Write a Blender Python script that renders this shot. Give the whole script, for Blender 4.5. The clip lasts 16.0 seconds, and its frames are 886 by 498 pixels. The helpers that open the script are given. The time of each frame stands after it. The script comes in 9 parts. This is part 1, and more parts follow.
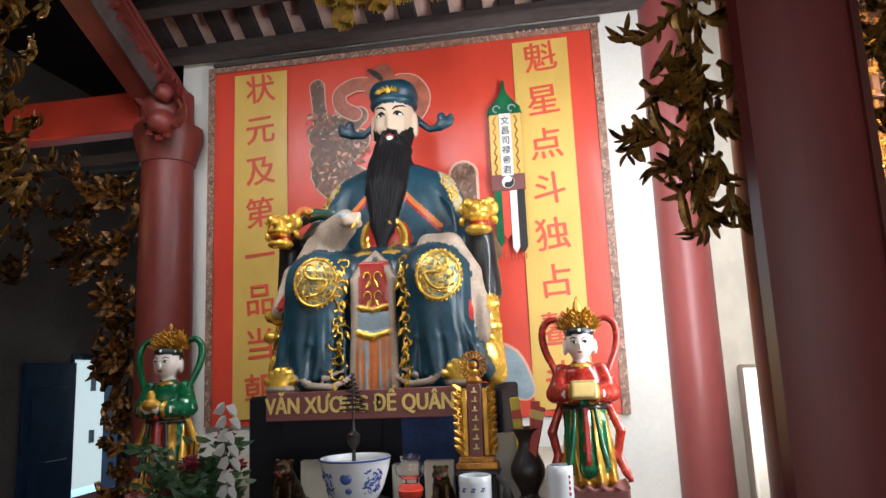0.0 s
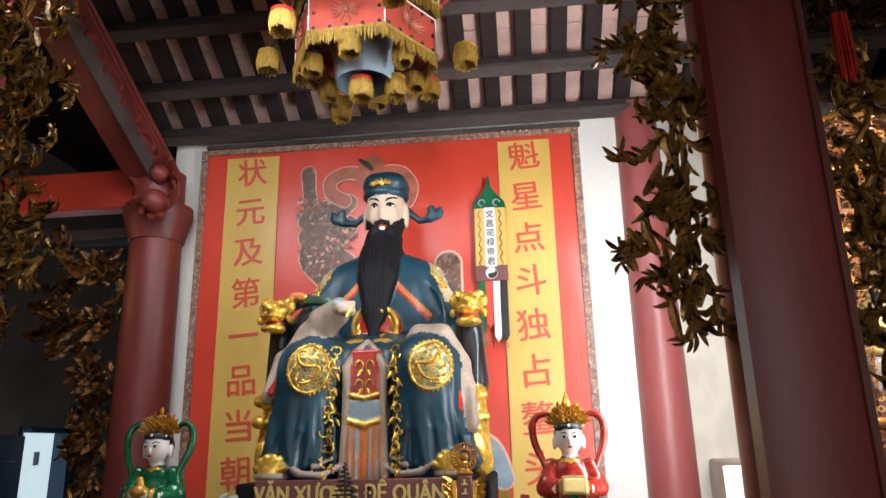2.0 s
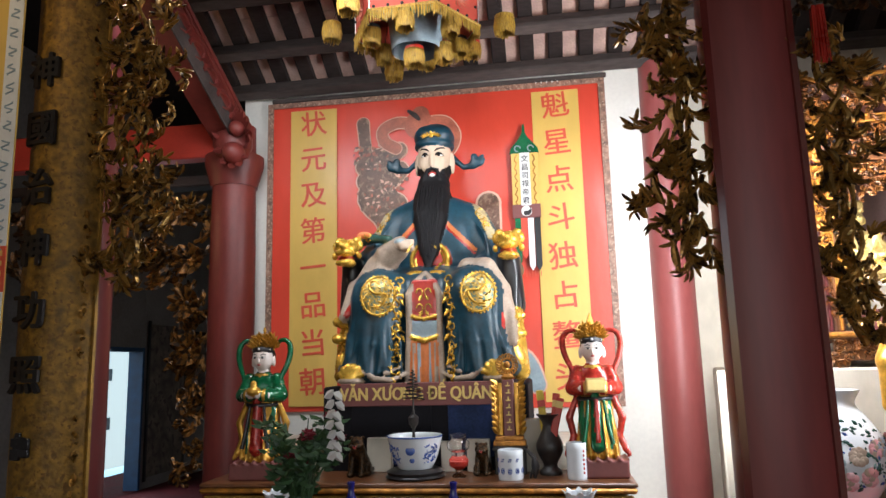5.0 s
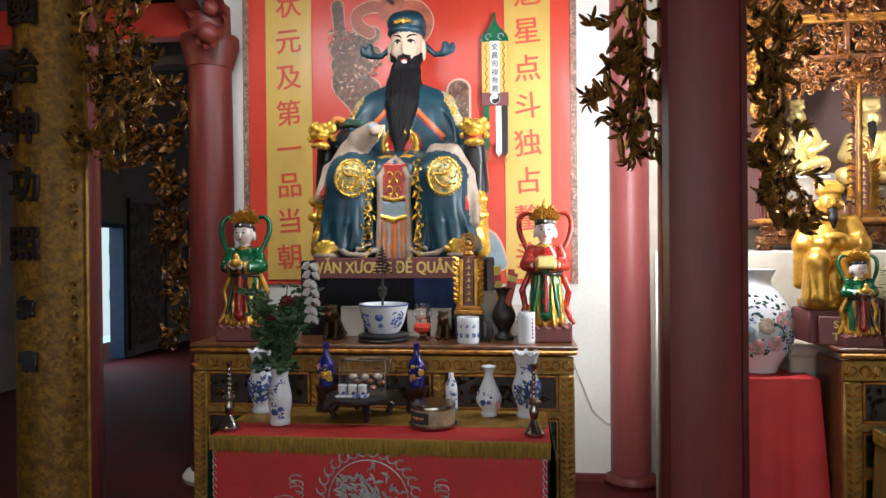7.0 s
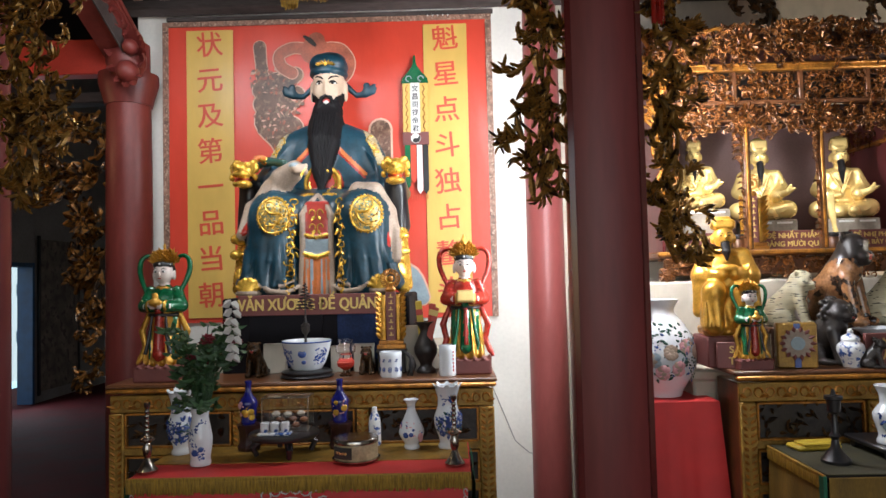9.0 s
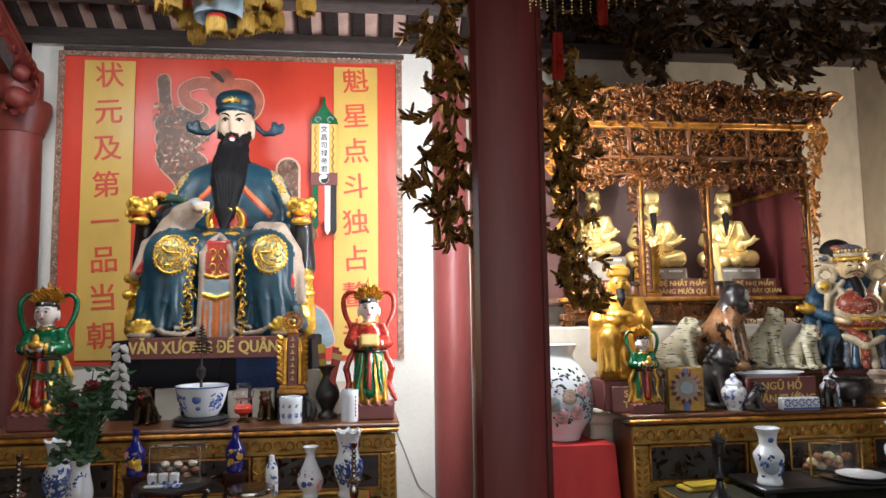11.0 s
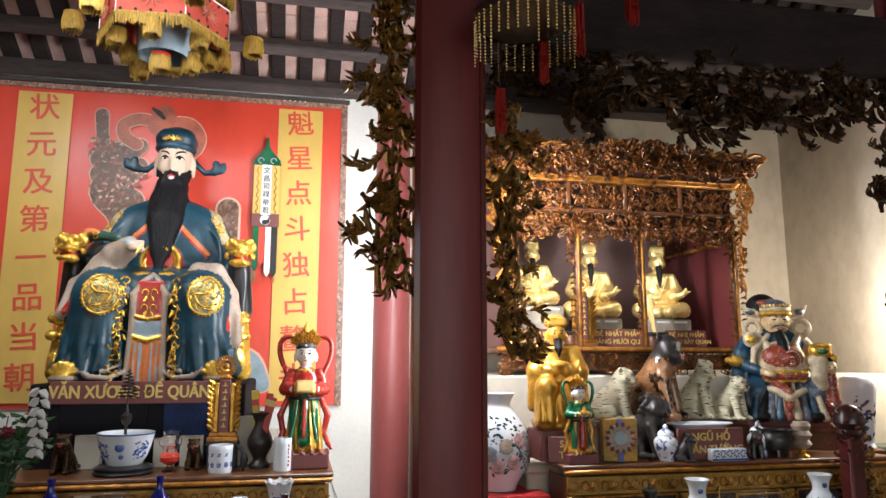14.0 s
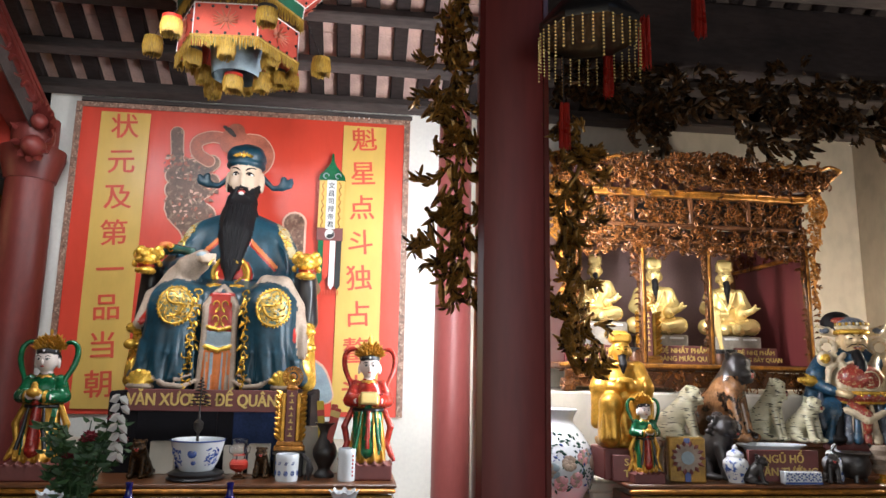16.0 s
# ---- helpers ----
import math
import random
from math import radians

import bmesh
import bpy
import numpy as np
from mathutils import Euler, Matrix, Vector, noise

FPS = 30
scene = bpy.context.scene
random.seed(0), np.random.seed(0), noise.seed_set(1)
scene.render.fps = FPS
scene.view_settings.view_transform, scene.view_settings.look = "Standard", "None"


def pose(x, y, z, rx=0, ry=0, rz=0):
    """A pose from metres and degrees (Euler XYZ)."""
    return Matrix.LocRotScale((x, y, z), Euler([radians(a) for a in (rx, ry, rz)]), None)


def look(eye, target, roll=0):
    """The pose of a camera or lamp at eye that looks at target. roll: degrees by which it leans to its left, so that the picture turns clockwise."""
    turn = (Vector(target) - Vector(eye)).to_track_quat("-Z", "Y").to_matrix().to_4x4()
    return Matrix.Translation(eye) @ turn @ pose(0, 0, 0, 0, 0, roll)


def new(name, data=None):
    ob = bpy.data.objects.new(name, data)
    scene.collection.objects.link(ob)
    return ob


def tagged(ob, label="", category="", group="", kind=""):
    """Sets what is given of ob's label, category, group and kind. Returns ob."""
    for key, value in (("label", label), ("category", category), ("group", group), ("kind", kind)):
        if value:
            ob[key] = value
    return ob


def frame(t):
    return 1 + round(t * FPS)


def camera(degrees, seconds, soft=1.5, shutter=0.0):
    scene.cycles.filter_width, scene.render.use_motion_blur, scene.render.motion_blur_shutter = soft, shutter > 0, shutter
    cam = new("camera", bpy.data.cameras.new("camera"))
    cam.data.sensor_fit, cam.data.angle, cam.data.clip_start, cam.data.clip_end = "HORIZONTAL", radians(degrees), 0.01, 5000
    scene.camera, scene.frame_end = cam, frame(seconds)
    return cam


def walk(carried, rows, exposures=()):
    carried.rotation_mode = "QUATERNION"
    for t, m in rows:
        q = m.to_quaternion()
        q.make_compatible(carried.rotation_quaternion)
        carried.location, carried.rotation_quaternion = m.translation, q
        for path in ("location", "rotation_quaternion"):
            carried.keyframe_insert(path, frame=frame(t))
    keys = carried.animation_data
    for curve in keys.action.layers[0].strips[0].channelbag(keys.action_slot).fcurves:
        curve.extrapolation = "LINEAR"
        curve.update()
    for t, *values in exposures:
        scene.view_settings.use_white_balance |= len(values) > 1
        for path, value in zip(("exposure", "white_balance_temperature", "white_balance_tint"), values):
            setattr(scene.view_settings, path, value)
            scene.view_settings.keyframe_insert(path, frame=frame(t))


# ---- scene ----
cam = camera(65.0, 16.0)
PATH = [
    (0, (-0.003, 0.04, 1.573), (-0.331, 1.984, 1.91), -2.5),
    (0.5, (-0.075, -0.027, 1.594), (-0.274, 1.928, 1.97), -2.6),
    (1, (-0.112, -0.08, 1.605), (-0.28, 1.863, 2.049), -2.5),
    (1.5, (-0.118, -0.089, 1.618), (-0.296, 1.842, 2.106), -2.1),
    (2, (-0.129, -0.108, 1.627), (-0.324, 1.808, 2.167), -1.3),
    (2.5, (-0.15, -0.152, 1.627), (-0.353, 1.755, 2.196), -0.6),
    (3, (-0.186, -0.219, 1.617), (-0.406, 1.697, 2.145), -0.0),
    (5.5, (-0.141, -0.812, 1.583), (-0.437, 1.153, 1.814), -1.9),
    (6, (-0.153, -0.888, 1.57), (-0.418, 1.091, 1.687), -1.3),
    (6.5, (-0.112, -0.92, 1.562), (-0.385, 1.061, 1.611), -1.2),
    (7, (-0.059, -0.963, 1.565), (-0.291, 1.023, 1.556), -0.5),
    (7.5, (-0.014, -1.016, 1.566), (-0.218, 0.973, 1.556), 0.3),
    (8, (-0.017, -1.039, 1.569), (-0.134, 0.958, 1.567), -0.3),
    (10.3, (-0.015, -1.065, 1.589), (0.08, 0.924, 1.778), -0.9),
    (10.5, (-0.003, -1.061, 1.596), (0.141, 0.925, 1.784), -0.8),
    (11, (0.01, -1.067, 1.597), (0.242, 0.911, 1.788), -0.8),
    (11.5, (0.019, -1.071, 1.607), (0.343, 0.891, 1.817), -1.1),
    (12, (0.032, -1.069, 1.601), (0.453, 0.873, 1.823), -0.8),
    (12.5, (0.029, -1.077, 1.604), (0.507, 0.85, 1.845), -0.5),
    (13, (0.029, -1.083, 1.612), (0.475, 0.847, 1.886), -0.2),
    (13.5, (0.019, -1.091, 1.615), (0.438, 0.842, 1.909), -0.2),
    (14, (0.014, -1.079, 1.62), (0.408, 0.857, 1.93), 0.1),
    (14.5, (0.004, -1.083, 1.619), (0.351, 0.86, 1.939), 0.6),
    (15, (-0.007, -1.087, 1.618), (0.308, 0.858, 1.96), 1.1),
    (15.5, (-0.013, -1.089, 1.618), (0.27, 0.858, 1.978), 1.2),
    (16, (-0.02, -1.097, 1.619), (0.212, 0.859, 1.966), 1.1),
]
walk(cam, [(t, look(eye, target, roll)) for t, eye, target, roll in PATH], [(0.0, -0.18), (1.0, -0.18), (2.5, -0.14), (5.5, 0.0), (16.0, 0.0)])

# ---- world, daylight, lamps ----
world = bpy.data.worlds.new("world")
scene.world = world
world.use_nodes = True
wn = world.node_tree
sky = wn.nodes.new("ShaderNodeTexSky")
sky.sky_type, sky.sun_disc = "NISHITA", False
sky.sun_elevation, sky.sun_rotation = radians(40), radians(200)
wn.links.new(sky.outputs[0], wn.nodes["Background"].inputs[0])
wn.nodes["Background"].inputs[1].default_value = 0.12


def lamp(name, kind, energy, col, m, size=0.3, size_y=None, spread=180):
    li = bpy.data.lights.new(name, kind)
    li.energy, li.color = energy, col
    if kind == "AREA":
        li.shape, li.size, li.size_y = "RECTANGLE", size, size_y or size
        li.spread = radians(spread)
    if kind == "POINT":
        li.shadow_soft_size = size
    ob = new(name, li)
    ob.matrix_world = m
    return ob


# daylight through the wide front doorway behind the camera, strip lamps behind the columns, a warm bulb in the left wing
lamp("front_doorway_light", "AREA", 68, (0.88, 0.93, 1.0), look((1.4, -4.6, 2.3), (0.3, 3.7, 1.5)), 3.6, 2.6)
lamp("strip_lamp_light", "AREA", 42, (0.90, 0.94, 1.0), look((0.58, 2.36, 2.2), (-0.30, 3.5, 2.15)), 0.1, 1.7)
# no lamp of its own: upward light added above the strip lamp to brighten the roof
lamp("roof_fill_light", "AREA", 7, (0.96, 0.95, 1.0), look((0.55, 2.30, 3.02), (-0.9, 3.05, 3.75)), 0.1, 0.5)
lamp("beam_lamp_light", "AREA", 22, (0.90, 0.94, 1.0), look((-1.30, 1.95, 3.36), (-1.15, 3.2, 2.1)), 1.5, 0.1, 130)
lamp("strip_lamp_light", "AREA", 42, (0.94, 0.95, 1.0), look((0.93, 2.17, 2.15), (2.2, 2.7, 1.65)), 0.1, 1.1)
lamp("corner_lamp_light", "POINT", 52, (1.0, 0.93, 0.80), pose(3.50, 2.36, 1.92), 0.06)
lamp("canopy_lamp_light", "AREA", 2.0, (1.0, 0.96, 0.90), look((1.86, 2.80, 2.28), (1.86, 3.15, 1.9)), 1.1, 0.06)
lamp("side_bulb_light", "POINT", 15, (1.0, 0.76, 0.46), pose(-2.6, 0.75, 3.5), 0.1)
lamp("wing_bulb_light", "POINT", 5.0, (1.0, 0.6, 0.28), pose(-3.05, 3.0, 2.62), 0.08)
lamp("wing_door_light", "AREA", 15, (0.75, 0.88, 1.0), look((-5.7, 7.925, 1.05), (-3.5, 7.0, 0.8)), 0.8, 1.7)


# ---- materials ----
def mat(name, col, rough=0.5, metal=0.0, var=0.2, scale=9.0, bump=0.15, bscale=90.0, coat=0.0, col2=None, cut=None, stretch=(1, 1, 1)):
    """Principled material with two scales of variation and a fine relief. col2 with cut: a second colour in patches."""
    ma = bpy.data.materials.new(name)
    ma.use_nodes = True
    nt = ma.node_tree
    p = nt.nodes["Principled BSDF"]
    tc, mp = nt.nodes.new("ShaderNodeTexCoord"), nt.nodes.new("ShaderNodeMapping")
    mp.inputs["Scale"].default_value = stretch
    nt.links.new(tc.outputs["Object"], mp.inputs[0])

    def noi(sc, det):
        n = nt.nodes.new("ShaderNodeTexNoise")
        n.inputs["Scale"].default_value, n.inputs["Detail"].default_value = sc, det
        nt.links.new(mp.outputs[0], n.inputs["Vector"])
        return n.outputs["Fac"]

    def ramp(fac, a, b, lo, hi):
        r = nt.nodes.new("ShaderNodeValToRGB")
        r.color_ramp.elements[0].position, r.color_ramp.elements[1].position = lo, hi
        r.color_ramp.elements[0].color, r.color_ramp.elements[1].color = (*a, 1), (*b, 1)
        nt.links.new(fac, r.inputs[0])
        return r.outputs[0]

    big, fine = noi(scale, 4), noi(bscale, 5)
    lo = [max(0, c * (1 - var)) for c in col]
    hi = [min(1, c * (1 + var)) for c in col]
    base = ramp(big, lo, hi, 0.3, 0.7)
    if col2:
        mx = nt.nodes.new("ShaderNodeMix")
        mx.data_type = "RGBA"
        nt.links.new(ramp(noi(scale * 2.3, 6), (0, 0, 0), (1, 1, 1), cut or 0.55, (cut or 0.55) + 0.05), mx.inputs[0])
        nt.links.new(base, mx.inputs[6])
        mx.inputs[7].default_value = (*col2, 1)
        base = mx.outputs[2]
    m2 = nt.nodes.new("ShaderNodeMix")
    m2.data_type, m2.blend_type = "RGBA", "MULTIPLY"
    m2.inputs[0].default_value = 0.6
    nt.links.new(base, m2.inputs[6])
    nt.links.new(ramp(fine, (1 - var,) * 3, (1, 1, 1), 0.35, 0.6), m2.inputs[7])
    nt.links.new(m2.outputs[2], p.inputs["Base Color"])
    mr = nt.nodes.new("ShaderNodeMapRange")
    mr.inputs["To Min"].default_value, mr.inputs["To Max"].default_value = max(0.03, rough * 0.75), min(1, rough * 1.3)
    nt.links.new(big, mr.inputs[0])
    nt.links.new(mr.outputs[0], p.inputs["Roughness"])
    p.inputs["Metallic"].default_value = metal
    p.inputs["Coat Weight"].default_value = coat
    p.inputs["Coat Roughness"].default_value = 0.12
    if bump:
        b = nt.nodes.new("ShaderNodeBump")
        b.inputs["Strength"].default_value, b.inputs["Distance"].default_value = bump, 0.004
        nt.links.new(fine, b.inputs["Height"])
        nt.links.new(b.outputs[0], p.inputs["Normal"])
    return ma


def glass(name, col=(1, 1, 1), rough=0.02):
    ma = bpy.data.materials.new(name)
    ma.use_nodes = True
    p = ma.node_tree.nodes["Principled BSDF"]
    p.inputs["Base Color"].default_value = (*col, 1)
    p.inputs["Roughness"].default_value = rough
    p.inputs["Transmission Weight"].default_value = 1
    return ma


def glow(name, col, strength):
    ma = bpy.data.materials.new(name)
    ma.use_nodes = True
    p = ma.node_tree.nodes["Principled BSDF"]
    p.inputs["Base Color"].default_value = (*col, 1)
    p.inputs["Emission Color"].default_value = (*col, 1)
    p.inputs["Emission Strength"].default_value = strength
    return ma


M = {}
M["plaster"] = mat("white_plaster", (0.80, 0.77, 0.70), 0.85, var=0.07, scale=2.5, bump=0.2, bscale=40)
M["plaster_grey"] = mat("aged_plaster", (0.54, 0.49, 0.40), 0.9, var=0.2, scale=1.8, bump=0.2, bscale=14, stretch=(1, 1, 0.6))
# grey plaster with the gloom of the side wing put into its base colour
M["plaster_dim"] = mat("darkened_grey_plaster", (0.27, 0.245, 0.235), 0.9, var=0.2, scale=1.5, bump=0.3, bscale=25)
M["carpet"] = mat("red_carpet", (0.095, 0.011, 0.013), 0.95, var=0.3, scale=3, bump=0.6, bscale=250)
M["maroon"] = mat("maroon_lacquer", (0.135, 0.027, 0.028), 0.36, var=0.16, scale=5, bump=0.05, bscale=30, coat=0.05, stretch=(1, 1, 0.15))
M["boardred"] = mat("dull_red_board", (0.19, 0.028, 0.026), 0.45, var=0.2, scale=5, bump=0.08, bscale=30, stretch=(1, 1, 0.15))
M["maroon_gloss"] = mat("polished_maroon_edge", (0.12, 0.022, 0.02), 0.12, var=0.1, bump=0.0, coat=0.8)
M["redwood"] = mat("red_painted_wood", (0.17, 0.028, 0.022), 0.45, var=0.25, scale=6, bump=0.12, bscale=50, stretch=(1, 1, 0.3))
M["rosewood"] = mat("pinkish_red_paint", (0.31, 0.075, 0.070), 0.4, var=0.12, scale=4, bump=0.08, bscale=40, stretch=(1, 1, 0.3))
M["redpanel"] = mat("bright_red_paint", (0.50, 0.045, 0.028), 0.5, var=0.15, scale=5)
M["black"] = mat("black_lacquer", (0.012, 0.011, 0.012), 0.35, var=0.3, coat=0.2)
M["darkwood"] = mat("dark_timber", (0.035, 0.025, 0.023), 0.7, var=0.4, scale=8, bump=0.3, bscale=60, stretch=(0.3, 1, 1))
M["beamwood"] = mat("grey_brown_timber", (0.075, 0.060, 0.055), 0.75, var=0.35, scale=7, bump=0.3, bscale=60, stretch=(0.2, 1, 1))
M["rooftile"] = mat("pale_terracotta_tile", (0.62, 0.40, 0.33), 0.85, var=0.22, scale=6, bump=0.3, bscale=70)
M["bronze"] = mat("bronze_gilding", (0.34, 0.185, 0.042), 0.34, metal=0.6, var=0.5, scale=14, bump=0.3, bscale=110, col2=(0.045, 0.024, 0.010), cut=0.54)
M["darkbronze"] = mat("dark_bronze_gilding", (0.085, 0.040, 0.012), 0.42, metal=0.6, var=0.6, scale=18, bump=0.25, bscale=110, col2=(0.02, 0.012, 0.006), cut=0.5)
M["gold"] = mat("gold_paint", (0.80, 0.47, 0.07), 0.26, metal=0.6, var=0.2, scale=20, bump=0.1, bscale=120)
M["palegold"] = mat("pale_gold_leaf", (0.88, 0.66, 0.26), 0.25, metal=0.55, var=0.12, scale=20, bump=0.05, bscale=120)
M["goldwood"] = mat("gilded_wood", (0.46, 0.19, 0.03), 0.36, metal=0.45, var=0.5, scale=25, bump=0.3, bscale=140)
M["oldgold"] = mat("old_gold_paint", (0.36, 0.20, 0.035), 0.45, metal=0.35, var=0.4, scale=18, bump=0.5, bscale=130)
M["goldleaf"] = mat("embossed_gold_leaf", (0.25, 0.130, 0.018), 0.55, metal=0.35, var=0.5, scale=22, bump=1.0, bscale=48, col2=(0.16, 0.075, 0.012), cut=0.57)
M["brownwood"] = mat("varnished_brown_wood", (0.15, 0.055, 0.02), 0.38, var=0.4, scale=14, bump=0.2, bscale=90, coat=0.15)
M["blue"] = mat("teal_blue_paint", (0.005, 0.043, 0.067), 0.42, var=0.45, scale=7, bump=0.12, bscale=50, coat=0.06)
M["cream"] = mat("cream_paint", (0.38, 0.285, 0.215), 0.55, var=0.3, scale=9, bump=0.1)
M["medallion"] = mat("gilt_medallion_relief", (0.62, 0.40, 0.09), 0.34, metal=0.45, var=0.3, scale=30, bump=0.5, bscale=90, col2=(0.12, 0.19, 0.16), cut=0.50)
M["brocade_cream"] = mat("gilt_cream_brocade_paint", (0.56, 0.46, 0.31), 0.4, var=0.25, scale=22, bump=0.1, bscale=60, coat=0.15, col2=(0.42, 0.30, 0.14), cut=0.60)
M["brocade_blue"] = mat("gilt_blue_brocade_paint", (0.012, 0.060, 0.115), 0.35, var=0.5, scale=42, bump=0.3, bscale=70, coat=0.15, col2=(0.12, 0.14, 0.12), cut=0.61)
M["brocade_red"] = mat("cream_scrolled_red_paint", (0.28, 0.035, 0.022), 0.35, var=0.4, scale=36, bump=0.3, bscale=70, coat=0.15, col2=(0.46, 0.30, 0.15), cut=0.57)
M["slate"] = mat("slate_grey_paint", (0.10, 0.12, 0.16), 0.35, var=0.5, scale=30, bump=0.2, coat=0.15, col2=(0.42, 0.40, 0.38), cut=0.62)
M["laughskin"] = mat("gilt_cream_face_paint", (0.62, 0.45, 0.25), 0.34, metal=0.15, var=0.15, scale=14, bump=0.05)
M["lanternred"] = mat("faded_red_lantern_silk", (0.55, 0.075, 0.045), 0.6, var=0.2, scale=12, bump=0.2, bscale=200)
M["rosestand"] = mat("dark_rosewood_lacquer", (0.035, 0.011, 0.009), 0.3, var=0.4, scale=20, coat=0.2)
M["skin"] = mat("pale_face_paint", (0.56, 0.41, 0.295), 0.42, var=0.07, scale=6, bump=0.03)
M["whiteface"] = mat("white_face_paint", (0.80, 0.68, 0.62), 0.32, var=0.06, scale=6, bump=0.02)
M["beard"] = mat("black_hair_paint", (0.007, 0.006, 0.007), 0.62, var=0.4, scale=40, bump=0.6, bscale=60, stretch=(1, 1, 0.12))
M["beard"].node_tree.nodes["Principled BSDF"].inputs["Specular IOR Level"].default_value = 0.22
M["redpaint"] = mat("glossy_red_paint", (0.42, 0.024, 0.015), 0.28, var=0.3, coat=0.3, bump=0.05)
M["orange"] = mat("orange_paint", (0.62, 0.17, 0.04), 0.4, var=0.2, bump=0.05)
M["green"] = mat("glossy_green_paint", (0.004, 0.115, 0.042), 0.22, var=0.35, coat=0.4, bump=0.05)
M["bluegrey"] = mat("blue_grey_paint", (0.28, 0.36, 0.40), 0.4, var=0.2, bump=0.05)
M["white"] = mat("white_paint", (0.8, 0.78, 0.74), 0.4, var=0.06, bump=0.03)
M["lips"] = mat("lip_paint", (0.5, 0.06, 0.05), 0.4)
M["banred"] = mat("banner_red_vinyl", (0.70, 0.066, 0.036), 0.32, var=0.10, scale=3, bump=1.0, bscale=9, stretch=(1, 1, 0.45))
M["banyel"] = mat("banner_yellow_vinyl", (0.70, 0.45, 0.11), 0.33, var=0.10, scale=3, bump=0.9, bscale=11, stretch=(1, 1, 0.5))
M["banborder"] = mat("banner_border_print", (0.30, 0.16, 0.11), 0.5, var=0.5, scale=30, col2=(0.55, 0.36, 0.26), cut=0.56)
M["inkred"] = mat("red_ink", (0.66, 0.09, 0.045), 0.4, var=0.1)
M["printbrown"] = mat("printed_brown", (0.17, 0.085, 0.055), 0.45, var=0.5, scale=14, col2=(0.34, 0.20, 0.13), cut=0.56)
M["printtan"] = mat("printed_tan", (0.46, 0.13, 0.075), 0.45, var=0.35, scale=10)
M["printpale"] = mat("printed_pale_edge", (0.74, 0.42, 0.30), 0.45, var=0.1)
M["stone"] = mat("grey_beige_stone", (0.34, 0.29, 0.23), 0.6, var=0.3, scale=12, bump=0.2, bscale=60)
M["signred"] = mat("maroon_sign_board", (0.17, 0.05, 0.045), 0.5, var=0.12)
M["mauve"] = mat("mauve_painted_board", (0.30, 0.19, 0.18), 0.6, var=0.15, scale=4)
M["signgold"] = mat("sign_gold_letters", (0.66, 0.46, 0.14), 0.45, var=0.1)
M["porcelain"] = mat("blue_white_porcelain", (0.78, 0.79, 0.80), 0.15, var=0.03, scale=17, bump=0.0, coat=0.5, col2=(0.06, 0.12, 0.36), cut=0.545)
M["porcelain_plain"] = mat("white_porcelain", (0.68, 0.71, 0.74), 0.15, var=0.03, bump=0.0, coat=0.5)
M["cobalt"] = mat("cobalt_glaze", (0.010, 0.013, 0.15), 0.12, var=0.3, coat=0.6, bump=0.0)
M["blueink"] = mat("blue_glaze_paint", (0.05, 0.10, 0.33), 0.2, var=0.3, coat=0.4)
M["leafgreen"] = mat("leaf_green", (0.035, 0.085, 0.028), 0.5, var=0.4, scale=30)
M["petalpink"] = mat("peony_pink_glaze", (0.72, 0.36, 0.38), 0.25, var=0.25, scale=30, coat=0.4)
M["petalred"] = mat("dark_red_petals", (0.20, 0.018, 0.03), 0.6, var=0.4, scale=40)
M["leafglaze"] = mat("dark_green_glaze", (0.04, 0.10, 0.08), 0.25, var=0.3, coat=0.4)
M["clothred"] = mat("red_cloth", (0.60, 0.034, 0.032), 0.55, var=0.15, scale=5, bump=0.4, bscale=400)
M["clothgreen"] = mat("green_cloth", (0.01, 0.12, 0.06), 0.7, var=0.2, bump=0.3, bscale=400)
M["fringe"] = mat("gold_fringe", (0.40, 0.235, 0.03), 0.55, metal=0.15, var=0.5, scale=60, bump=0.5, bscale=300, stretch=(3, 3, 0.3))
M["silverthread"] = mat("silver_embroidery", (0.62, 0.60, 0.58), 0.45, metal=0.3, var=0.25, scale=60)
M["steel"] = mat("tarnished_nickel", (0.42, 0.38, 0.33), 0.22, metal=1.0, var=0.3, scale=20)
M["glass"] = glass("clear_glass")
M["tigercream"] = mat("striped_tiger_paint", (0.66, 0.61, 0.42), 0.3, var=0.15, scale=17, coat=0.3, col2=(0.03, 0.03, 0.02), cut=0.575, stretch=(0.35, 0.35, 2.4))
M["tigerbrown"] = mat("brown_glazed_clay", (0.30, 0.14, 0.06), 0.25, var=0.6, scale=9, coat=0.4, col2=(0.03, 0.016, 0.01), cut=0.55)
M["clayblack"] = mat("dark_glazed_clay", (0.022, 0.017, 0.015), 0.42, var=0.5, scale=25, coat=0.12, bump=0.4)
M["bluedoor"] = mat("blue_painted_door", (0.010, 0.062, 0.16), 0.4, var=0.2)
M["daylight"] = glow("bright_daylight", (0.50, 0.82, 1.0), 1.15)
M["daylight_pale"] = glow("sunlit_pale_wall", (0.75, 0.92, 0.95), 0.75)
M["poster"] = mat("faded_wall_painting", (0.20, 0.16, 0.135), 0.8, var=0.5, scale=5, col2=(0.11, 0.085, 0.075), cut=0.55)
M["petalyellow"] = mat("yellow_satin", (0.60, 0.42, 0.04), 0.5, var=0.2)
M["paper"] = mat("white_paper", (0.72, 0.71, 0.69), 0.6, var=0.08)
M["blackcloth"] = mat("black_cloth", (0.007, 0.006, 0.008), 0.95, var=0.3)
M["postred"] = mat("dark_red_lacquer_post", (0.085, 0.012, 0.010), 0.4, var=0.3, scale=12, bump=0.1)
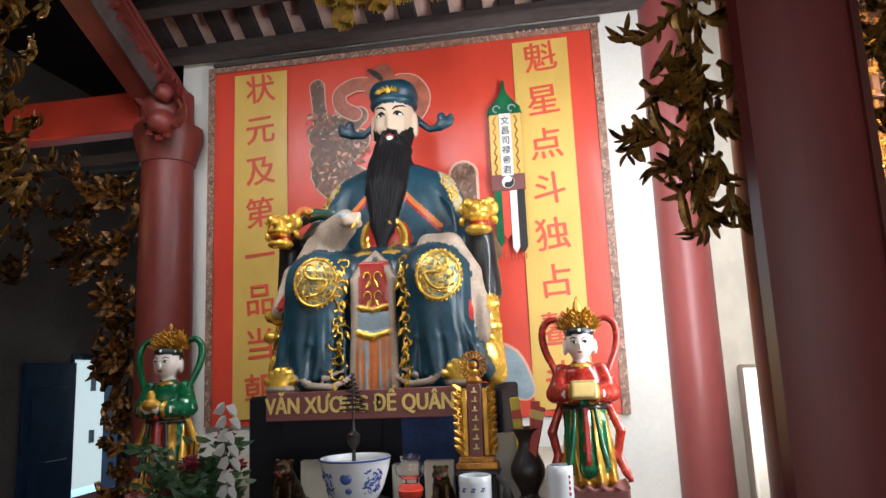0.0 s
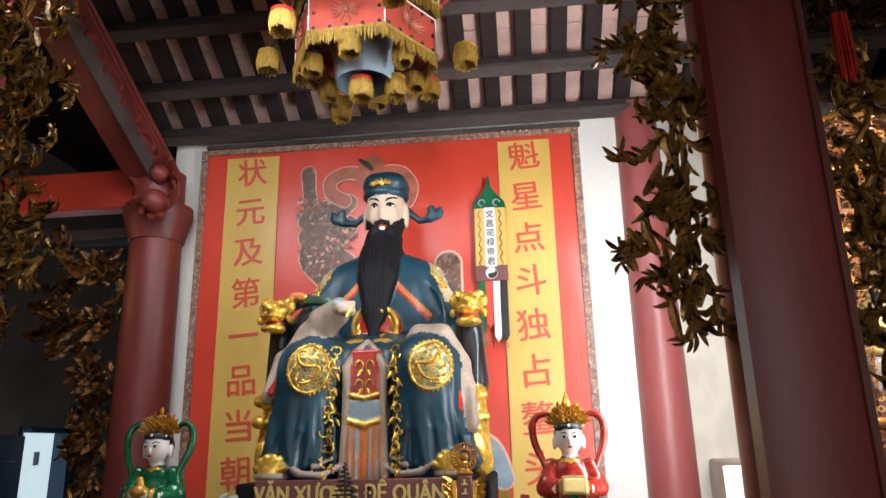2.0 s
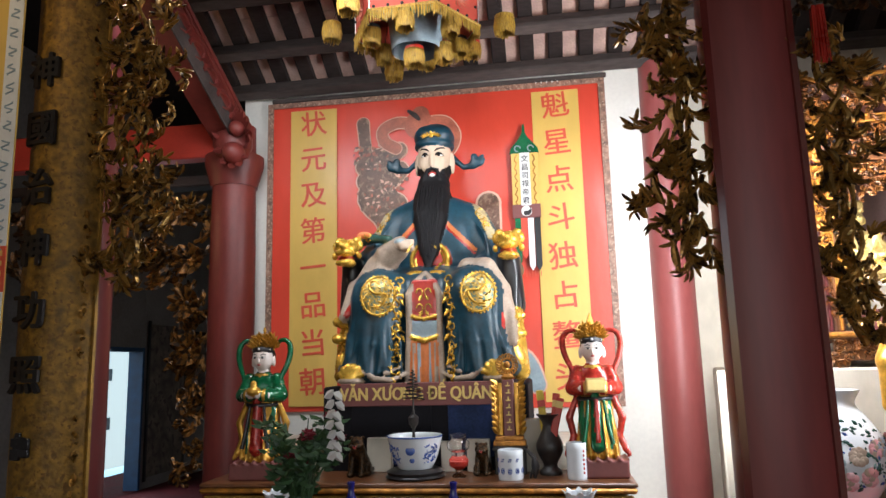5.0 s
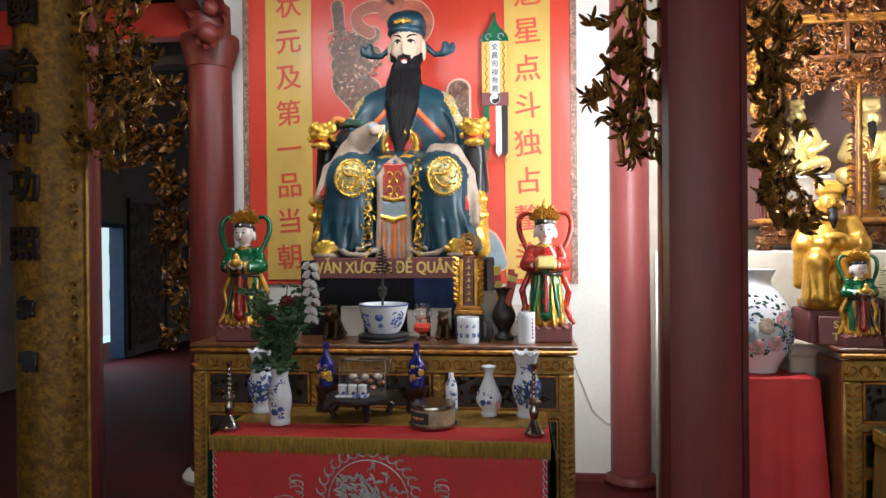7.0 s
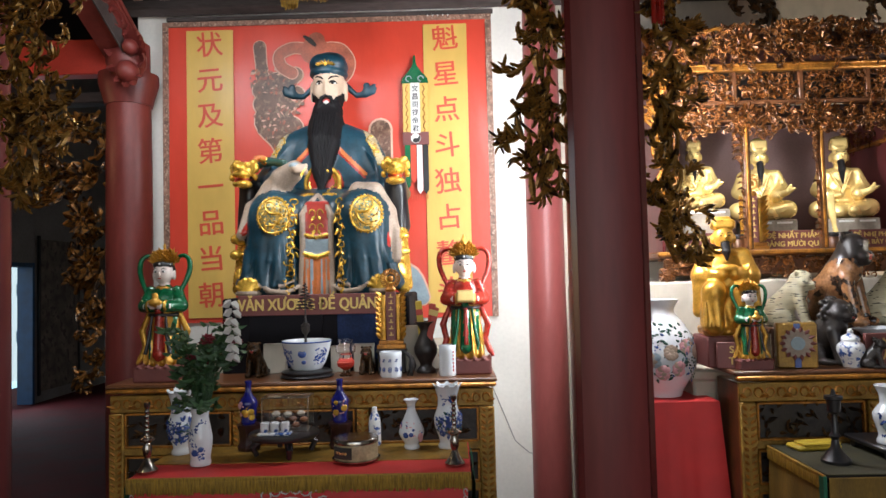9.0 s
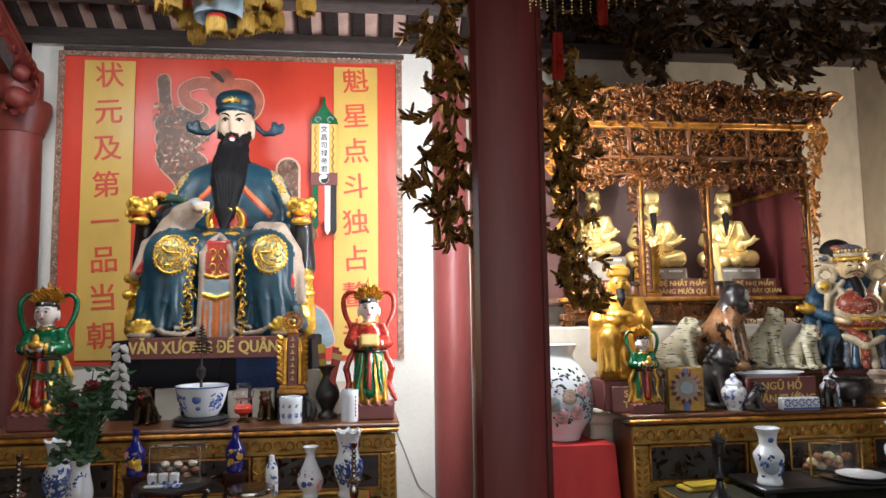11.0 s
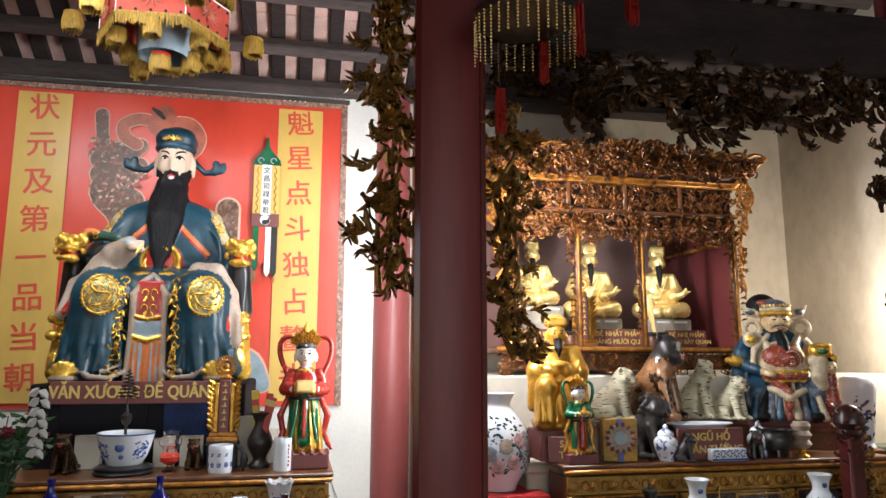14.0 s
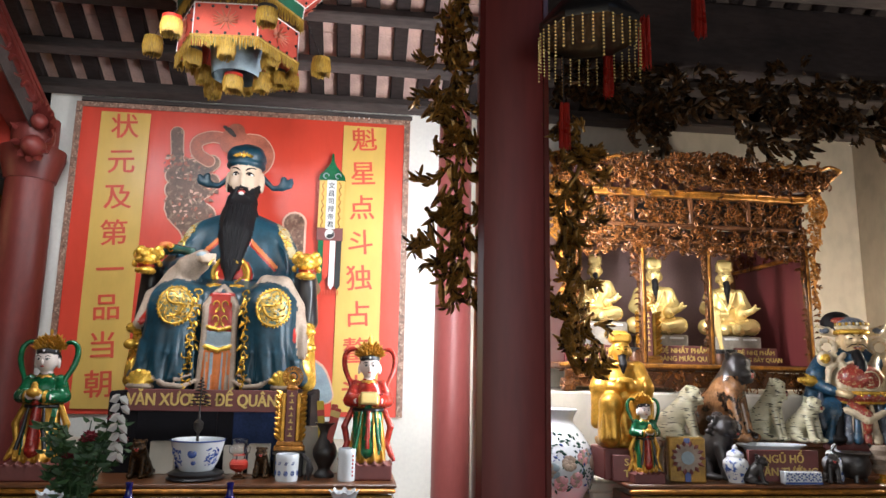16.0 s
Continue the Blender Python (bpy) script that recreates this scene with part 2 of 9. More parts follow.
M["orangegold"] = mat("deep_gold_lacquer", (0.62, 0.33, 0.05), 0.3, metal=0.55, var=0.3, scale=25, bump=0.2, bscale=120)
M["clothgold"] = mat("dull_gold_cloth", (0.20, 0.115, 0.016), 0.7, var=0.35, scale=14, bump=0.4, bscale=300, stretch=(1, 1, 0.2))
M["clotholive"] = mat("dark_olive_cloth", (0.045, 0.040, 0.018), 0.8, var=0.4, scale=14, bump=0.3, bscale=300)
M["bluecloth"] = mat("dark_blue_cloth", (0.016, 0.028, 0.075), 0.9, var=0.4)
for k_ in ("blackcloth", "bluecloth", "darkwood", "carpet", "beamwood"):
    M[k_].node_tree.nodes["Principled BSDF"].inputs["Specular IOR Level"].default_value = 0.2
M["wingold"] = mat("dark_orange_gilding", (0.24, 0.10, 0.018), 0.4, metal=0.5, var=0.6, scale=14, bump=0.3, bscale=120, col2=(0.03, 0.015, 0.008), cut=0.5)
M["carvewood"] = mat("gilt_carved_wood", (0.23, 0.080, 0.015), 0.36, metal=0.4, var=0.6, scale=24, bump=0.3, bscale=140, col2=(0.055, 0.018, 0.006), cut=0.53)
M["trim"] = mat("beige_gold_trim", (0.40, 0.33, 0.19), 0.45, var=0.4, scale=18, bump=0.2)
M["redlacquer"] = mat("gilt_red_lacquer", (0.42, 0.03, 0.018), 0.25, metal=0.2, var=0.5, scale=25, coat=0.3, bump=0.1, col2=(0.55, 0.30, 0.06), cut=0.66)
M["greenlacquer"] = mat("gilt_green_lacquer", (0.005, 0.125, 0.045), 0.22, metal=0.2, var=0.5, scale=25, coat=0.3, bump=0.1, col2=(0.42, 0.25, 0.05), cut=0.68)
M["incense"] = mat("red_incense_packet", (0.45, 0.03, 0.015), 0.35, var=0.2)


# ---- mesh building ----
class Mesh:
    """Collects vertices, faces and a material slot for each face."""

    def __init__(self):
        self.v, self.f, self.m = [], [], []

    def add(self, vs, fs, mi=0, at=None):
        o = len(self.v)
        self.v += [tuple(at @ Vector(p)) for p in vs] if at is not None else [tuple(p) for p in vs]
        self.f += [tuple(i + o for i in f) for f in fs]
        self.m += [mi] * len(fs)
        return self

    def box(self, c, s, b=0.004, mi=0, at=None):
        hx, hy, hz = (q / 2 for q in s)
        b = min(b, hx * 0.9, hy * 0.9, hz * 0.9)
        vs, ix = [], {}
        for sx in (-1, 1):
            for sy in (-1, 1):
                for sz in (-1, 1):
                    ix[sx, sy, sz] = len(vs)
                    vs += [(c[0] + sx * hx, c[1] + sy * (hy - b), c[2] + sz * (hz - b)), (c[0] + sx * (hx - b), c[1] + sy * hy, c[2] + sz * (hz - b)), (c[0] + sx * (hx - b), c[1] + sy * (hy - b), c[2] + sz * hz)]
        loop = ((-1, -1), (1, -1), (1, 1), (-1, 1))
        fs = []
        for s_ in (-1, 1):
            for k in range(3):
                q = []
                for u, w in loop:
                    key = [0, 0, 0]
                    key[k], key[(k + 1) % 3], key[(k + 2) % 3] = s_, u, w
                    q.append(ix[tuple(key)] + k)
                fs.append(tuple(q if s_ > 0 else q[::-1]))
        for k in range(3):
            a, d = (k + 1) % 3, (k + 2) % 3
            for u, w in loop:
                e = []
                for t in (-1, 1):
                    key = [0, 0, 0]
                    key[k], key[a], key[d] = t, u, w
                    e.append(ix[tuple(key)])
                q = (e[0] + a, e[1] + a, e[1] + d, e[0] + d)
                fs.append(q if u * w < 0 else q[::-1])
        for (sx, sy, sz), i in ix.items():
            fs.append((i, i + 1, i + 2) if sx * sy * sz > 0 else (i, i + 2, i + 1))
        return self.add(vs, fs, mi, at)

    def lathe(self, prof, n=28, mi=0, at=None, rx=1.0, ry=1.0, cap=True):
        vs = [(r * rx * math.cos(2 * math.pi * i / n), r * ry * math.sin(2 * math.pi * i / n), z) for r, z in prof for i in range(n)]
        fs = [(k * n + i, k * n + (i + 1) % n, (k + 1) * n + (i + 1) % n, (k + 1) * n + i) for k in range(len(prof) - 1) for i in range(n)]
        if cap:
            fs += [tuple(range(n))[::-1], tuple((len(prof) - 1) * n + i for i in range(n))]
        return self.add(vs, fs, mi, at)

    def tube(self, pts, rad, n=6, mi=0, at=None, flat=1.0):
        pts = [Vector(p) for p in pts]
        rad = list(rad) if hasattr(rad, "__len__") else [rad] * len(pts)
        vs, up = [], Vector((0.13, 0.31, 0.94))
        for i, p in enumerate(pts):
            d = (pts[min(i + 1, len(pts) - 1)] - pts[max(i - 1, 0)]).normalized()
            a = d.cross(up)
            a = a.normalized() if a.length > 1e-4 else Vector((1, 0, 0))
            b = d.cross(a).normalized()
            up = -b if b.dot(up) < 0 else b
            vs += [p + rad[i] * (math.cos(2 * math.pi * k / n) * a + flat * math.sin(2 * math.pi * k / n) * up) for k in range(n)]
        fs = [(i * n + k, i * n + (k + 1) % n, (i + 1) * n + (k + 1) % n, (i + 1) * n + k) for i in range(len(pts) - 1) for k in range(n)]
        fs += [tuple(range(n))[::-1], tuple((len(pts) - 1) * n + k for k in range(n))]
        return self.add(vs, fs, mi, at)

    def ball(self, c, r, mi=0, n=12, k=7, at=None):
        r = r if hasattr(r, "__len__") else (r, r, r)
        prof = [(math.sin(math.pi * (i + 0.02) / (k + 0.04)), -math.cos(math.pi * (i + 0.02) / (k + 0.04))) for i in range(k + 1)]
        vs = [(c[0] + r[0] * q * math.cos(2 * math.pi * i / n), c[1] + r[1] * q * math.sin(2 * math.pi * i / n), c[2] + r[2] * z) for q, z in prof for i in range(n)]
        fs = [(a * n + i, a * n + (i + 1) % n, (a + 1) * n + (i + 1) % n, (a + 1) * n + i) for a in range(k) for i in range(n)]
        fs += [tuple(range(n))[::-1], tuple(k * n + i for i in range(n))]
        return self.add(vs, fs, mi, at)

    def leaf(self, p, d, up, ln, w, mi=0, curl=0.25):
        """A folded, curling leaf of six faces with thickness at its rib."""
        d, up = Vector(d).normalized(), Vector(up)
        s = d.cross(up)
        s = s.normalized() if s.length > 1e-4 else Vector((1, 0, 0))
        u = s.cross(d).normalized()
        p = Vector(p)
        vs = [p, p + d * ln * 0.35 + s * w * 0.5 - u * w * 0.12, p + d * ln * 0.35 + u * w * 0.22, p + d * ln * 0.35 - s * w * 0.5 - u * w * 0.12,
              p + d * ln * 0.72 + s * w * 0.33 + u * (ln * curl * 0.35 - w * 0.1), p + d * ln * 0.72 + u * (ln * curl * 0.5 + w * 0.12), p + d * ln * 0.72 - s * w * 0.33 + u * (ln * curl * 0.35 - w * 0.1), p + d * ln + u * ln * curl,
              p + d * ln * 0.45 - u * w * 0.3]
        fs = [(0, 1, 2), (0, 2, 3), (1, 4, 5, 2), (2, 5, 6, 3), (4, 7, 5), (5, 7, 6), (0, 8, 1), (0, 3, 8), (8, 7, 4, 1), (8, 3, 6, 7)]
        return self.add(vs, fs, mi)

    def prism(self, poly, y0, y1, mi=0, at=None):
        """An outline in x and z, from depth y0 to y1."""
        n = len(poly)
        vs = [(x, y0, z) for x, z in poly] + [(x, y1, z) for x, z in poly]
        fs = [tuple(range(n)), tuple(range(n, 2 * n))[::-1]] + [(i, i + n, (i + 1) % n + n, (i + 1) % n) for i in range(n)]
        return self.add(vs, fs, mi, at)

    def data(self, name, mats, smooth=None):
        me = bpy.data.meshes.new(name)
        me.from_pydata(self.v, [], self.f)
        for ma in mats:
            me.materials.append(ma)
        me.polygons.foreach_set("material_index", self.m)
        if smooth is not None:
            me.polygons.foreach_set("use_smooth", [True] * len(self.f))
            me.set_sharp_from_angle(angle=radians(smooth))
        me.update()
        return me


def thing(name, label, category, m=None, group="", kind=""):
    ob = tagged(new(name), label, category, group, kind)
    ob.empty_display_size = 0.05
    if m is not None:
        ob.matrix_world = m
    return ob


def part(name, mesh, mats, parent=None, label="", smooth=38, at=None):
    mats = mats if isinstance(mats, (list, tuple)) else [mats]
    ob = new(name, mesh.data(name, mats, smooth))
    if parent is not None:
        ob.parent = parent
    if at is not None:
        ob.matrix_basis = at
    if label:
        ob["label"] = label
    return ob


def structure(name, mesh, mats, label, smooth=38):
    return tagged(part(name, mesh, mats, smooth=smooth), label, kind="structure")


def whole(name, mesh, mats, label, category, m=None, group="", smooth=40):
    return tagged(part(name, mesh, mats, at=m, smooth=smooth), label, category, group)


def letters(name, text, size, ma, parent, m, depth=0.002, bold=0.0, sx=1.0):
    """Writing as a mesh in the plane of x and z, facing -y."""
    cu = bpy.data.curves.new("writing", "FONT")
    cu.body, cu.size, cu.extrude = text.replace("Ơ", "O\u2019").replace("Ờ", "Ò\u2019"), size, depth
    for i, c in enumerate(cu.body):
        if i + 1 < len(cu.body) and cu.body[i + 1] == "\u2019":
            cu.body_format[i].kerning = -12
        if c == "\u2019":
            cu.body_format[i].kerning = -6
    cu.align_x, cu.align_y, cu.resolution_u = "CENTER", "CENTER", 3
    tmp = bpy.data.objects.new("writing", cu)
    scene.collection.objects.link(tmp)
    me = bpy.data.meshes.new_from_object(tmp.evaluated_get(bpy.context.evaluated_depsgraph_get()))
    bpy.data.objects.remove(tmp)
    bpy.data.curves.remove(cu)
    me.transform(Matrix.Diagonal((sx, 1, 1, 1)))
    me.transform(pose(0, 0, 0, 90, 0, 0))
    co = np.empty(len(me.vertices) * 3)
    me.vertices.foreach_get("co", co)
    co = co.reshape(-1, 3)
    fs = [tuple(p.vertices) for p in me.polygons]
    bpy.data.meshes.remove(me)
    q = Mesh()
    for i, (dx, dz) in enumerate(((0, 0), (bold, 0), (-bold, 0), (0, bold * 0.6), (0, -bold * 0.6)) if bold else ((0, 0),)):
        q.add((co + np.array((dx, -0.0002 * i, dz))).tolist(), fs)
    ob = new(name, q.data(name, [ma]))
    ob.parent = parent
    ob.matrix_basis = m
    return ob


class Sculpt:
    """Soft blend of solids on a grid, turned into one mesh; each solid keeps its colour."""

    def __init__(self, lo, hi, step):
        self.lo, self.step = np.array(lo, float), step
        self.n = np.ceil((np.array(hi) - self.lo) / step).astype(int) + 1
        self.d = np.full(self.n, 1.0, np.float32)
        self.c = np.zeros(self.n, np.int16)
        self.extra = Mesh()

    def put(self, f, lo, hi, mi, k, cut=False):
        k = max(k, 1e-4)
        a = np.clip(np.floor((np.array(lo) - self.lo - k - 0.03) / self.step).astype(int), 0, self.n)
        b = np.clip(np.ceil((np.array(hi) - self.lo + k + 0.03) / self.step).astype(int) + 1, 0, self.n)
        if (b <= a).any():
            return
        s = tuple(slice(i, j) for i, j in zip(a, b))
        g = np.meshgrid(*[self.lo[q] + self.step * np.arange(a[q], b[q]) for q in range(3)], indexing="ij")
        e, d = f(*g).astype(np.float32), self.d[s]
        if cut:
            self.d[s] = np.maximum(d, -e)
            return
        self.c[s] = np.where(e < d, mi, self.c[s])
        h = np.clip(0.5 + 0.5 * (d - e) / k, 0, 1)
        self.d[s] = d + (e - d) * h - k * h * (1 - h)

    def egg(self, c, r, mi=0, k=0.02, turn=(0, 0, 0), cut=False):
        R = np.array(Euler([radians(q) for q in turn]).to_matrix()).T
        r = np.array(r if hasattr(r, "__len__") else (r, r, r), float)

        def f(x, y, z):
            x, y, z = x - c[0], y - c[1], z - c[2]
            u = [R[i][0] * x + R[i][1] * y + R[i][2] * z for i in range(3)]
            k0 = np.sqrt(sum((u[i] / r[i]) ** 2 for i in range(3)))
            k1 = np.sqrt(sum((u[i] / r[i] ** 2) ** 2 for i in range(3))) + 1e-6
            return k0 * (k0 - 1) / k1
        m = max(r)
        self.put(f, [q - m for q in c], [q + m for q in c], mi, k, cut)
        return self

    def limb(self, pts, rad, mi=0, k=0.02, flat=1.0):
        """A chain of tapering rods. flat: squash along y."""
        rad = list(rad) if hasattr(rad, "__len__") else [rad] * len(pts)
        for (p, q), (ra, rb) in zip(zip(pts, pts[1:]), zip(rad, rad[1:])):
            p_, q_ = np.array(p, float), np.array(q, float)
            w = q_ - p_
            ww = float(w @ w) + 1e-9

            def f(x, y, z):
                t = np.clip(((x - p_[0]) * w[0] + (y - p_[1]) * w[1] + (z - p_[2]) * w[2]) / ww, 0, 1)
                return np.sqrt((x - p_[0] - t * w[0]) ** 2 + ((y - p_[1] - t * w[1]) / flat) ** 2 + (z - p_[2] - t * w[2]) ** 2) - (ra + (rb - ra) * t)
            m = max(ra, rb)
            self.put(f, np.minimum(p_, q_) - m, np.maximum(p_, q_) + m, mi, k)
        return self

    def block(self, c, s, mi=0, k=0.005, rnd=0.01, turn=(0, 0, 0), cut=False):
        R = np.array(Euler([radians(q) for q in turn]).to_matrix()).T
        h = np.array(s, float) / 2 - rnd

        def f(x, y, z):
            x, y, z = x - c[0], y - c[1], z - c[2]
            q = [np.abs(R[i][0] * x + R[i][1] * y + R[i][2] * z) - h[i] for i in range(3)]
            out = np.sqrt(sum(np.maximum(v, 0) ** 2 for v in q))
            return out + np.minimum(np.maximum(np.maximum(q[0], q[1]), q[2]), 0) - rnd
        m = float(np.linalg.norm(h) + rnd)
        self.put(f, [q - m for q in c], [q + m for q in c], mi, k, cut)
        return self

    def ring(self, c, R, r, mi=0, k=0.005, axis=1, squash=1.0):
        def f(x, y, z):
            u = [x - c[0], y - c[1], z - c[2]]
            a = u.pop(axis)
            return np.sqrt((np.sqrt(u[0] ** 2 + (u[1] / squash) ** 2) - R) ** 2 + a * a) - r
        m = (R + r) * max(1, squash)
        self.put(f, [q - m for q in c], [q + m for q in c], mi, k)
        return self

    def paint(self, mi, where, only=None):
        """Recolours the carved stuff where a rule of x, y, z holds."""
        g = np.meshgrid(*[self.lo[q] + self.step * np.arange(self.n[q]) for q in range(3)], indexing="ij", sparse=True)
        m = where(*g) & (self.d < 0.02)
        if only is not None:
            m &= self.c == only
        self.c[m] = mi
        return self

    def folds(self, lo, hi, count, depth, axis=0):
        """Soft upright drapery folds inside a box."""
        a = np.clip(((np.array(lo) - self.lo) / self.step).astype(int), 0, self.n)
        b = np.clip(((np.array(hi) - self.lo) / self.step).astype(int) + 1, 0, self.n)
        s = tuple(slice(i, j) for i, j in zip(a, b))
        g = np.meshgrid(*[self.lo[q] + self.step * np.arange(a[q], b[q]) for q in range(3)], indexing="ij")
        w = hi[axis] - lo[axis]
        fade = np.clip((hi[2] - g[2]) / (hi[2] - lo[2]) * 1.6, 0, 1)
        self.d[s] += (depth * fade * np.sin((g[axis] - lo[axis]) / w * 2 * math.pi * count + 2.5 * np.sin(g[2] * 5))).astype(np.float32)
        return self

    def mesh(self):
        d, st = self.d, self.step
        d[0], d[-1], d[:, 0], d[:, -1], d[:, :, 0], d[:, :, -1] = 1, 1, 1, 1, 1, 1
        ins = d < 0
        cnt = np.zeros(self.n - 1, np.int16)
        pos = np.zeros((*(self.n - 1), 3), np.float32)
        num = np.zeros(self.n - 1, np.float32)
        cell = [slice(0, -1), slice(1, None)]
        cor = [(i, j, k) for i in (0, 1) for j in (0, 1) for k in (0, 1)]
        for q in cor:
            cnt += ins[tuple(cell[i] for i in q)]
        act = (cnt > 0) & (cnt < 8)
        for q in cor:
            for ax in range(3):
                if q[ax]:
                    continue
                r = list(q)
                r[ax] = 1
                a, b = d[tuple(cell[i] for i in q)][act], d[tuple(cell[i] for i in r)][act]
                x = (a < 0) != (b < 0)
                t = np.where(x, a / np.where(np.abs(a - b) < 1e-9, 1, a - b), 0)
                e = np.repeat(np.array(q, np.float32)[None], len(a), 0)
                e[:, ax] = t
                pos[act] += e * x[:, None]
                num[act] += x
        idx = np.full(self.n - 1, -1, np.int64)
        idx[act] = np.arange(act.sum())
        vs = self.lo + st * (np.argwhere(act) + pos[act] / np.maximum(num[act], 1)[:, None])
        fs, ms = [], []
        for ax in range(3):
            o1, o2 = (ax + 1) % 3, (ax + 2) % 3
            A = [slice(1, -1)] * 3
            B = [slice(1, -1)] * 3
            A[ax], B[ax] = slice(0, -1), slice(1, None)
            ia, ib = ins[tuple(A)], ins[tuple(B)]
            for flip in (False, True):
                w = np.argwhere((ib & ~ia) if flip else (ia & ~ib))
                if not len(w):
                    continue
                g = w + 1
                g[:, ax] -= 1
                quad = []
                for u, v in ((0, 0), (-1, 0), (-1, -1), (0, -1)):
                    h = g.copy()
                    h[:, o1] += u
                    h[:, o2] += v
                    quad.append(idx[h[:, 0], h[:, 1], h[:, 2]])
                fs.append(np.stack(quad if not flip else quad[::-1], 1))
                h = g.copy()
                if flip:
                    h[:, ax] += 1
                ms.append(self.c[h[:, 0], h[:, 1], h[:, 2]])
        out = Mesh()
        out.v = [tuple(p) for p in vs.tolist()]
        out.f = [tuple(q) for q in np.concatenate(fs).tolist()]
        out.m = np.concatenate(ms).tolist()
        return join(out, self.extra)


def join(a, b):
    o = len(a.v)
    a.v += b.v
    a.f += [tuple(i + o for i in f) for f in b.f]
    a.m += b.m
    return a


def statue(name, sc, mats, label, m, group="", category="statue"):
    return whole(name, sc.mesh(), mats, label, category, m, group, smooth=75)


# ---- structure ----
BACK, EAVE, PITCH = 3.70, 3.50, 0.58
COLS = ((-2.22, 2.05), (0.675, 2.05), (3.40, 2.05))
structure("floor", Mesh().box((-1.5, 2.5, -0.05), (11, 17.5, 0.1), 0), M["carpet"], "dark red carpet over the whole hall floor")
structure("wall_north", Mesh().box((-0.76, BACK + 0.1, 1.78), (2.82, 0.2, 3.56), 0.003), M["plaster"], "white plastered back wall behind the first altar")
structure("wall_north_shrine", Mesh().box((2.28, BACK + 0.1, 1.78), (3.26, 0.2, 3.56), 0.003), M["plaster_grey"], "stained beige plaster wall behind the shrine")
structure("wall_east", Mesh().box((3.85, -0.652, 2.6), (0.2, 8.70, 5.2), 0.003), M["plaster_grey"], "stained beige plaster side wall")
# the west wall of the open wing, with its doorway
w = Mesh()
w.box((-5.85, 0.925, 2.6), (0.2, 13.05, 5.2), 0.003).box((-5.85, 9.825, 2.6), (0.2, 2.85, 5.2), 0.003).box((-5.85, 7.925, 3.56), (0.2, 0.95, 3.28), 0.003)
structure("wall_west", w, M["plaster_dim"], "grey aged wall of the side wing with a doorway, coloured darker for the wing's shade")
structure("wall_north_wing", Mesh().box((-4.0, 11.15, 2.6), (3.9, 0.2, 5.2), 0.003), M["plaster"], "far end wall of the side wing")
structure("wall_wing_side", Mesh().box((-2.07, 7.5, 2.6), (0.2, 7.2, 5.2), 0.003), M["plaster"], "inner wall of the side wing")
w = Mesh()
w.box((-5.3, -5.1, 2.6), (1.3, 0.2, 5.2), 0.003).box((3.2, -5.1, 2.6), (1.3, 0.2, 5.2), 0.003).box((-1.0, -5.1, 4.5), (8.0, 0.2, 1.4), 0.003)
structure("wall_south", w, M["plaster"], "front wall with the wide open doorway")
w = Mesh()
w.box((-1.5, 2.9, 5.3), (9.2, 16.8, 0.1), 0)
structure("ceiling", w, M["darkwood"], "dark timber ceiling high over the hall")
structure("baseboard", Mesh().box((-0.0, BACK - 0.01, 0.03), (4.4, 0.02, 0.06), 0.004), M["redwood"], "red painted baseboard along the back wall")


def roof():
    """Underside of the roof: purlins along x, rafters down the slope, pale tiles between them."""
    ob = thing("roof", "sloping roof of dark rafters and purlins with pale tiles between", "roof", kind="structure")
    slope = math.atan(PITCH)
    ln = 3.3 / math.cos(slope)

    def on(x, s, up):
        return pose(x, BACK + 0.05 - s * math.cos(slope), EAVE - 0.03 + s * math.sin(slope), 0, 0, 0) @ pose(0, 0, 0, -math.degrees(slope), 0, 0) @ pose(0, 0, up)
    raf = Mesh().box((0, -ln / 2, 0.03), (0.092, ln, 0.06), 0.006).data("rafter", [M["darkwood"]])
    x, i = -2.25, 0
    while x < 3.8:
        o = new("rafter", raf)
        o.parent, o.matrix_basis = ob, on(x + random.uniform(-0.006, 0.006), 0, 0)
        x += 0.187
    tile = [Mesh().box((0, -0.145, 0.012), (0.150, 0.284 + 0.004 * q, 0.024), 0.004).data("roof_tile", [M["rooftile"]]) for q in range(2)]
    x = -2.25 + 0.0935
    while x < 1.2:
        for r in range(7):
            o = new("roof_tile", tile[r % 2])
            o.parent, o.matrix_basis = ob, on(x, 0.02 + r * 0.288, 0.058) @ pose(0, 0, 0, random.uniform(-0.7, 0.7), random.uniform(-0.5, 0.5), random.uniform(-1, 1))
        x += 0.187
    part("roof_boards", Mesh().box((0.8, -ln / 2, 0.11), (6.4, ln, 0.03), 0.002), M["darkwood"], ob, at=on(0, 0, 0))
    for s in (0.10, 0.42, 0.80, 1.2, 1.7, 2.3):
        part("purlin", Mesh().box((0.8, 0, -0.045), (6.3, 0.085, 0.09), 0.012), M["beamwood"], ob, at=on(0, s, 0))


roof()
structure("wall_plate", Mesh().box((0.8, BACK - 0.05, EAVE - 0.045), (5.9, 0.06, 0.03), 0.008), M["plaster"], "white capped wall plate under the eaves")


def column(x, y, r, h, ma, label, name="column", stone="plaster"):
    ob = thing(name, label, "column", pose(x, y, 0))
    part("shaft", Mesh().lathe([(r * 1.04, 0.06), (r * 1.03, 1.2), (r, 2.4), (r * 0.93, h)], 40), ma, ob)
    part("base", Mesh().lathe([(r * 1.35, 0.0), (r * 1.42, 0.03), (r * 1.3, 0.06), (r * 1.1, 0.075)], 40), M[stone], ob, "worn column base")
    return ob


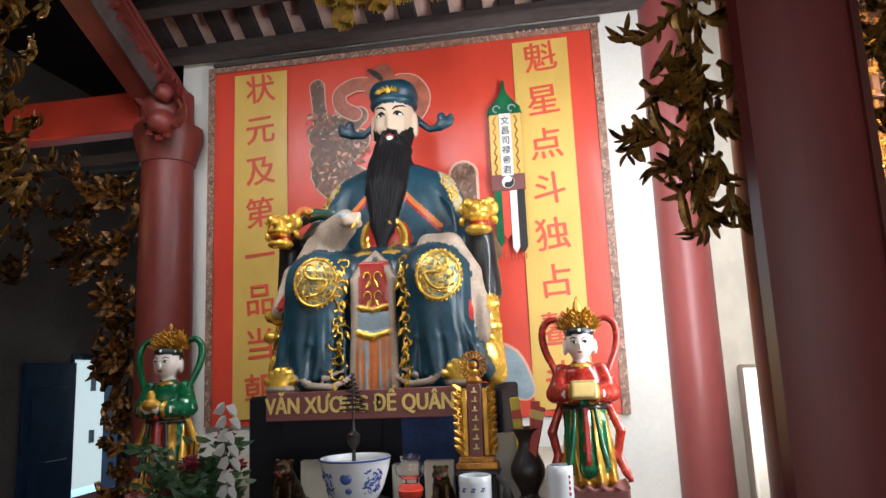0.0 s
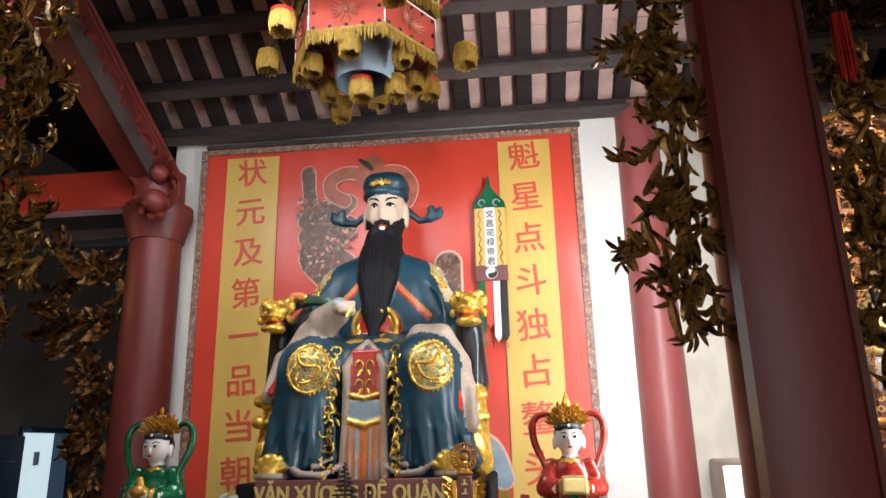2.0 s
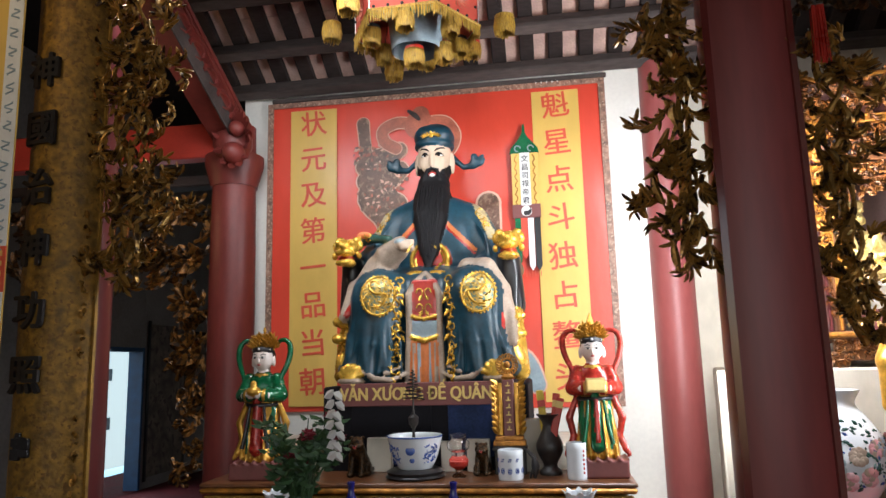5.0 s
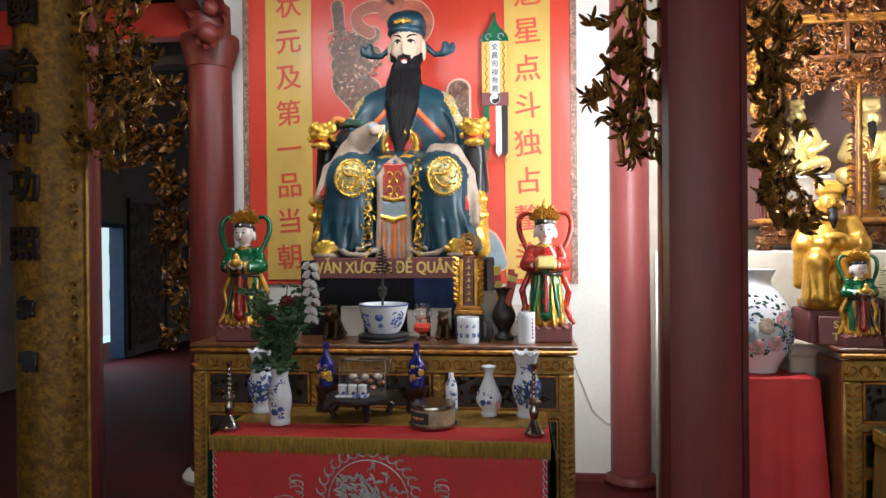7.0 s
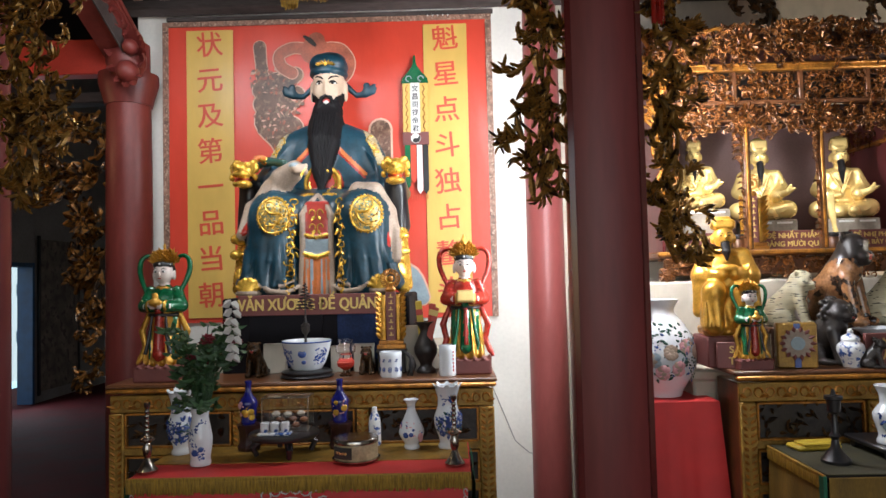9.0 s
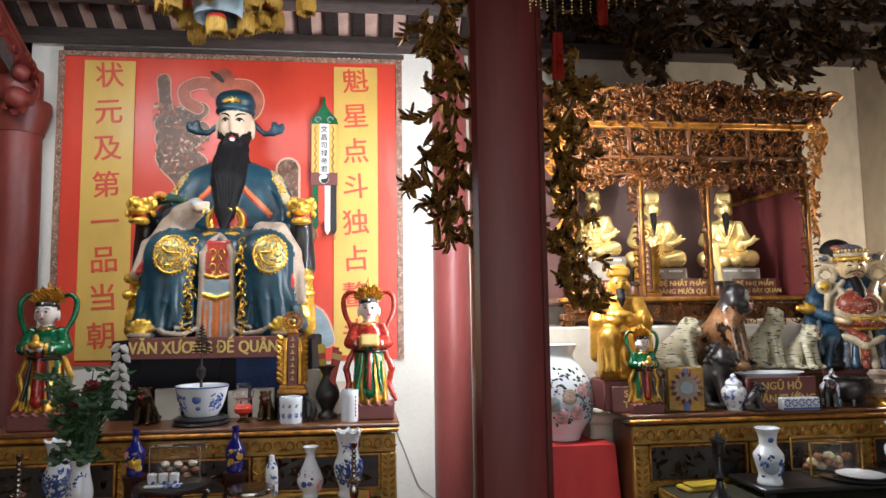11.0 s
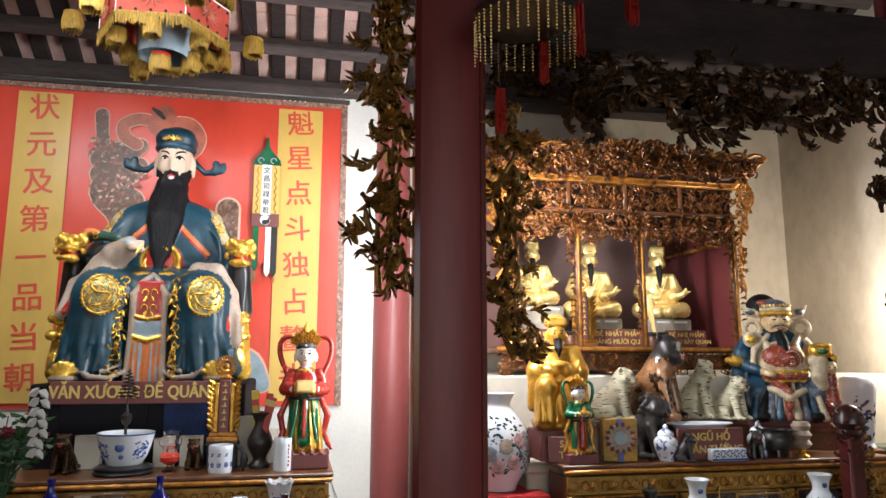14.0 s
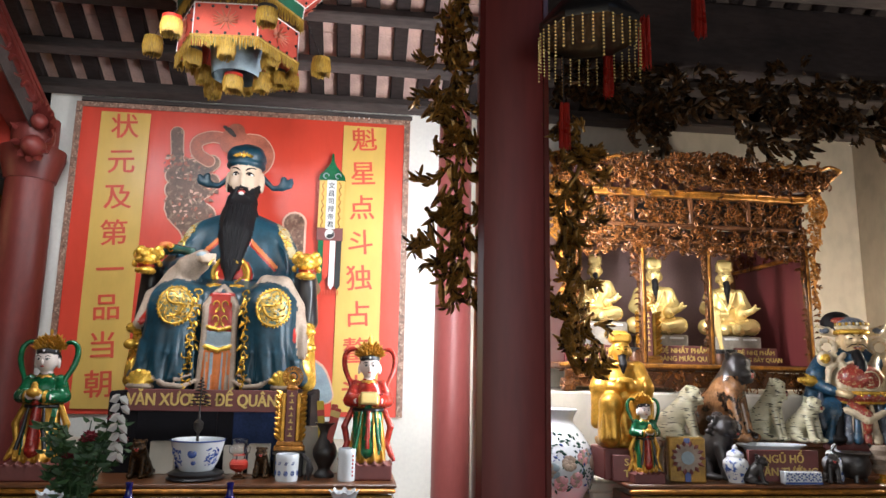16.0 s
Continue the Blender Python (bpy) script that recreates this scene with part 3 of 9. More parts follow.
for x, y in COLS:
    column(x, y + 0.03, 0.165, 4.6, M["maroon"], "tall round column lacquered dark maroon")
column(0.625, BACK + 0.0, 0.125, 3.5, M["rosewood"], "half column of pinkish red paint set against the white wall", "wall_column", "redwood")
column(-2.17, BACK - 0.14, 0.145, 3.2, M["redwood"], "round red column at the end of the back wall", "wall_column")


def couplet_board(x, y, z0, z1, face, label, chars=()):
    """A curved board on the front of a column, with raised edges."""
    ob = thing("couplet_board", label, "couplet board", pose(x, y, z0))
    h, n = z1 - z0, 18
    a0, r0, r1 = (radians(76), 0.178, 0.192) if chars else (radians(19.3), 0.40, 0.414)
    ang = [-a0 + 2 * a0 * i / n for i in range(n + 1)]

    def sec(ra, rb, angs):
        pr = [(ra * math.sin(a), -ra * math.cos(a)) for a in angs] + [(rb * math.sin(a), -rb * math.cos(a)) for a in angs[::-1]]
        k = len(pr)
        vs = [(u, v, 0) for u, v in pr] + [(u, v, h) for u, v in pr]
        fs = [tuple(range(k)), tuple(range(k, 2 * k))[::-1]] + [(i, i + k, (i + 1) % k + k, (i + 1) % k) for i in range(k)]
        return Mesh().add(vs, fs)
    part("board", sec(r1, r0, ang), face, ob, smooth=30)
    if not chars:
        ob.location.y += 0.235
    for s in (-1, 1):
        part("edge", sec(r1 + 0.012, r0 - 0.006, [s * (a0 + q) for q in (0, 0.03, 0.06)]), M["maroon_gloss"] if not chars else M["oldgold"], ob)
    return ob


couplet_board(0.66, 2.08, 0.05, 4.4, M["boardred"], "plain back board of dark maroon lacquer on the column")
gilded = couplet_board(-2.22, 2.08, 0.05, 4.3, M["goldleaf"], "curved gilded couplet board with black characters on the column", (1,))
gilded.rotation_euler.z = radians(-12)
for i, ch in enumerate("神國治神功照"):
    letters("character", ch, 0.165, M["black"], gilded, pose(0.0, -0.197, 2.84 - i * 0.262, 0, 0, 3), 0.008, 0.005)
for i in range(2):
    q = Mesh()
    for k in range(9):
        q.box((random.uniform(-0.035, 0.035), -0.195 - 0.0004 * k, 2.84 - (6 + i) * 0.262 + random.uniform(-0.045, 0.045)), (random.uniform(0.03, 0.07), 0.012, random.uniform(0.025, 0.06)), 0.004)
    part("character", q, M["black"], gilded)
for s in range(4):
    q = Mesh()
    for k in range(34):
        z = 0.75 + s * 0.85 + k * 0.018
        q.leaf((0.192 * math.sin(radians(64)), -0.196 * math.cos(radians(64)), z), (0.4 * math.sin(k * 2.1), -0.2, 0.6 * math.cos(k * 1.3)), (0.8, -0.5, 0), 0.045, 0.022, 0)
    tagged(part("carved_strip", q, M["bronze"], gilded, "carved openwork strip"), kind="stuff")


# ---- the banner behind the great statue ----
def banner():
    ob = thing("wall_banner", "red vinyl wall banner with yellow strips of red characters", "banner", pose(-0.825, BACK - 0.012, 0))
    y = -0.006
    sheet = Mesh()
    nx, nz = 30, 30
    for j in range(nz + 1):
        for i in range(nx + 1):
            u, v = -1.16 + 2.275 * i / nx, 1.31 + 2.08 * j / nz
            sheet.v.append((u, y - 0.004 - 0.003 * math.sin(u * 7 + v * 3) - 0.003 * noise.noise((u * 3, v * 1.5, 0)), v))
    for j in range(nz):
        for i in range(nx):
            a = j * (nx + 1) + i
            sheet.f.append((a, a + 1, a + nx + 2, a + nx + 1))
            sheet.m.append(0)
    part("sheet", sheet, M["banred"], ob, smooth=60)
    for u in (-1.139, 1.095):
        part("border", Mesh().box((u, y - 0.014, 2.35), (0.042, 0.006, 2.08), 0.001), M["banborder"], ob, "dark printed border")
    part("border", Mesh().box((-0.0225, y - 0.0145, 3.372), (2.275, 0.006, 0.036), 0.001), M["banborder"], ob, "dark printed border")
    for c, text in ((-0.832, "状元及第一品当朝"), (0.795, "魁星点斗独占鳌头")):
        s = Mesh().box((c, y - 0.012, 2.335), (0.325 if c < 0 else 0.30, 0.004, 1.985), 0.001)
        part("yellow_strip", s, M["banyel"], ob)
        for i, ch in enumerate(text):
            letters("character", ch, 0.185, M["inkred"], ob, pose(c, y - 0.017, 3.215 - i * 0.247, 0, -4, 0), 0.0012, 0.0024)
    # printed picture: a carved post and a looped sash, cut out with a pale edge

    def blob(pts, rad, yy, ma, name):
        pv, rv = [], []
        n = len(pts)
        for i in range(n - 1):
            p0, p1, p2, p3 = (np.array(pts[max(0, min(n - 1, i + d))]) for d in (-1, 0, 1, 2))
            for t in (0, 0.2, 0.4, 0.6, 0.8):
                q_ = 0.5 * (2 * p1 + (p2 - p0) * t + (2 * p0 - 5 * p1 + 4 * p2 - p3) * t * t + (3 * p1 - p0 - 3 * p2 + p3) * t ** 3)
                pv.append((q_[0], yy, q_[1]))
                rv.append(rad[i] + (rad[i + 1] - rad[i]) * t)
        pv.append((pts[-1][0], yy, pts[-1][1]))
        rv.append(rad[-1])
        q = Mesh()
        q.tube(pv, rv, 10)
        for e in (0, -1):
            q.ball(pv[e], rv[e], n=12, k=8)
        q.v = [(a, yy + (b - yy) * 0.02, c) for a, b, c in q.v]
        part(name, q, ma, ob)
    post = [(-0.485, 3.20), (-0.475, 3.08), (-0.46, 2.97), (-0.39, 2.83), (-0.44, 2.68), (-0.33, 2.55), (-0.30, 2.40)]
    blob(post, [0.048, 0.044, 0.05, 0.085, 0.095, 0.10, 0.08], y - 0.014, M["printpale"], "printed_edge")
    blob(post, [0.042, 0.036, 0.042, 0.076, 0.085, 0.09, 0.07], y - 0.017, M["printbrown"], "printed_picture")
    for ma, n in ((M["printbrown"], 150), (M["printtan"], 60), (M["printpale"], 46)):
        q = Mesh()
        for k in range(n):
            t = random.uniform(0.25, 1.0) * (len(post) - 1.001)
            a, b = post[int(t)], post[int(t) + 1]
            u, w = a[0] + (b[0] - a[0]) * (t % 1) + random.uniform(-0.09, 0.20), a[1] + (b[1] - a[1]) * (t % 1) + random.uniform(-0.04, 0.04)
            e = random.uniform(0, 6.3)
            q.leaf((u, y - 0.0215, w), (math.cos(e), 0, math.sin(e)), (0, -1, 0), random.uniform(0.018, 0.045), random.uniform(0.010, 0.026), 0, 0)
        q.v = [(a, y - 0.0225 + (b - y + 0.0225) * 0.06, c) for a, b, c in q.v]
        tagged(part("printed_picture", q, ma, ob), kind="stuff")
    for pts, rad in (([(-0.47, 2.90), (-0.36, 2.94), (-0.24, 3.0)], [0.065, 0.08, 0.05]), ([(-0.46, 2.80), (-0.34, 2.80), (-0.24, 2.86)], [0.07, 0.085, 0.06]), ([(-0.40, 2.70), (-0.28, 2.62)], [0.07, 0.09])):
        blob(pts, [r + 0.010 for r in rad], y - 0.0145, M["printpale"], "printed_edge")
        blob(pts, rad, y - 0.0175, M["printbrown"], "printed_picture")
    loops = ([(-0.14, 3.17), (-0.25, 3.185), (-0.345, 3.14), (-0.335, 3.06), (-0.26, 3.01)], [(0.0, 3.18), (0.08, 3.165), (0.135, 3.08), (0.11, 2.99), (0.03, 2.93)])
    for loop in loops:
        m = len(loop)
        blob(loop, [0.045] * m, y - 0.020, M["printpale"], "printed_edge")
        blob(loop, [0.037] * m, y - 0.023, M["printtan"], "printed_picture")
    blob([(-0.10, 3.16), (-0.09, 3.23)], [0.10, 0.06], y - 0.026, M["printtan"], "printed_picture")
    blob([(-0.17, 3.26), (-0.13, 3.23), (-0.10, 3.20)], [0.010, 0.018, 0.012], y - 0.03, M["clayblack"], "printed_picture")
    blob([(0.34, 2.60), (0.34, 2.34)], [0.085, 0.085], y - 0.014, M["printpale"], "printed_edge")
    blob([(0.34, 2.60), (0.34, 2.34)], [0.07, 0.07], y - 0.017, M["printbrown"], "printed_picture")
    blob([(0.40, 1.62), (0.52, 1.58), (0.60, 1.45)], [0.10, 0.09, 0.06], y - 0.014, M["printpale"], "printed_edge")
    blob([(0.40, 1.62), (0.52, 1.58), (0.60, 1.45)], [0.085, 0.075, 0.05], y - 0.017, M["bluegrey"], "printed_picture")
    part("batten", Mesh().box((0, -0.016, 3.408), (2.26, 0.022, 0.03), 0.004), M["beamwood"], ob, "thin batten along the top edge")
    for i in range(5):
        part("grommet", Mesh().ball((0.68 + i * 0.035, -0.02, 3.385), (0.008, 0.004, 0.012)), M["white"], ob)
    return ob


banner()


def pennant():
    ob = thing("ritual_pennant", "embroidered pennant with green crest and white text strip", "pennant", pose(-0.242, BACK - 0.055, -0.056) @ Matrix.Diagonal((1.035, 1.035, 1.035, 1)))
    crest = Mesh().prism([(-0.09, 2.865), (0.09, 2.865), (0.082, 2.90), (0.05, 2.935), (0.02, 2.975), (0.010, 3.0), (0.006, 3.05), (-0.006, 3.05), (-0.010, 3.0), (-0.02, 2.975), (-0.05, 2.935), (-0.082, 2.90)], -0.012, 0.0)
    part("crest", crest, M["green"], ob, "green shaped crest")
    q = Mesh()
    for s in (-1, 1):
        q.tube([(s * 0.04 + 0.018 * math.cos(a), -0.014, 2.895 + 0.018 * math.sin(a)) for a in [k * 0.6 for k in range(9)]], 0.004, 5)
    tagged(part("scroll", q, M["bluegrey"], ob), kind="stuff")
    part("body", Mesh().box((0, -0.006, 2.70), (0.165, 0.008, 0.34), 0.002), M["banyel"], ob, "yellow patterned body")
    part("body", Mesh().box((0, -0.006, 2.565), (0.165, 0.009, 0.06), 0.002), M["banyel"], ob)
    part("text_strip", Mesh().box((0, -0.013, 2.70), (0.062, 0.005, 0.335), 0.001), M["paper"], ob, "white strip")
    for i, ch in enumerate("文昌司禄帝君"):
        letters("character", ch, 0.045, M["black"], ob, pose(0, -0.0165, 2.825 - i * 0.053), 0.0008, 0.0005)
    for s in (-1, 1):
        z = Mesh()
        z.tube([(s * (0.056 + 0.008 * math.sin(k * 1.9)), -0.012, 2.54 + k * 0.0165) for k in range(20)], 0.004, 5)
        part("braid", z, M["goldwood"], ob)
    part("band", Mesh().box((0, -0.008, 2.498), (0.172, 0.012, 0.085), 0.002), M["signred"], ob, "maroon band")
    part("disc", Mesh().lathe([(0.032, 0), (0.032, 0.006)], 28, at=pose(0, -0.014, 2.498, 90)), M["white"], ob)
    d = Mesh()
    d.prism([(0.030 * math.sin(a), 0.030 * math.cos(a)) for a in [k * math.pi / 12 for k in range(13)]] + [(0.015 * math.sin(a), -0.015 + 0.015 * math.cos(a)) for a in [math.pi + k * math.pi / 6 for k in range(6)]] + [(0.015 * math.sin(a), 0.015 - 0.015 * math.cos(a)) for a in [k * math.pi / 6 for k in range(6)]], -0.0225, -0.0205)
    part("dark_half", d, M["black"], ob, at=pose(0, 0, 2.498, 0, 20, 0))
    for x, ma, zb in ((-0.056, "green", 2.16), (-0.018, "banred", 2.20), (0.022, "paper", 2.13), (0.062, "black", 2.13)):
        t = Mesh().prism([(x - 0.018, 2.456), (x + 0.018, 2.456), (x + 0.018, zb + 0.03), (x, zb), (x - 0.018, zb + 0.03)], -0.008, -0.002)
        part("tail", t, M[ma], ob)
    q = Mesh()
    for k in range(9):
        q.box((-0.07 + k * 0.0175, -0.008, 2.112), (0.006, 0.004, 0.03), 0.001)
    part("fringe", q, M["inkred"], ob)
    part("hanger", Mesh().tube([(0, -0.006, 3.035), (0, 0.02, 3.045), (0, 0.05, 3.05)], 0.003, 5), M["black"], ob)


pennant()


# ---- the great seated statue ----
def great_statue():
    s = Sculpt((-0.66, -0.52, -0.03), (0.66, 0.40, 1.66), 0.0085)
    B, CR, SK, BE, GO, RE, BG, BK, OR = range(9)
    # throne back, arms and black underside
    s.block((0, 0.28, 0.42), (0.78, 0.10, 0.84), BK, rnd=0.04)
    for q in (-1, 1):
        s.limb([(q * 0.45, 0.20, 0.62), (q * 0.44, -0.05, 0.64), (q * 0.43, -0.18, 0.70)], [0.05, 0.045, 0.04], BK)
        s.limb([(q * 0.43, -0.08, 0.64), (q * 0.44, -0.06, 0.40)], [0.06, 0.07], BK)
        s.limb([(q * 0.455, -0.10, 0.36), (q * 0.47, -0.14, 0.05)], [0.035, 0.05], GO)
        s.egg((q * 0.46, -0.2, 0.33), (0.05, 0.04, 0.035), GO, 0.01).egg((q * 0.475, -0.2, 0.24), (0.04, 0.04, 0.03), GO, 0.01).egg((q * 0.46, -0.17, 0.10), (0.045, 0.045, 0.08), GO, 0.01)
        # guardian head at the end of each arm
        hx = q * 0.436
        s.egg((hx, -0.17, 0.735), (0.068, 0.07, 0.050), GO, 0.008).egg((hx, -0.22, 0.702), (0.054, 0.045, 0.020), GO, 0.004)
        s.egg((hx, -0.20, 0.648), (0.058, 0.055, 0.022), GO, 0.004).egg((hx, -0.255, 0.732), (0.021, 0.026, 0.018), GO, 0.003)
        s.egg((hx, -0.19, 0.675), (0.046, 0.045, 0.012), RE, 0.002)
        for w in (-1, 1):
            s.egg((hx + w * 0.036, -0.225, 0.757), 0.019, GO, 0.002).egg((hx + w * 0.07, -0.16, 0.747), (0.016, 0.02, 0.03), GO, 0.003)
            s.egg((hx + w * 0.046, -0.15, 0.782), (0.025, 0.026, 0.018), GO, 0.003).egg((hx + w * 0.068, -0.18, 0.69), (0.016, 0.022, 0.022), GO, 0.003)
    # torso and shoulders
    s.egg((0, 0.13, 0.72), (0.29, 0.19, 0.36), B, 0.05).egg((0, 0.16, 0.95), (0.23, 0.13, 0.13), B, 0.05)
    for q in (-1, 1):
        s.egg((q * 0.185, 0.15, 0.905), (0.115, 0.115, 0.10), B, 0.06)
    s.limb([(-0.22, 0.13, 0.895), (-0.34, 0.04, 0.66)], [0.098, 0.10], B, 0.04)
    s.limb([(-0.34, 0.04, 0.66), (-0.22, -0.14, 0.68)], [0.09, 0.075], B, 0.04)
    s.limb([(0.22, 0.13, 0.895), (0.36, 0.05, 0.64)], [0.098, 0.10], B, 0.04)
    s.limb([(0.36, 0.05, 0.64), (0.25, -0.10, 0.57)], [0.09, 0.08], B, 0.04)
    # lap, knees and lower robe
    s.egg((0, -0.02, 0.48), (0.40, 0.26, 0.15), B, 0.06)
    for q in (-1, 1):
        s.limb([(q * 0.20, 0.02, 0.47), (q * 0.247, -0.22, 0.45)], [0.135, 0.145], B, 0.05)
        s.limb([(q * 0.247, -0.22, 0.43), (q * 0.275, -0.22, 0.10)], [0.14, 0.165], B, 0.05)
        s.egg((q * 0.29, -0.22, 0.07), (0.18, 0.15, 0.07), B, 0.03)
    s.block((0, -0.16, 0.25), (0.34, 0.16, 0.46), B, 0.03, rnd=0.03)
    for q in (-1, 1):
        s.folds((q * 0.27 - 0.17, -0.42, 0.02), (q * 0.27 + 0.17, -0.14, 0.36), 3.4, 0.013)
    # creases running down from the knees and across the upper sleeves
    for q in (-1, 1):
        for i in range(7):
            u0, u1 = q * (0.15 + 0.03 * i), q * (0.12 + 0.052 * i)
            s.limb([(u0, -0.345 + 0.004 * abs(i - 3) ** 2, 0.33), ((u0 + u1) / 2 + 0.012, -0.372 + 0.006 * abs(i - 3) ** 2, 0.20), (u1, -0.38 + 0.007 * abs(i - 3) ** 2, 0.06)], [0.004, 0.010, 0.013], B, 0.016)
        for i in range(5):
            s.limb([(q * (0.20 + 0.02 * i), 0.055 - 0.006 * i, 0.93 - 0.035 * i), (q * (0.30 + 0.012 * i), -0.035, 0.80 - 0.04 * i), (q * (0.33 - 0.01 * i), -0.075, 0.68 - 0.012 * i)], [0.004, 0.009, 0.005], B, 0.014)
    # white turned hem and gilded shoes
    for q in (-1, 1):
        s.limb([(q * 0.10, -0.315, 0.05), (q * 0.16, -0.365, 0.022), (q * 0.24, -0.385, 0.03), (q * 0.29, -0.39, 0.065)], [0.010, 0.014, 0.014, 0.009], CR, 0.005)
        s.limb([(q * 0.12, -0.33, 0.085), (q * 0.19, -0.375, 0.055)], [0.006, 0.010], CR, 0.006)
        s.egg((q * 0.365, -0.36, 0.022), (0.07, 0.06, 0.024), CR, 0.01)
        for w in range(6):
            a = radians(-70 + 28 * w)
            s.limb([(q * 0.36, -0.405, 0.035), (q * 0.36 + 0.058 * math.sin(a), -0.385, 0.035 + 0.062 * math.cos(a))], [0.010, 0.017], GO, 0.003)
    # red lining and cream sleeves
    s.limb([(-0.14, -0.21, 0.70), (-0.26, -0.17, 0.62), (-0.37, -0.16, 0.50), (-0.42, -0.22, 0.36)], [0.050, 0.066, 0.060, 0.040], CR, 0.02)
    s.folds((-0.48, -0.32, 0.28), (-0.18, -0.10, 0.78), 3.5, 0.006)
    s.limb([(-0.36, -0.235, 0.47), (-0.42, -0.25, 0.36)], [0.012, 0.016], RE, 0.006)
    s.limb([(-0.13, -0.23, 0.73), (-0.22, -0.20, 0.68)], [0.045, 0.055], CR, 0.02)
    s.limb([(-0.42, -0.02, 0.78), (-0.30, -0.12, 0.79), (-0.20, -0.18, 0.77)], [0.022, 0.026, 0.022], 13, 0.01)
    s.egg((-0.355, -0.13, 0.81), (0.040, 0.022, 0.020), OR, 0.01)
    s.egg((-0.10, -0.26, 0.715), (0.055, 0.035, 0.028), SK, 0.01, (0, 20, 0))
    for w in range(4):
        s.limb([(-0.115 + w * 0.006, -0.285 + w * 0.004, 0.70 + w * 0.013), (-0.055, -0.295 + w * 0.004, 0.695 + w * 0.014)], 0.010, SK, 0.003)
    s.egg((-0.125, -0.27, 0.74), (0.03, 0.02, 0.016), BG, 0.003)
    s.limb([(0.22, -0.18, 0.60), (0.31, -0.20, 0.58), (0.385, -0.20, 0.47), (0.415, -0.22, 0.30), (0.43, -0.24, 0.20)], [0.050, 0.060, 0.052, 0.046, 0.030], CR, 0.02)
    s.folds((0.28, -0.32, 0.18), (0.50, -0.12, 0.66), 3, 0.006)
    s.limb([(0.36, -0.25, 0.46), (0.375, -0.27, 0.30), (0.375, -0.27, 0.20)], [0.02, 0.03, 0.02], RE, 0.006)
    # collar bands, belt and chest panel
    s.paint(OR, lambda u, v, w: (np.abs(np.abs(u) - 0.05 - 0.95 * (0.92 - w)) < 0.016) & (w > 0.71) & (w < 0.93) & (v < 0.12), B)
    s.paint(RE, lambda u, v, w: (np.abs(np.abs(u) - 0.025 - 0.95 * (0.92 - w)) < 0.009) & (w > 0.70) & (w < 0.93) & (v < 0.12), B)
    s.egg((0, -0.050, 0.66), (0.115, 0.045, 0.115), RE, 0.006)
    s.ring((0, -0.082, 0.66), 0.100, 0.013, GO, 0.003)
    s.limb([(-0.24, -0.09, 0.56), (0, -0.13, 0.55), (0.24, -0.09, 0.56)], [0.03, 0.035, 0.03], B, 0.01)
    for q in (-1, 1):
        s.egg((q * 0.055, -0.20, 0.565), (0.055, 0.03, 0.024), GO, 0.006)
    # central apron: red and blue-grey fields between cream bands
    s.block((0, -0.268, 0.42), (0.13, 0.05, 0.22), RE, 0.003, 0.012)
    s.block((0, -0.278, 0.27), (0.135, 0.05, 0.10), BG, 0.003, 0.012)
    s.block((0, -0.282, 0.09), (0.15, 0.055, 0.26), OR, 0.003, 0.012)
    for q in (-1, 1):
        s.limb([(0, -0.235, 0.575), (q * 0.05, -0.275, 0.51), (q * 0.080, -0.29, 0.45), (q * 0.080, -0.297, 0.27), (q * 0.092, -0.298, 0.0)], [0.010, 0.017, 0.017, 0.015, 0.015], CR, 0.004)
    for w in range(5):
        s.limb([((w - 2) * 0.026, -0.305, 0.20), ((w - 2) * 0.03, -0.312, 0.0)], 0.008, (CR, BG, OR, BG, CR)[w], 0.002)
    s.limb([(-0.07, -0.30, 0.235), (0, -0.312, 0.215), (0.07, -0.30, 0.235)], 0.012, GO, 0.003)
    s.limb([(-0.06, -0.30, 0.34), (0, -0.305, 0.325), (0.06, -0.30, 0.34)], 0.009, GO, 0.003)
    # gilded grey facing over the shoulders
    s.paint(11, lambda u, v, w: (np.abs(u) > 0.225 + 0.42 * (1.0 - w)) & (np.abs(u) < 0.275 + 0.42 * (1.0 - w)) & (w > 0.78) & (w < 1.02) & (v < 0.14), B)
    # head, ears, beard
    s.egg((0, 0.19, 1.315), (0.100, 0.115, 0.15), SK, 0.01)
    s.egg((0, 0.088, 1.295), (0.018, 0.032, 0.040), SK, 0.012)
    for q in (-1, 1):
        s.egg((q * 0.104, 0.19, 1.30), (0.016, 0.028, 0.052), SK, 0.008)
        s.egg((q * 0.044, 0.105, 1.280), (0.030, 0.020, 0.030), SK, 0.025)
    s.egg((0, 0.155, 1.17), (0.092, 0.085, 0.07), SK, 0.02)
    s.paint(BE, lambda u, v, w: (w > 1.05) & (w < 1.236 + 0.75 * np.maximum(0, np.abs(u) - 0.03)) & (v < 0.24) & (np.abs(u) < 0.102), SK)
    s.limb([(0, 0.125, 1.175), (0, 0.07, 1.05), (0.0, -0.03, 0.90), (0.0, -0.10, 0.72), (0.0, -0.145, 0.585)], [0.092, 0.106, 0.092, 0.054, 0.010], BE, 0.015, 0.62)
    for q in (-1, 1):
        s.limb([(q * 0.006, 0.070, 1.256), (q * 0.030, 0.072, 1.248), (q * 0.050, 0.078, 1.20), (q * 0.056, 0.082, 1.12)], [0.007, 0.010, 0.012, 0.011], BE, 0.004)
    # cap with wings
    s.egg((0, 0.195, 1.435), (0.118, 0.128, 0.07), B, 0.02).block((0, 0.20, 1.450), (0.212, 0.21, 0.12), B, 0.03, 0.06).egg((0, 0.25, 1.500), (0.098, 0.09, 0.05), B, 0.02)
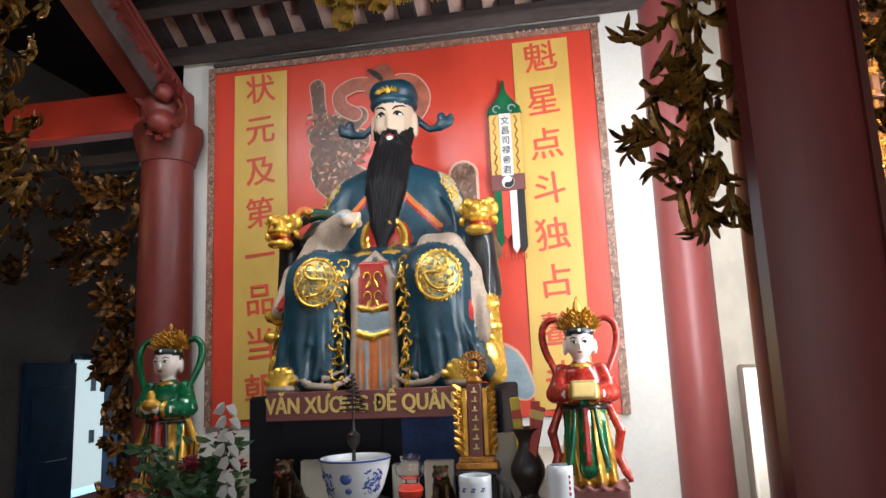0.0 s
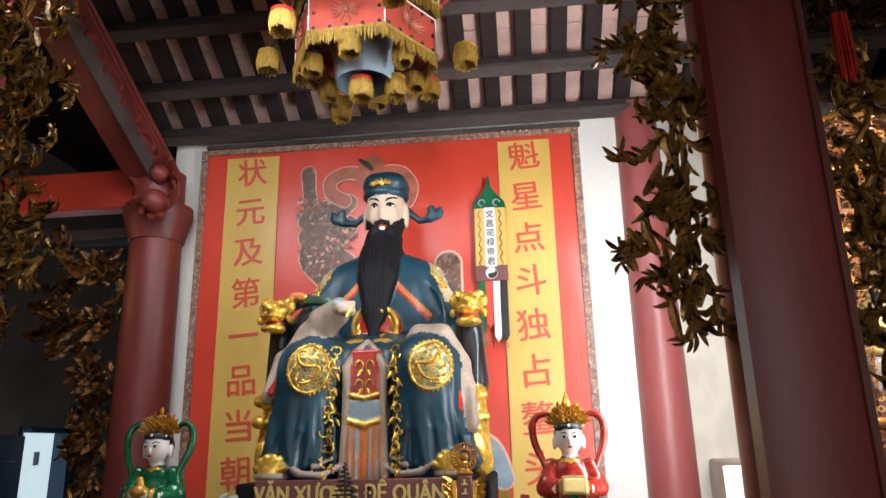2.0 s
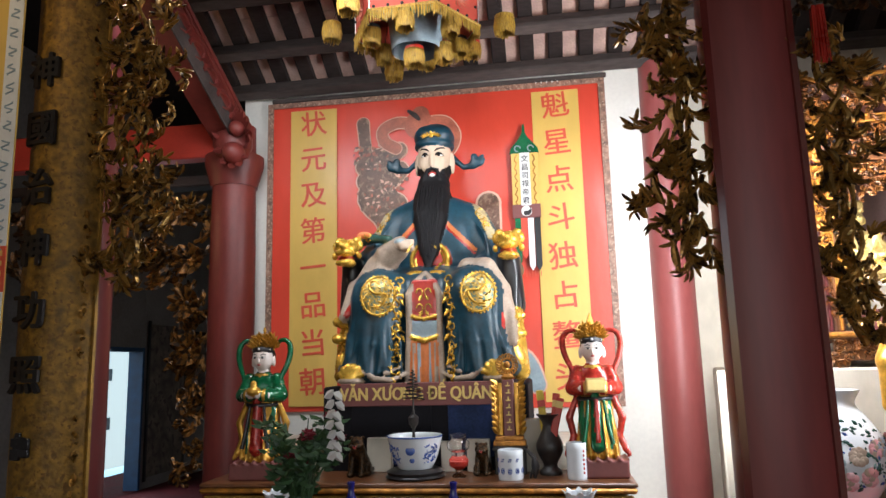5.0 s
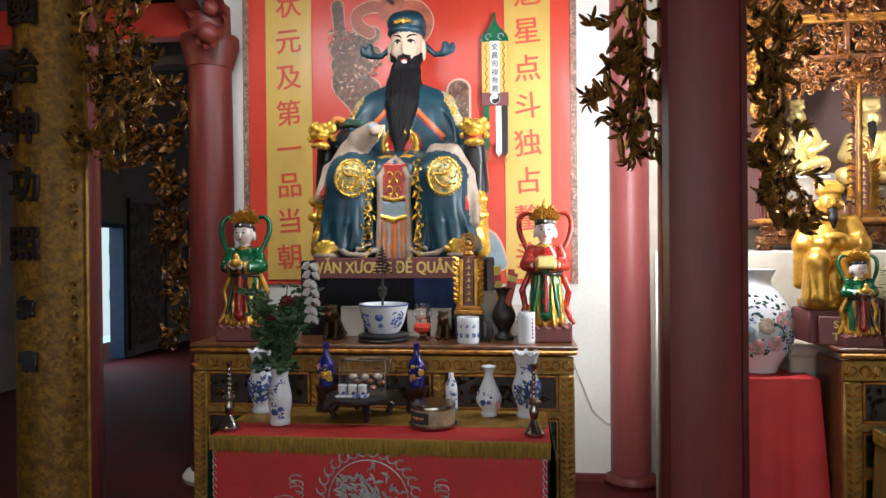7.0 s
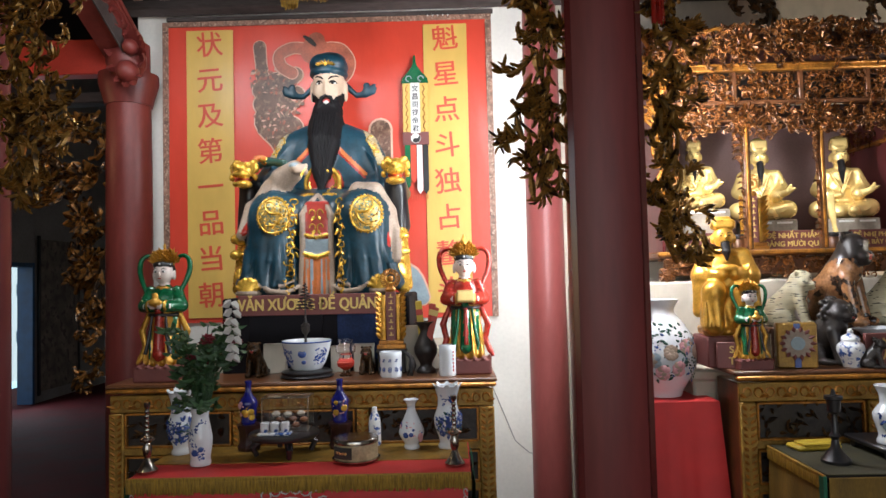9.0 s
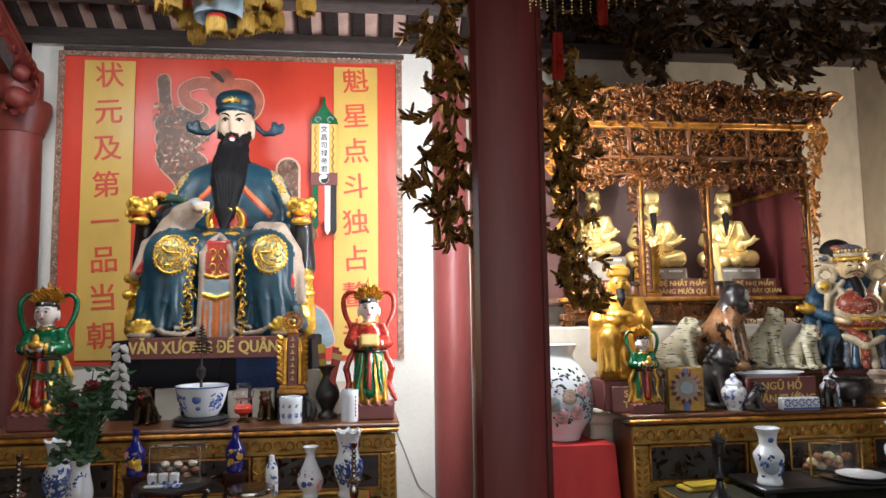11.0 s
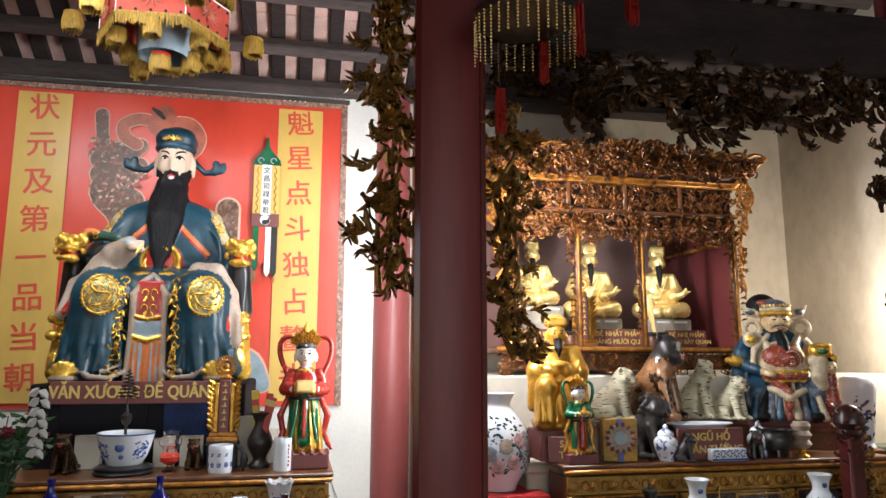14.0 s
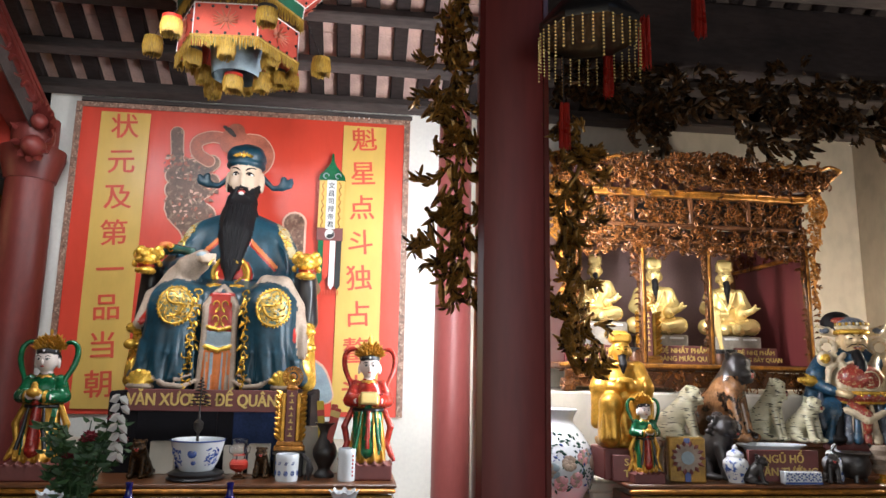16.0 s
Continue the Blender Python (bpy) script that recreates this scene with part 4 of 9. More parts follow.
    s.ring((0, 0.19, 1.388), 0.103, 0.017, B, 0.006, axis=2)
    for q in (-1, 1):
        s.limb([(q * 0.09, 0.24, 1.345), (q * 0.17, 0.22, 1.285), (q * 0.235, 0.20, 1.288)], [0.018, 0.013, 0.018], B, 0.006)
        s.egg((q * 0.25, 0.20, 1.30), (0.046, 0.018, 0.022), B, 0.004).egg((q * 0.235, 0.20, 1.328), (0.022, 0.016, 0.016), B, 0.004).egg((q * 0.275, 0.20, 1.322), (0.024, 0.014, 0.012), B, 0.004, (0, q * -30, 0))
        s.limb([(q * 0.25, 0.2, 1.295), (q * 0.30, 0.2, 1.315)], [0.016, 0.005], B, 0.004)
    x = s.extra

    def front(u, w, lift=0.004):
        """Depth of the carved surface at a place across and up."""
        i, k = int(round((u - s.lo[0]) / s.step)), int(round((w - s.lo[2]) / s.step))
        col = np.nonzero(s.d[i, :, k] < 0)[0]
        return s.lo[1] + s.step * (col[0] - 0.5) - lift if len(col) else 0.0

    # face: brows, eyes, lips, teeth
    for q in (-1, 1):
        x.tube([(u_ * q, front(u_ * q, w_, 0.001), w_) for u_, w_ in ((0.016, 1.338), (0.030, 1.347), (0.046, 1.354), (0.063, 1.357), (0.078, 1.354))], [0.002, 0.0042, 0.0048, 0.004, 0.0015], 6, BE)
        x.ball((q * 0.043, front(q * 0.043, 1.320, -0.004), 1.320), (0.019, 0.006, 0.0058), 9, 12)
        x.ball((q * 0.041, front(q * 0.041, 1.320, 0.003), 1.320), (0.0088, 0.004, 0.0060), BE, 10)
        x.tube([(u_ * q, front(u_ * q, w_, 0.005), w_) for u_, w_ in ((0.021, 1.320), (0.032, 1.328), (0.044, 1.330), (0.056, 1.327), (0.067, 1.319))], [0.003, 0.0042, 0.0045, 0.004, 0.002], 5, BE)
    x.ball((0, front(0, 1.232, -0.004), 1.232), (0.027, 0.014, 0.013), 10, 12)
    x.ball((0, front(0, 1.224, 0.004), 1.224), (0.017, 0.008, 0.014), 9, 10)
    for k in range(9):
        f = (k - 4) / 4
        pts = []
        for j in range(12):
            w = 1.13 - j * 0.045 + 0.01 * abs(f)
            u = f * (0.066 if w > 0.95 else 0.066 * max(0.08, (w - 0.58) / 0.37)) + 0.003 * math.sin(j * 1.3 + k * 2)
            pts.append((u, front(u, w, -0.002), w))
        x.tube(pts, [0.004] + [0.0065] * 9 + [0.005, 0.002], 6, BE)
    # raised gold ornament: cap crest, knee medallions, scrolls beside the apron, shoulder trim
    for k in range(9):
        a = radians(-80 + 20 * k)
        x.leaf((0.008 * (k - 4), front(0.008 * (k - 4), 1.418, 0.003), 1.418), (math.sin(a), -0.15, 0.55 * abs(math.cos(a)) - 0.1), (0, -1, 0.1), 0.034, 0.015, GO)
    x.ball((0, front(0, 1.42), 1.42), (0.013, 0.008, 0.012), GO)
    for q in (-1, 1):
        cx, cz = 0.030 + q * 0.254, 0.448
        rings, n = 5, 28
        vs = [(cx, front(cx, cz, 0.006), cz)]
        for r in range(1, rings + 1):
            for k in range(n):
                t = 2 * math.pi * k / n
                u, w = cx + 0.084 * r / rings * math.cos(t), cz + 0.102 * r / rings * math.sin(t)
                vs.append((u, front(u, w, 0.006), w))
        fs = [(0, 1 + k, 1 + (k + 1) % n) for k in range(n)] + [(1 + (r - 1) * n + k, 1 + r * n + k, 1 + r * n + (k + 1) % n, 1 + (r - 1) * n + (k + 1) % n) for r in range(1, rings) for k in range(n)]
        x.add(vs, fs, 12)

        def rim(rr, th, mi):
            x.tube([(cx + 0.084 * rr * math.cos(t), front(cx + 0.084 * rr * math.cos(t), cz + 0.102 * rr * math.sin(t), 0.008), cz + 0.102 * rr * math.sin(t)) for t in [k * math.pi / 16 for k in range(33)]], th, 6, mi)
        rim(0.98, 0.006, GO)
        for k in range(30):
            t = k * 2 * math.pi / 30
            u, w = cx + 0.088 * math.cos(t), cz + 0.106 * math.sin(t)
            x.ball((u, front(u, w, -0.001), w), (0.008, 0.004, 0.008), GO, 8, 5)
        # a curling dragon in relief
        pts = []
        for k in range(44):
            t = k / 43
            u, w = cx + q * 0.050 * math.sin(t * 7.2 + 0.4) * (1.0 - 0.5 * abs(t - 0.5)), cz + 0.075 - 0.15 * t + 0.012 * math.sin(t * 14)
            pts.append((u, front(u, w, 0.010), w))
        x.tube(pts, [0.003 + 0.005 * math.sin(math.pi * k / 43) for k in range(44)], 6, GO)
        for k in range(26):
            t, rr = k * 2.4, 0.012 + 0.062 * (k / 26) ** 0.5
            u, w = cx + rr * math.cos(t), cz + 1.1 * rr * math.sin(t)
            x.leaf((u, front(u, w, 0.008), w), (math.cos(t + 1.3), -0.1, math.sin(t + 1.3)), (0, -1, 0), 0.026, 0.010, GO)
        for k in range(17):
            w, ph = 0.53 - k * 0.031, k * 1.9
            u = q * (0.126 + 0.012 * math.sin(ph) + 0.0012 * k)
            pts = [(u + q * 0.019 * math.cos(a + ph), 0, w + 0.019 * math.sin(a + ph)) for a in [j * 0.75 for j in range(7)]]
            x.tube([(a, front(a, b), b) for a, _, b in pts], [0.006, 0.006, 0.0055, 0.005, 0.0045, 0.004, 0.003], 5, GO)
            x.leaf((u, front(u, w), w), (q * 0.6 * (-1) ** k, -0.1, -1), (0, -1, 0), 0.05, 0.018, GO)
        for k in range(11):
            t = k / 10
            u, w = q * (0.255 + 0.075 * t + 0.008 * math.sin(k * 2.2)), 0.97 - 0.18 * t
            pts = [(u + q * 0.017 * math.cos(a + k), w + 0.017 * math.sin(a + k)) for a in [j * 0.8 for j in range(6)]]
            dep = [front(a_, b_, 0.001) for a_, b_ in pts]
            if max(dep) - min(dep) < 0.035 and min(dep) < 0.12 and 0.0 not in dep:
                x.tube([(a_, d_, b_) for (a_, b_), d_ in zip(pts, dep)], [0.005, 0.005, 0.0045, 0.004, 0.003, 0.002], 5, GO)
        for k in range(7):
            t = q * (0.7 + k * 0.32)
            u, w = 0.074 * math.sin(t), 0.66 + 0.074 * math.cos(t)
            if abs(u) > 0.035:
                x.leaf((u, front(u, w, 0.002), w), (-math.cos(t), -0.1, math.sin(t)), (0, -1, 0), 0.035, 0.016, GO)
        for w in (0.46, 0.38):
            x.tube([(q * (0.022 + 0.016 * math.cos(a)), front(0.03, w, 0.004), w + 0.022 * math.sin(a)) for a in [j * 0.42 for j in range(13)]], [0.0045 - 0.0002 * j for j in range(13)], 5, GO)
            x.leaf((q * 0.006, front(0, w, 0.003), w - 0.01), (q * 0.6, -0.1, -1), (0, -1, 0), 0.04, 0.018, GO)
    # the face is long: brow, mouth and cap settle lower on the shoulders
    body = s.mesh()
    zs = np.interp([p[2] for p in body.v], [-1, 1.02, 1.232, 1.320, 1.350, 1.40, 1.66], [-1, 1.0, 1.172, 1.285, 1.326, 1.382, 1.632])
    body.v = [(p[0], p[1], float(z)) for p, z in zip(body.v, zs)]
    return whole("deity_statue", body, [M[k] for k in ("blue", "cream", "skin", "beard", "gold", "redpaint", "bluegrey", "black", "orange", "white", "lips", "trim", "medallion", "leafglaze")], "painted seated deity statue in teal robes with long black beard", "statue", pose(-0.765, 3.08, 1.505), smooth=75)


great_statue()
p_ = thing("statue_plinth", "dark plinth behind the altar hung with black and blue cloth", "plinth", pose(-0.765, 3.12, 0))
part("core", Mesh().box((0, 0.05, 0.745), (1.02, 0.90, 1.49), 0.01), M["blackcloth"], p_)
part("drape", Mesh().box((0.30, -0.408, 1.30), (0.36, 0.012, 0.30), 0.004), M["bluecloth"], p_, "dark blue cloth")
part("drape", Mesh().box((-0.16, -0.408, 1.30), (0.40, 0.012, 0.30), 0.004), M["blackcloth"], p_, "black cloth")
structure("ledge", Mesh().box((-0.80, 3.05, 0.60), (1.84, 0.60, 1.20), 0.01), M["plaster_grey"], "plastered ledge behind the altar table")


def name_board(x, y, z, w, h, lines, size, label, tilt=0, turn=0, sx=1.0):
    ob = thing("name_board", label, "sign", pose(x, y, z, tilt, 0, turn))
    part("board", Mesh().box((0, 0, 0), (w, 0.018, h), 0.003), M["signred"], ob)
    for i, t in enumerate(lines):
        letters("lettering", t, size, M["signgold"], ob, pose(0, -0.0105, (len(lines) - 1) * 0.5 * size * 1.15 - i * size * 1.15), 0.0012, 0.0028 * size / 0.1, sx)
    return ob


name_board(-0.785, 2.62, 1.452, 0.735, 0.108, ["VĂN XƯƠNG ĐẾ QUÂN"], 0.084, "maroon name board with gold capital letters before the statue", sx=0.80)


# ---- first altar table ----
def altar_table(x0, x1, y0, y1, top, label, panels):
    """A tall altar table: moulded top, framed front with carved sunk panels, braided gold posts."""
    w, dep = x1 - x0, y1 - y0
    ob = thing("altar_table", label, "altar table", pose((x0 + x1) / 2, y0, 0))
    part("tabletop", Mesh().box((0, dep / 2, top - 0.010), (w + 0.03, dep + 0.02, 0.020), 0.006), M["brownwood"], ob)
    part("top_moulding", Mesh().box((0, -0.002, top - 0.032), (w + 0.02, 0.036, 0.022), 0.008), M["goldwood"], ob)
    part("body", Mesh().box((0, dep / 2 + 0.02, top / 2 - 0.03), (w - 0.04, dep - 0.04, top - 0.06), 0.005), M["brownwood"], ob)
    fr = Mesh().box((0, 0.012, top - 0.095), (w - 0.01, 0.022, 0.085), 0.004)
    part("frieze", fr, M["oldgold"], ob)
    sc = Mesh()
    n = int(w / 0.052)
    for i in range(n):
        c = -w / 2 + 0.04 + (w - 0.08) * i / (n - 1)
        sc.tube([(c + 0.019 * math.cos(a) * (1 if i % 2 else -1), -0.003, top - 0.095 + 0.021 * math.sin(a)) for a in [k * 0.8 for k in range(7)]], [0.006, 0.006, 0.005, 0.005, 0.004, 0.003, 0.002], 5)
        sc.leaf((c, -0.002, top - 0.12), (1 if i % 2 else -1, -0.2, 0.5), (0, -1, 0), 0.05, 0.018)
    tagged(part("scrollwork", sc, M["goldwood"], ob), kind="stuff")
    z1 = top - 0.14
    for i in range(panels + 1):
        cx = -w / 2 + 0.04 + (w - 0.08) * i / panels
        part("post", Mesh().box((cx, 0.006, z1 / 2), (0.075 if i in (0, panels) else 0.06, 0.03, z1), 0.006), M["oldgold"], ob)
        br = Mesh()
        for k in range(int(z1 / 0.03)):
            for q in (-1, 1):
                br.leaf((cx + q * 0.004, -0.010, 0.02 + k * 0.03), (q, -0.1, 0.9), (0, -1, 0), 0.036, 0.016)
        part("braid", br, M["goldwood"], ob)
    for r, (za, zb) in enumerate(((z1 - 0.165, z1 - 0.005), (z1 - 0.36, z1 - 0.215), (0.1, z1 - 0.40))):
        part("rail", Mesh().box((0, 0.008, za - 0.022), (w - 0.1, 0.024, 0.04), 0.005), M["oldgold"], ob)
        for i in range(panels):
            a = -w / 2 + 0.04 + (w - 0.08) * i / panels + 0.045
            b = a + (w - 0.08) / panels - 0.09
            part("panel", Mesh().box(((a + b) / 2, 0.024, (za + zb) / 2), (b - a, 0.012, zb - za), 0.003), M["clayblack"], ob)
            cv = Mesh()
            for k in range(46):
                p = (random.uniform(a + 0.03, b - 0.03), 0.015, random.uniform(za + 0.02, zb - 0.02))
                t = random.uniform(0, 6.3)
                cv.leaf(p, (math.cos(t), -0.15, math.sin(t)), (0, -1, 0), random.uniform(0.03, 0.06), 0.018)
            tagged(part("relief", cv, M["darkbronze"], ob, "dark carved relief"), kind="stuff")
            f = Mesh()
            for q in (a, b):
                f.box((q, 0.006, (za + zb) / 2), (0.010, 0.022, zb - za), 0.002)
            for q in (za, zb):
                f.box(((a + b) / 2, 0.006, q), (b - a, 0.022, 0.010), 0.002)
            part("panel_frame", f, M["goldwood"], ob)
    return ob


altar_table(-1.725, 0.175, 2.374, 2.80, 1.085, "tall gilded altar table with dark carved panels", 3)


def cloth_table():
    ob = thing("offering_table", "low offering table before the altar", "table", pose(-0.665, 1.82, 0))
    part("tabletop", Mesh().box((0, 0.26, 0.755), (1.40, 0.52, 0.03), 0.005), M["brownwood"], ob)
    for sx in (-1, 1):
        for yy in (0.03, 0.49):
            part("leg", Mesh().box((sx * 0.66, yy, 0.37), (0.06, 0.06, 0.74), 0.006), M["brownwood"], ob)
    cl = thing("altar_cloth", "red satin altar cloth with gold fringe and silver embroidery", "altar cloth", pose(-0.665, 1.82, 0))

    def drop(x0, x1, y, z0, z1, amp, n=60, side=None):
        q = Mesh()
        m = 14
        for j in range(m + 1):
            for i in range(n + 1):
                u, v = x0 + (x1 - x0) * i / n, z1 + (z0 - z1) * j / m
                d = amp * (j / m) * (math.sin(u * 21) + 0.6 * math.sin(u * 47 + 1) + noise.noise((u * 6, v * 3, 2)))
                q.v.append((u, y - 0.012 * (j > 0) - d, v) if side is None else (side + (d + 0.01 * (j > 0)) * (1 if side > 0 else -1), u, v))
        for j in range(m):
            for i in range(n):
                a = j * (n + 1) + i
                q.f.append((a, a + 1, a + n + 2, a + n + 1))
                q.m.append(0)
        return q
    part("top_cover", Mesh().box((0, 0.255, 0.777), (1.41, 0.53, 0.008), 0.003), M["clothred"], cl)
    part("runner", Mesh().box((0, 0.355, 0.783), (1.40, 0.30, 0.004), 0.001), M["oldgold"], cl, "yellowed gold cloth along the back")
    part("front_panel", drop(-0.69, 0.69, -0.004, 0.06, 0.775, 0.006), M["clothred"], cl)
    for sx in (-1, 1):
        part("side_panel", drop(0.0, 0.5, 0, 0.25, 0.775, 0.008, 20, sx * 0.712), M["clothgreen"], cl, "green side drape")
        part("hem", drop(0.0, 0.5, 0, 0.10, 0.25, 0.008, 20, sx * 0.718), M["petalyellow"], cl, "yellow hem")
    fr = Mesh()
    for i in range(290):
        u = -0.70 + 1.40 * i / 289
        l = random.uniform(0.042, 0.058)
        fr.box((u, -0.026, 0.772 - l / 2), (0.0045, 0.010, l), 0.001)
    fr.box((0, -0.022, 0.776), (1.41, 0.014, 0.022), 0.004)
    part("fringe", fr, M["fringe"], cl, "gold thread fringe")
    # embroidery: a ring of clouds round a horse and bird shape, two sprays of flowers, a side border
    em = Mesh()
    cx, cz = -0.03, 0.535
    for k in range(30):
        t = k * 2 * math.pi / 30
        em.tube([(cx + 0.2 * math.cos(t) + 0.02 * math.cos(a + t), -0.026, cz + 0.2 * math.sin(t) + 0.02 * math.sin(a + t)) for a in [j * 0.8 for j in range(7)]], 0.0035, 4)
    em.tube([(cx + 0.165 * math.cos(k * math.pi / 20), -0.026, cz + 0.165 * math.sin(k * math.pi / 20)) for k in range(41)], 0.003, 4)
    for k in range(150):
        t, r = random.uniform(0, 6.3), random.uniform(0, 0.145)
        em.leaf((cx + r * math.cos(t), -0.024, cz + r * math.sin(t)), (random.uniform(-1, 1), -0.1, random.uniform(-1, 1)), (0, -1, 0), 0.05, 0.014)
    for s in (-1, 1):
        for k in range(7):
            em.tube([(cx + s * (0.30 + 0.2 * j / 7), -0.024, 0.53 - 0.03 * k * 0.5 + 0.015 * math.sin(j * 0.9 + k)) for j in range(8)], 0.002, 4)
        for k in range(8):
            em.tube([(cx + s * 0.30 + 0.03 * math.cos(a + k), -0.026, 0.46 + k * 0.022 + 0.018 * math.sin(a + k)) for a in [j * 0.8 for j in range(6)]], 0.003, 4)
    for s in (-1, 1):
        for k in range(22):
            em.tube([(s * 0.68 + 0.008 * math.cos(a), -0.026, 0.71 - k * 0.028 + 0.012 * math.sin(a)) for a in [j * 0.9 for j in range(6)]], 0.0025, 4)
    tagged(part("embroidery", em, M["silverthread"], cl, "silver thread embroidery"), kind="stuff")


cloth_table()


# ---- carved and gilded openwork ----
def blade(c, p, d, face, ln, w, side=0.0, rise=0.3, mi=0):
    """A carved leaf lobe: ridged, swelling, tapering to a point, curving sideways and out of its plane."""
    d, face = Vector(d).normalized(), Vector(face).normalized()
    s = d.cross(face).normalized()
    f = s.cross(d).normalized()
    p, vs, fs = Vector(p), [], []
    for i, (t, k) in enumerate(((0.0, 0.45), (0.28, 0.95), (0.58, 1.05), (0.85, 0.72), (1.0, 0.16))):
        c0 = p + d * ln * (t - 0.12 * side * side * t * t) + s * ln * side * t * t + f * ln * rise * (t * t - 0.25 * t)
        h = 0.5 * w * k
        vs += [c0 + s * h - f * h * 0.25, c0 + f * h * 0.75, c0 - s * h - f * h * 0.25, c0 - f * h * 0.7]
        if i:
            o = 4 * i - 4
            fs += [(o + j, o + (j + 1) % 4, o + 4 + (j + 1) % 4, o + 4 + j) for j in range(4)]
    fs += [(3, 2, 1, 0), (16, 17, 18, 19)]
    return c.add(vs, fs, mi)


def spray(c, p, ang, size, mi=0, lobes=7, hook=1.0, y_out=-1.0, long=1.0):
    """A scrolled acanthus spray in the plane of x and z: a hooked stalk with lobes on both sides."""
    s = random.choice((-1, 1)) * hook
    x, y, z = p
    a, pts, dirs = ang, [], []
    for i in range(lobes + 2):
        pts.append(Vector((x, y + y_out * 0.10 * size * math.sin(i * 0.5), z)))
        dirs.append(a)
        st = size * 0.9 / (lobes + 1)
        x, z = x + st * math.cos(a), z + st * math.sin(a)
        a += s * (0.18 + 0.06 * i)
    c.tube(pts, [size * 0.085 * (1 - 0.6 * i / (lobes + 1)) for i in range(lobes + 2)], 5, mi)
    for i in range(1, lobes + 2):
        for q in (-1, 1):
            b = dirs[i] + q * random.uniform(0.5, 1.0)
            ln = long * size * random.uniform(0.24, 0.40) * (1.0 - 0.25 * abs(i / (lobes + 1) - 0.45))
            blade(c, pts[i], (math.cos(b), y_out * random.uniform(0.0, 0.55), math.sin(b)), (random.uniform(-0.3, 0.3), y_out, random.uniform(-0.3, 0.3)), ln, ln / long ** 1.5 * random.uniform(0.42, 0.58), q * random.uniform(-0.1, 0.6), random.uniform(0.0, 0.5), mi)


def rosette(c, p, r, mi=0):
    """An open carved flower facing the hall."""
    for ring, n in ((1.0, 9), (0.6, 7)):
        for k in range(n):
            t = 2 * math.pi * (k + ring) / n
            blade(c, (p[0], p[1] - 0.02 * (1.2 - ring), p[2]), (math.cos(t), -0.35 - 0.5 * (1 - ring), math.sin(t)), (0, -1, 0), r * ring, r * 0.5 * ring, 0.0, 0.5, mi)
    c.ball((p[0], p[1] - 0.02, p[2]), (r * 0.22, r * 0.2, r * 0.22), mi, 10, 6)


def sprays(c, inside, x0, x1, z0, z1, gap, size, y=0.0, thick=0.03, mi=0, down=0.0, long=1.0):
    """Covers an outline with acanthus sprays at even spacing. down: how far they droop."""
    done, tries = [], 0
    while tries < 6000:
        tries += 1
        u, w = random.uniform(x0, x1), random.uniform(z0, z1)
        if not inside(u, w) or any((u - a) ** 2 + (w - b) ** 2 < gap * gap for a, b in done):
            continue
        done.append((u, w))
        a = random.uniform(0, 2 * math.pi) if random.random() > down else -math.pi / 2 + random.uniform(-0.8, 0.8)
        spray(c, (u, y + random.uniform(-thick, thick), w), a, size * random.uniform(0.75, 1.25), mi, random.choice((5, 6, 7)), long=long)
    return done


def curl(c, p, r, turn, th, n=6, mi=0):
    """A spiral scroll in the x-z plane."""
    s = random.choice((-1, 1))
    c.tube([(p[0] + r * (1 - k / 11) * math.cos(turn + s * k * 0.62), p[1] - 0.01 * math.sin(k * 0.5), p[2] + r * (1 - k / 11) * math.sin(turn + s * k * 0.62)) for k in range(10)], [th * (1 - 0.05 * k) for k in range(10)], n, mi)


def bracket(x, y, z0, z1, side, wide, label, lobes):
    """A hanging carved bracket beside a column: a winding stem hung with acanthus sprays, flowers and drooping claws. lobes: height and reach of its bulges."""
    ob = thing("carved_bracket", label, "carving", pose(x, y, 0))

    def edge(z):
        r = wide * (0.42 + 0.10 * math.sin(z * 9.0) + 0.05 * math.sin(z * 23))
        return r + sum(k * math.exp(-((z - h) / 0.13) ** 2) for h, k in lobes) * min(1.0, max(0.0, (z - z0) / 0.2))
    st = Mesh()
    n = 40
    for ph, amp, r0 in ((0.0, 0.30, 0.021), (1.9, 0.42, 0.016), (3.6, 0.52, 0.012)):
        st.tube([(side * (0.02 + edge(z0 + 0.08 + (z1 - z0) * i / n) * (0.12 + amp * (0.5 + 0.5 * math.sin(i * 0.62 + ph)))), 0.012 * math.sin(i * 0.9 + ph), z0 + 0.08 + (z1 - z0) * i / n) for i in range(n + 1)], [r0 * (0.75 + 0.3 * math.sin(i * 1.7)) for i in range(n + 1)], 7)
    part("stem", st, M["bronze"], ob)
    lf = Mesh()
    sprays(lf, lambda u, z: 0.0 < side * u < edge(z), min(0, side * 0.6), max(0, side * 0.6), z0 + 0.06, z1, 0.060, 0.125, -0.015, 0.04, down=0.6, long=1.5)
    tagged(part("leaf", lf, M["bronze"], ob, "curling acanthus leaves"), kind="stuff")
    for h, k in lobes:
        f = Mesh()
        rosette(f, (side * (edge(h) * 0.55), -0.055, h - 0.02), 0.062)
        part("flower", f, M["bronze"], ob)
    for i in range(15):
        z = z0 + 0.10 + (z1 - z0 - 0.2) * (i / 15) ** 1.3
        cl = blade(Mesh(), (side * edge(z) * random.uniform(0.5, 1.0), -0.02, z), (side * random.uniform(-0.3, 0.5), -0.15, -1), (0, -1, 0), random.uniform(0.10, 0.16), 0.030, random.uniform(-0.4, 0.4), 0.25)
        part("claw", cl, M["bronze"], ob)
    return ob


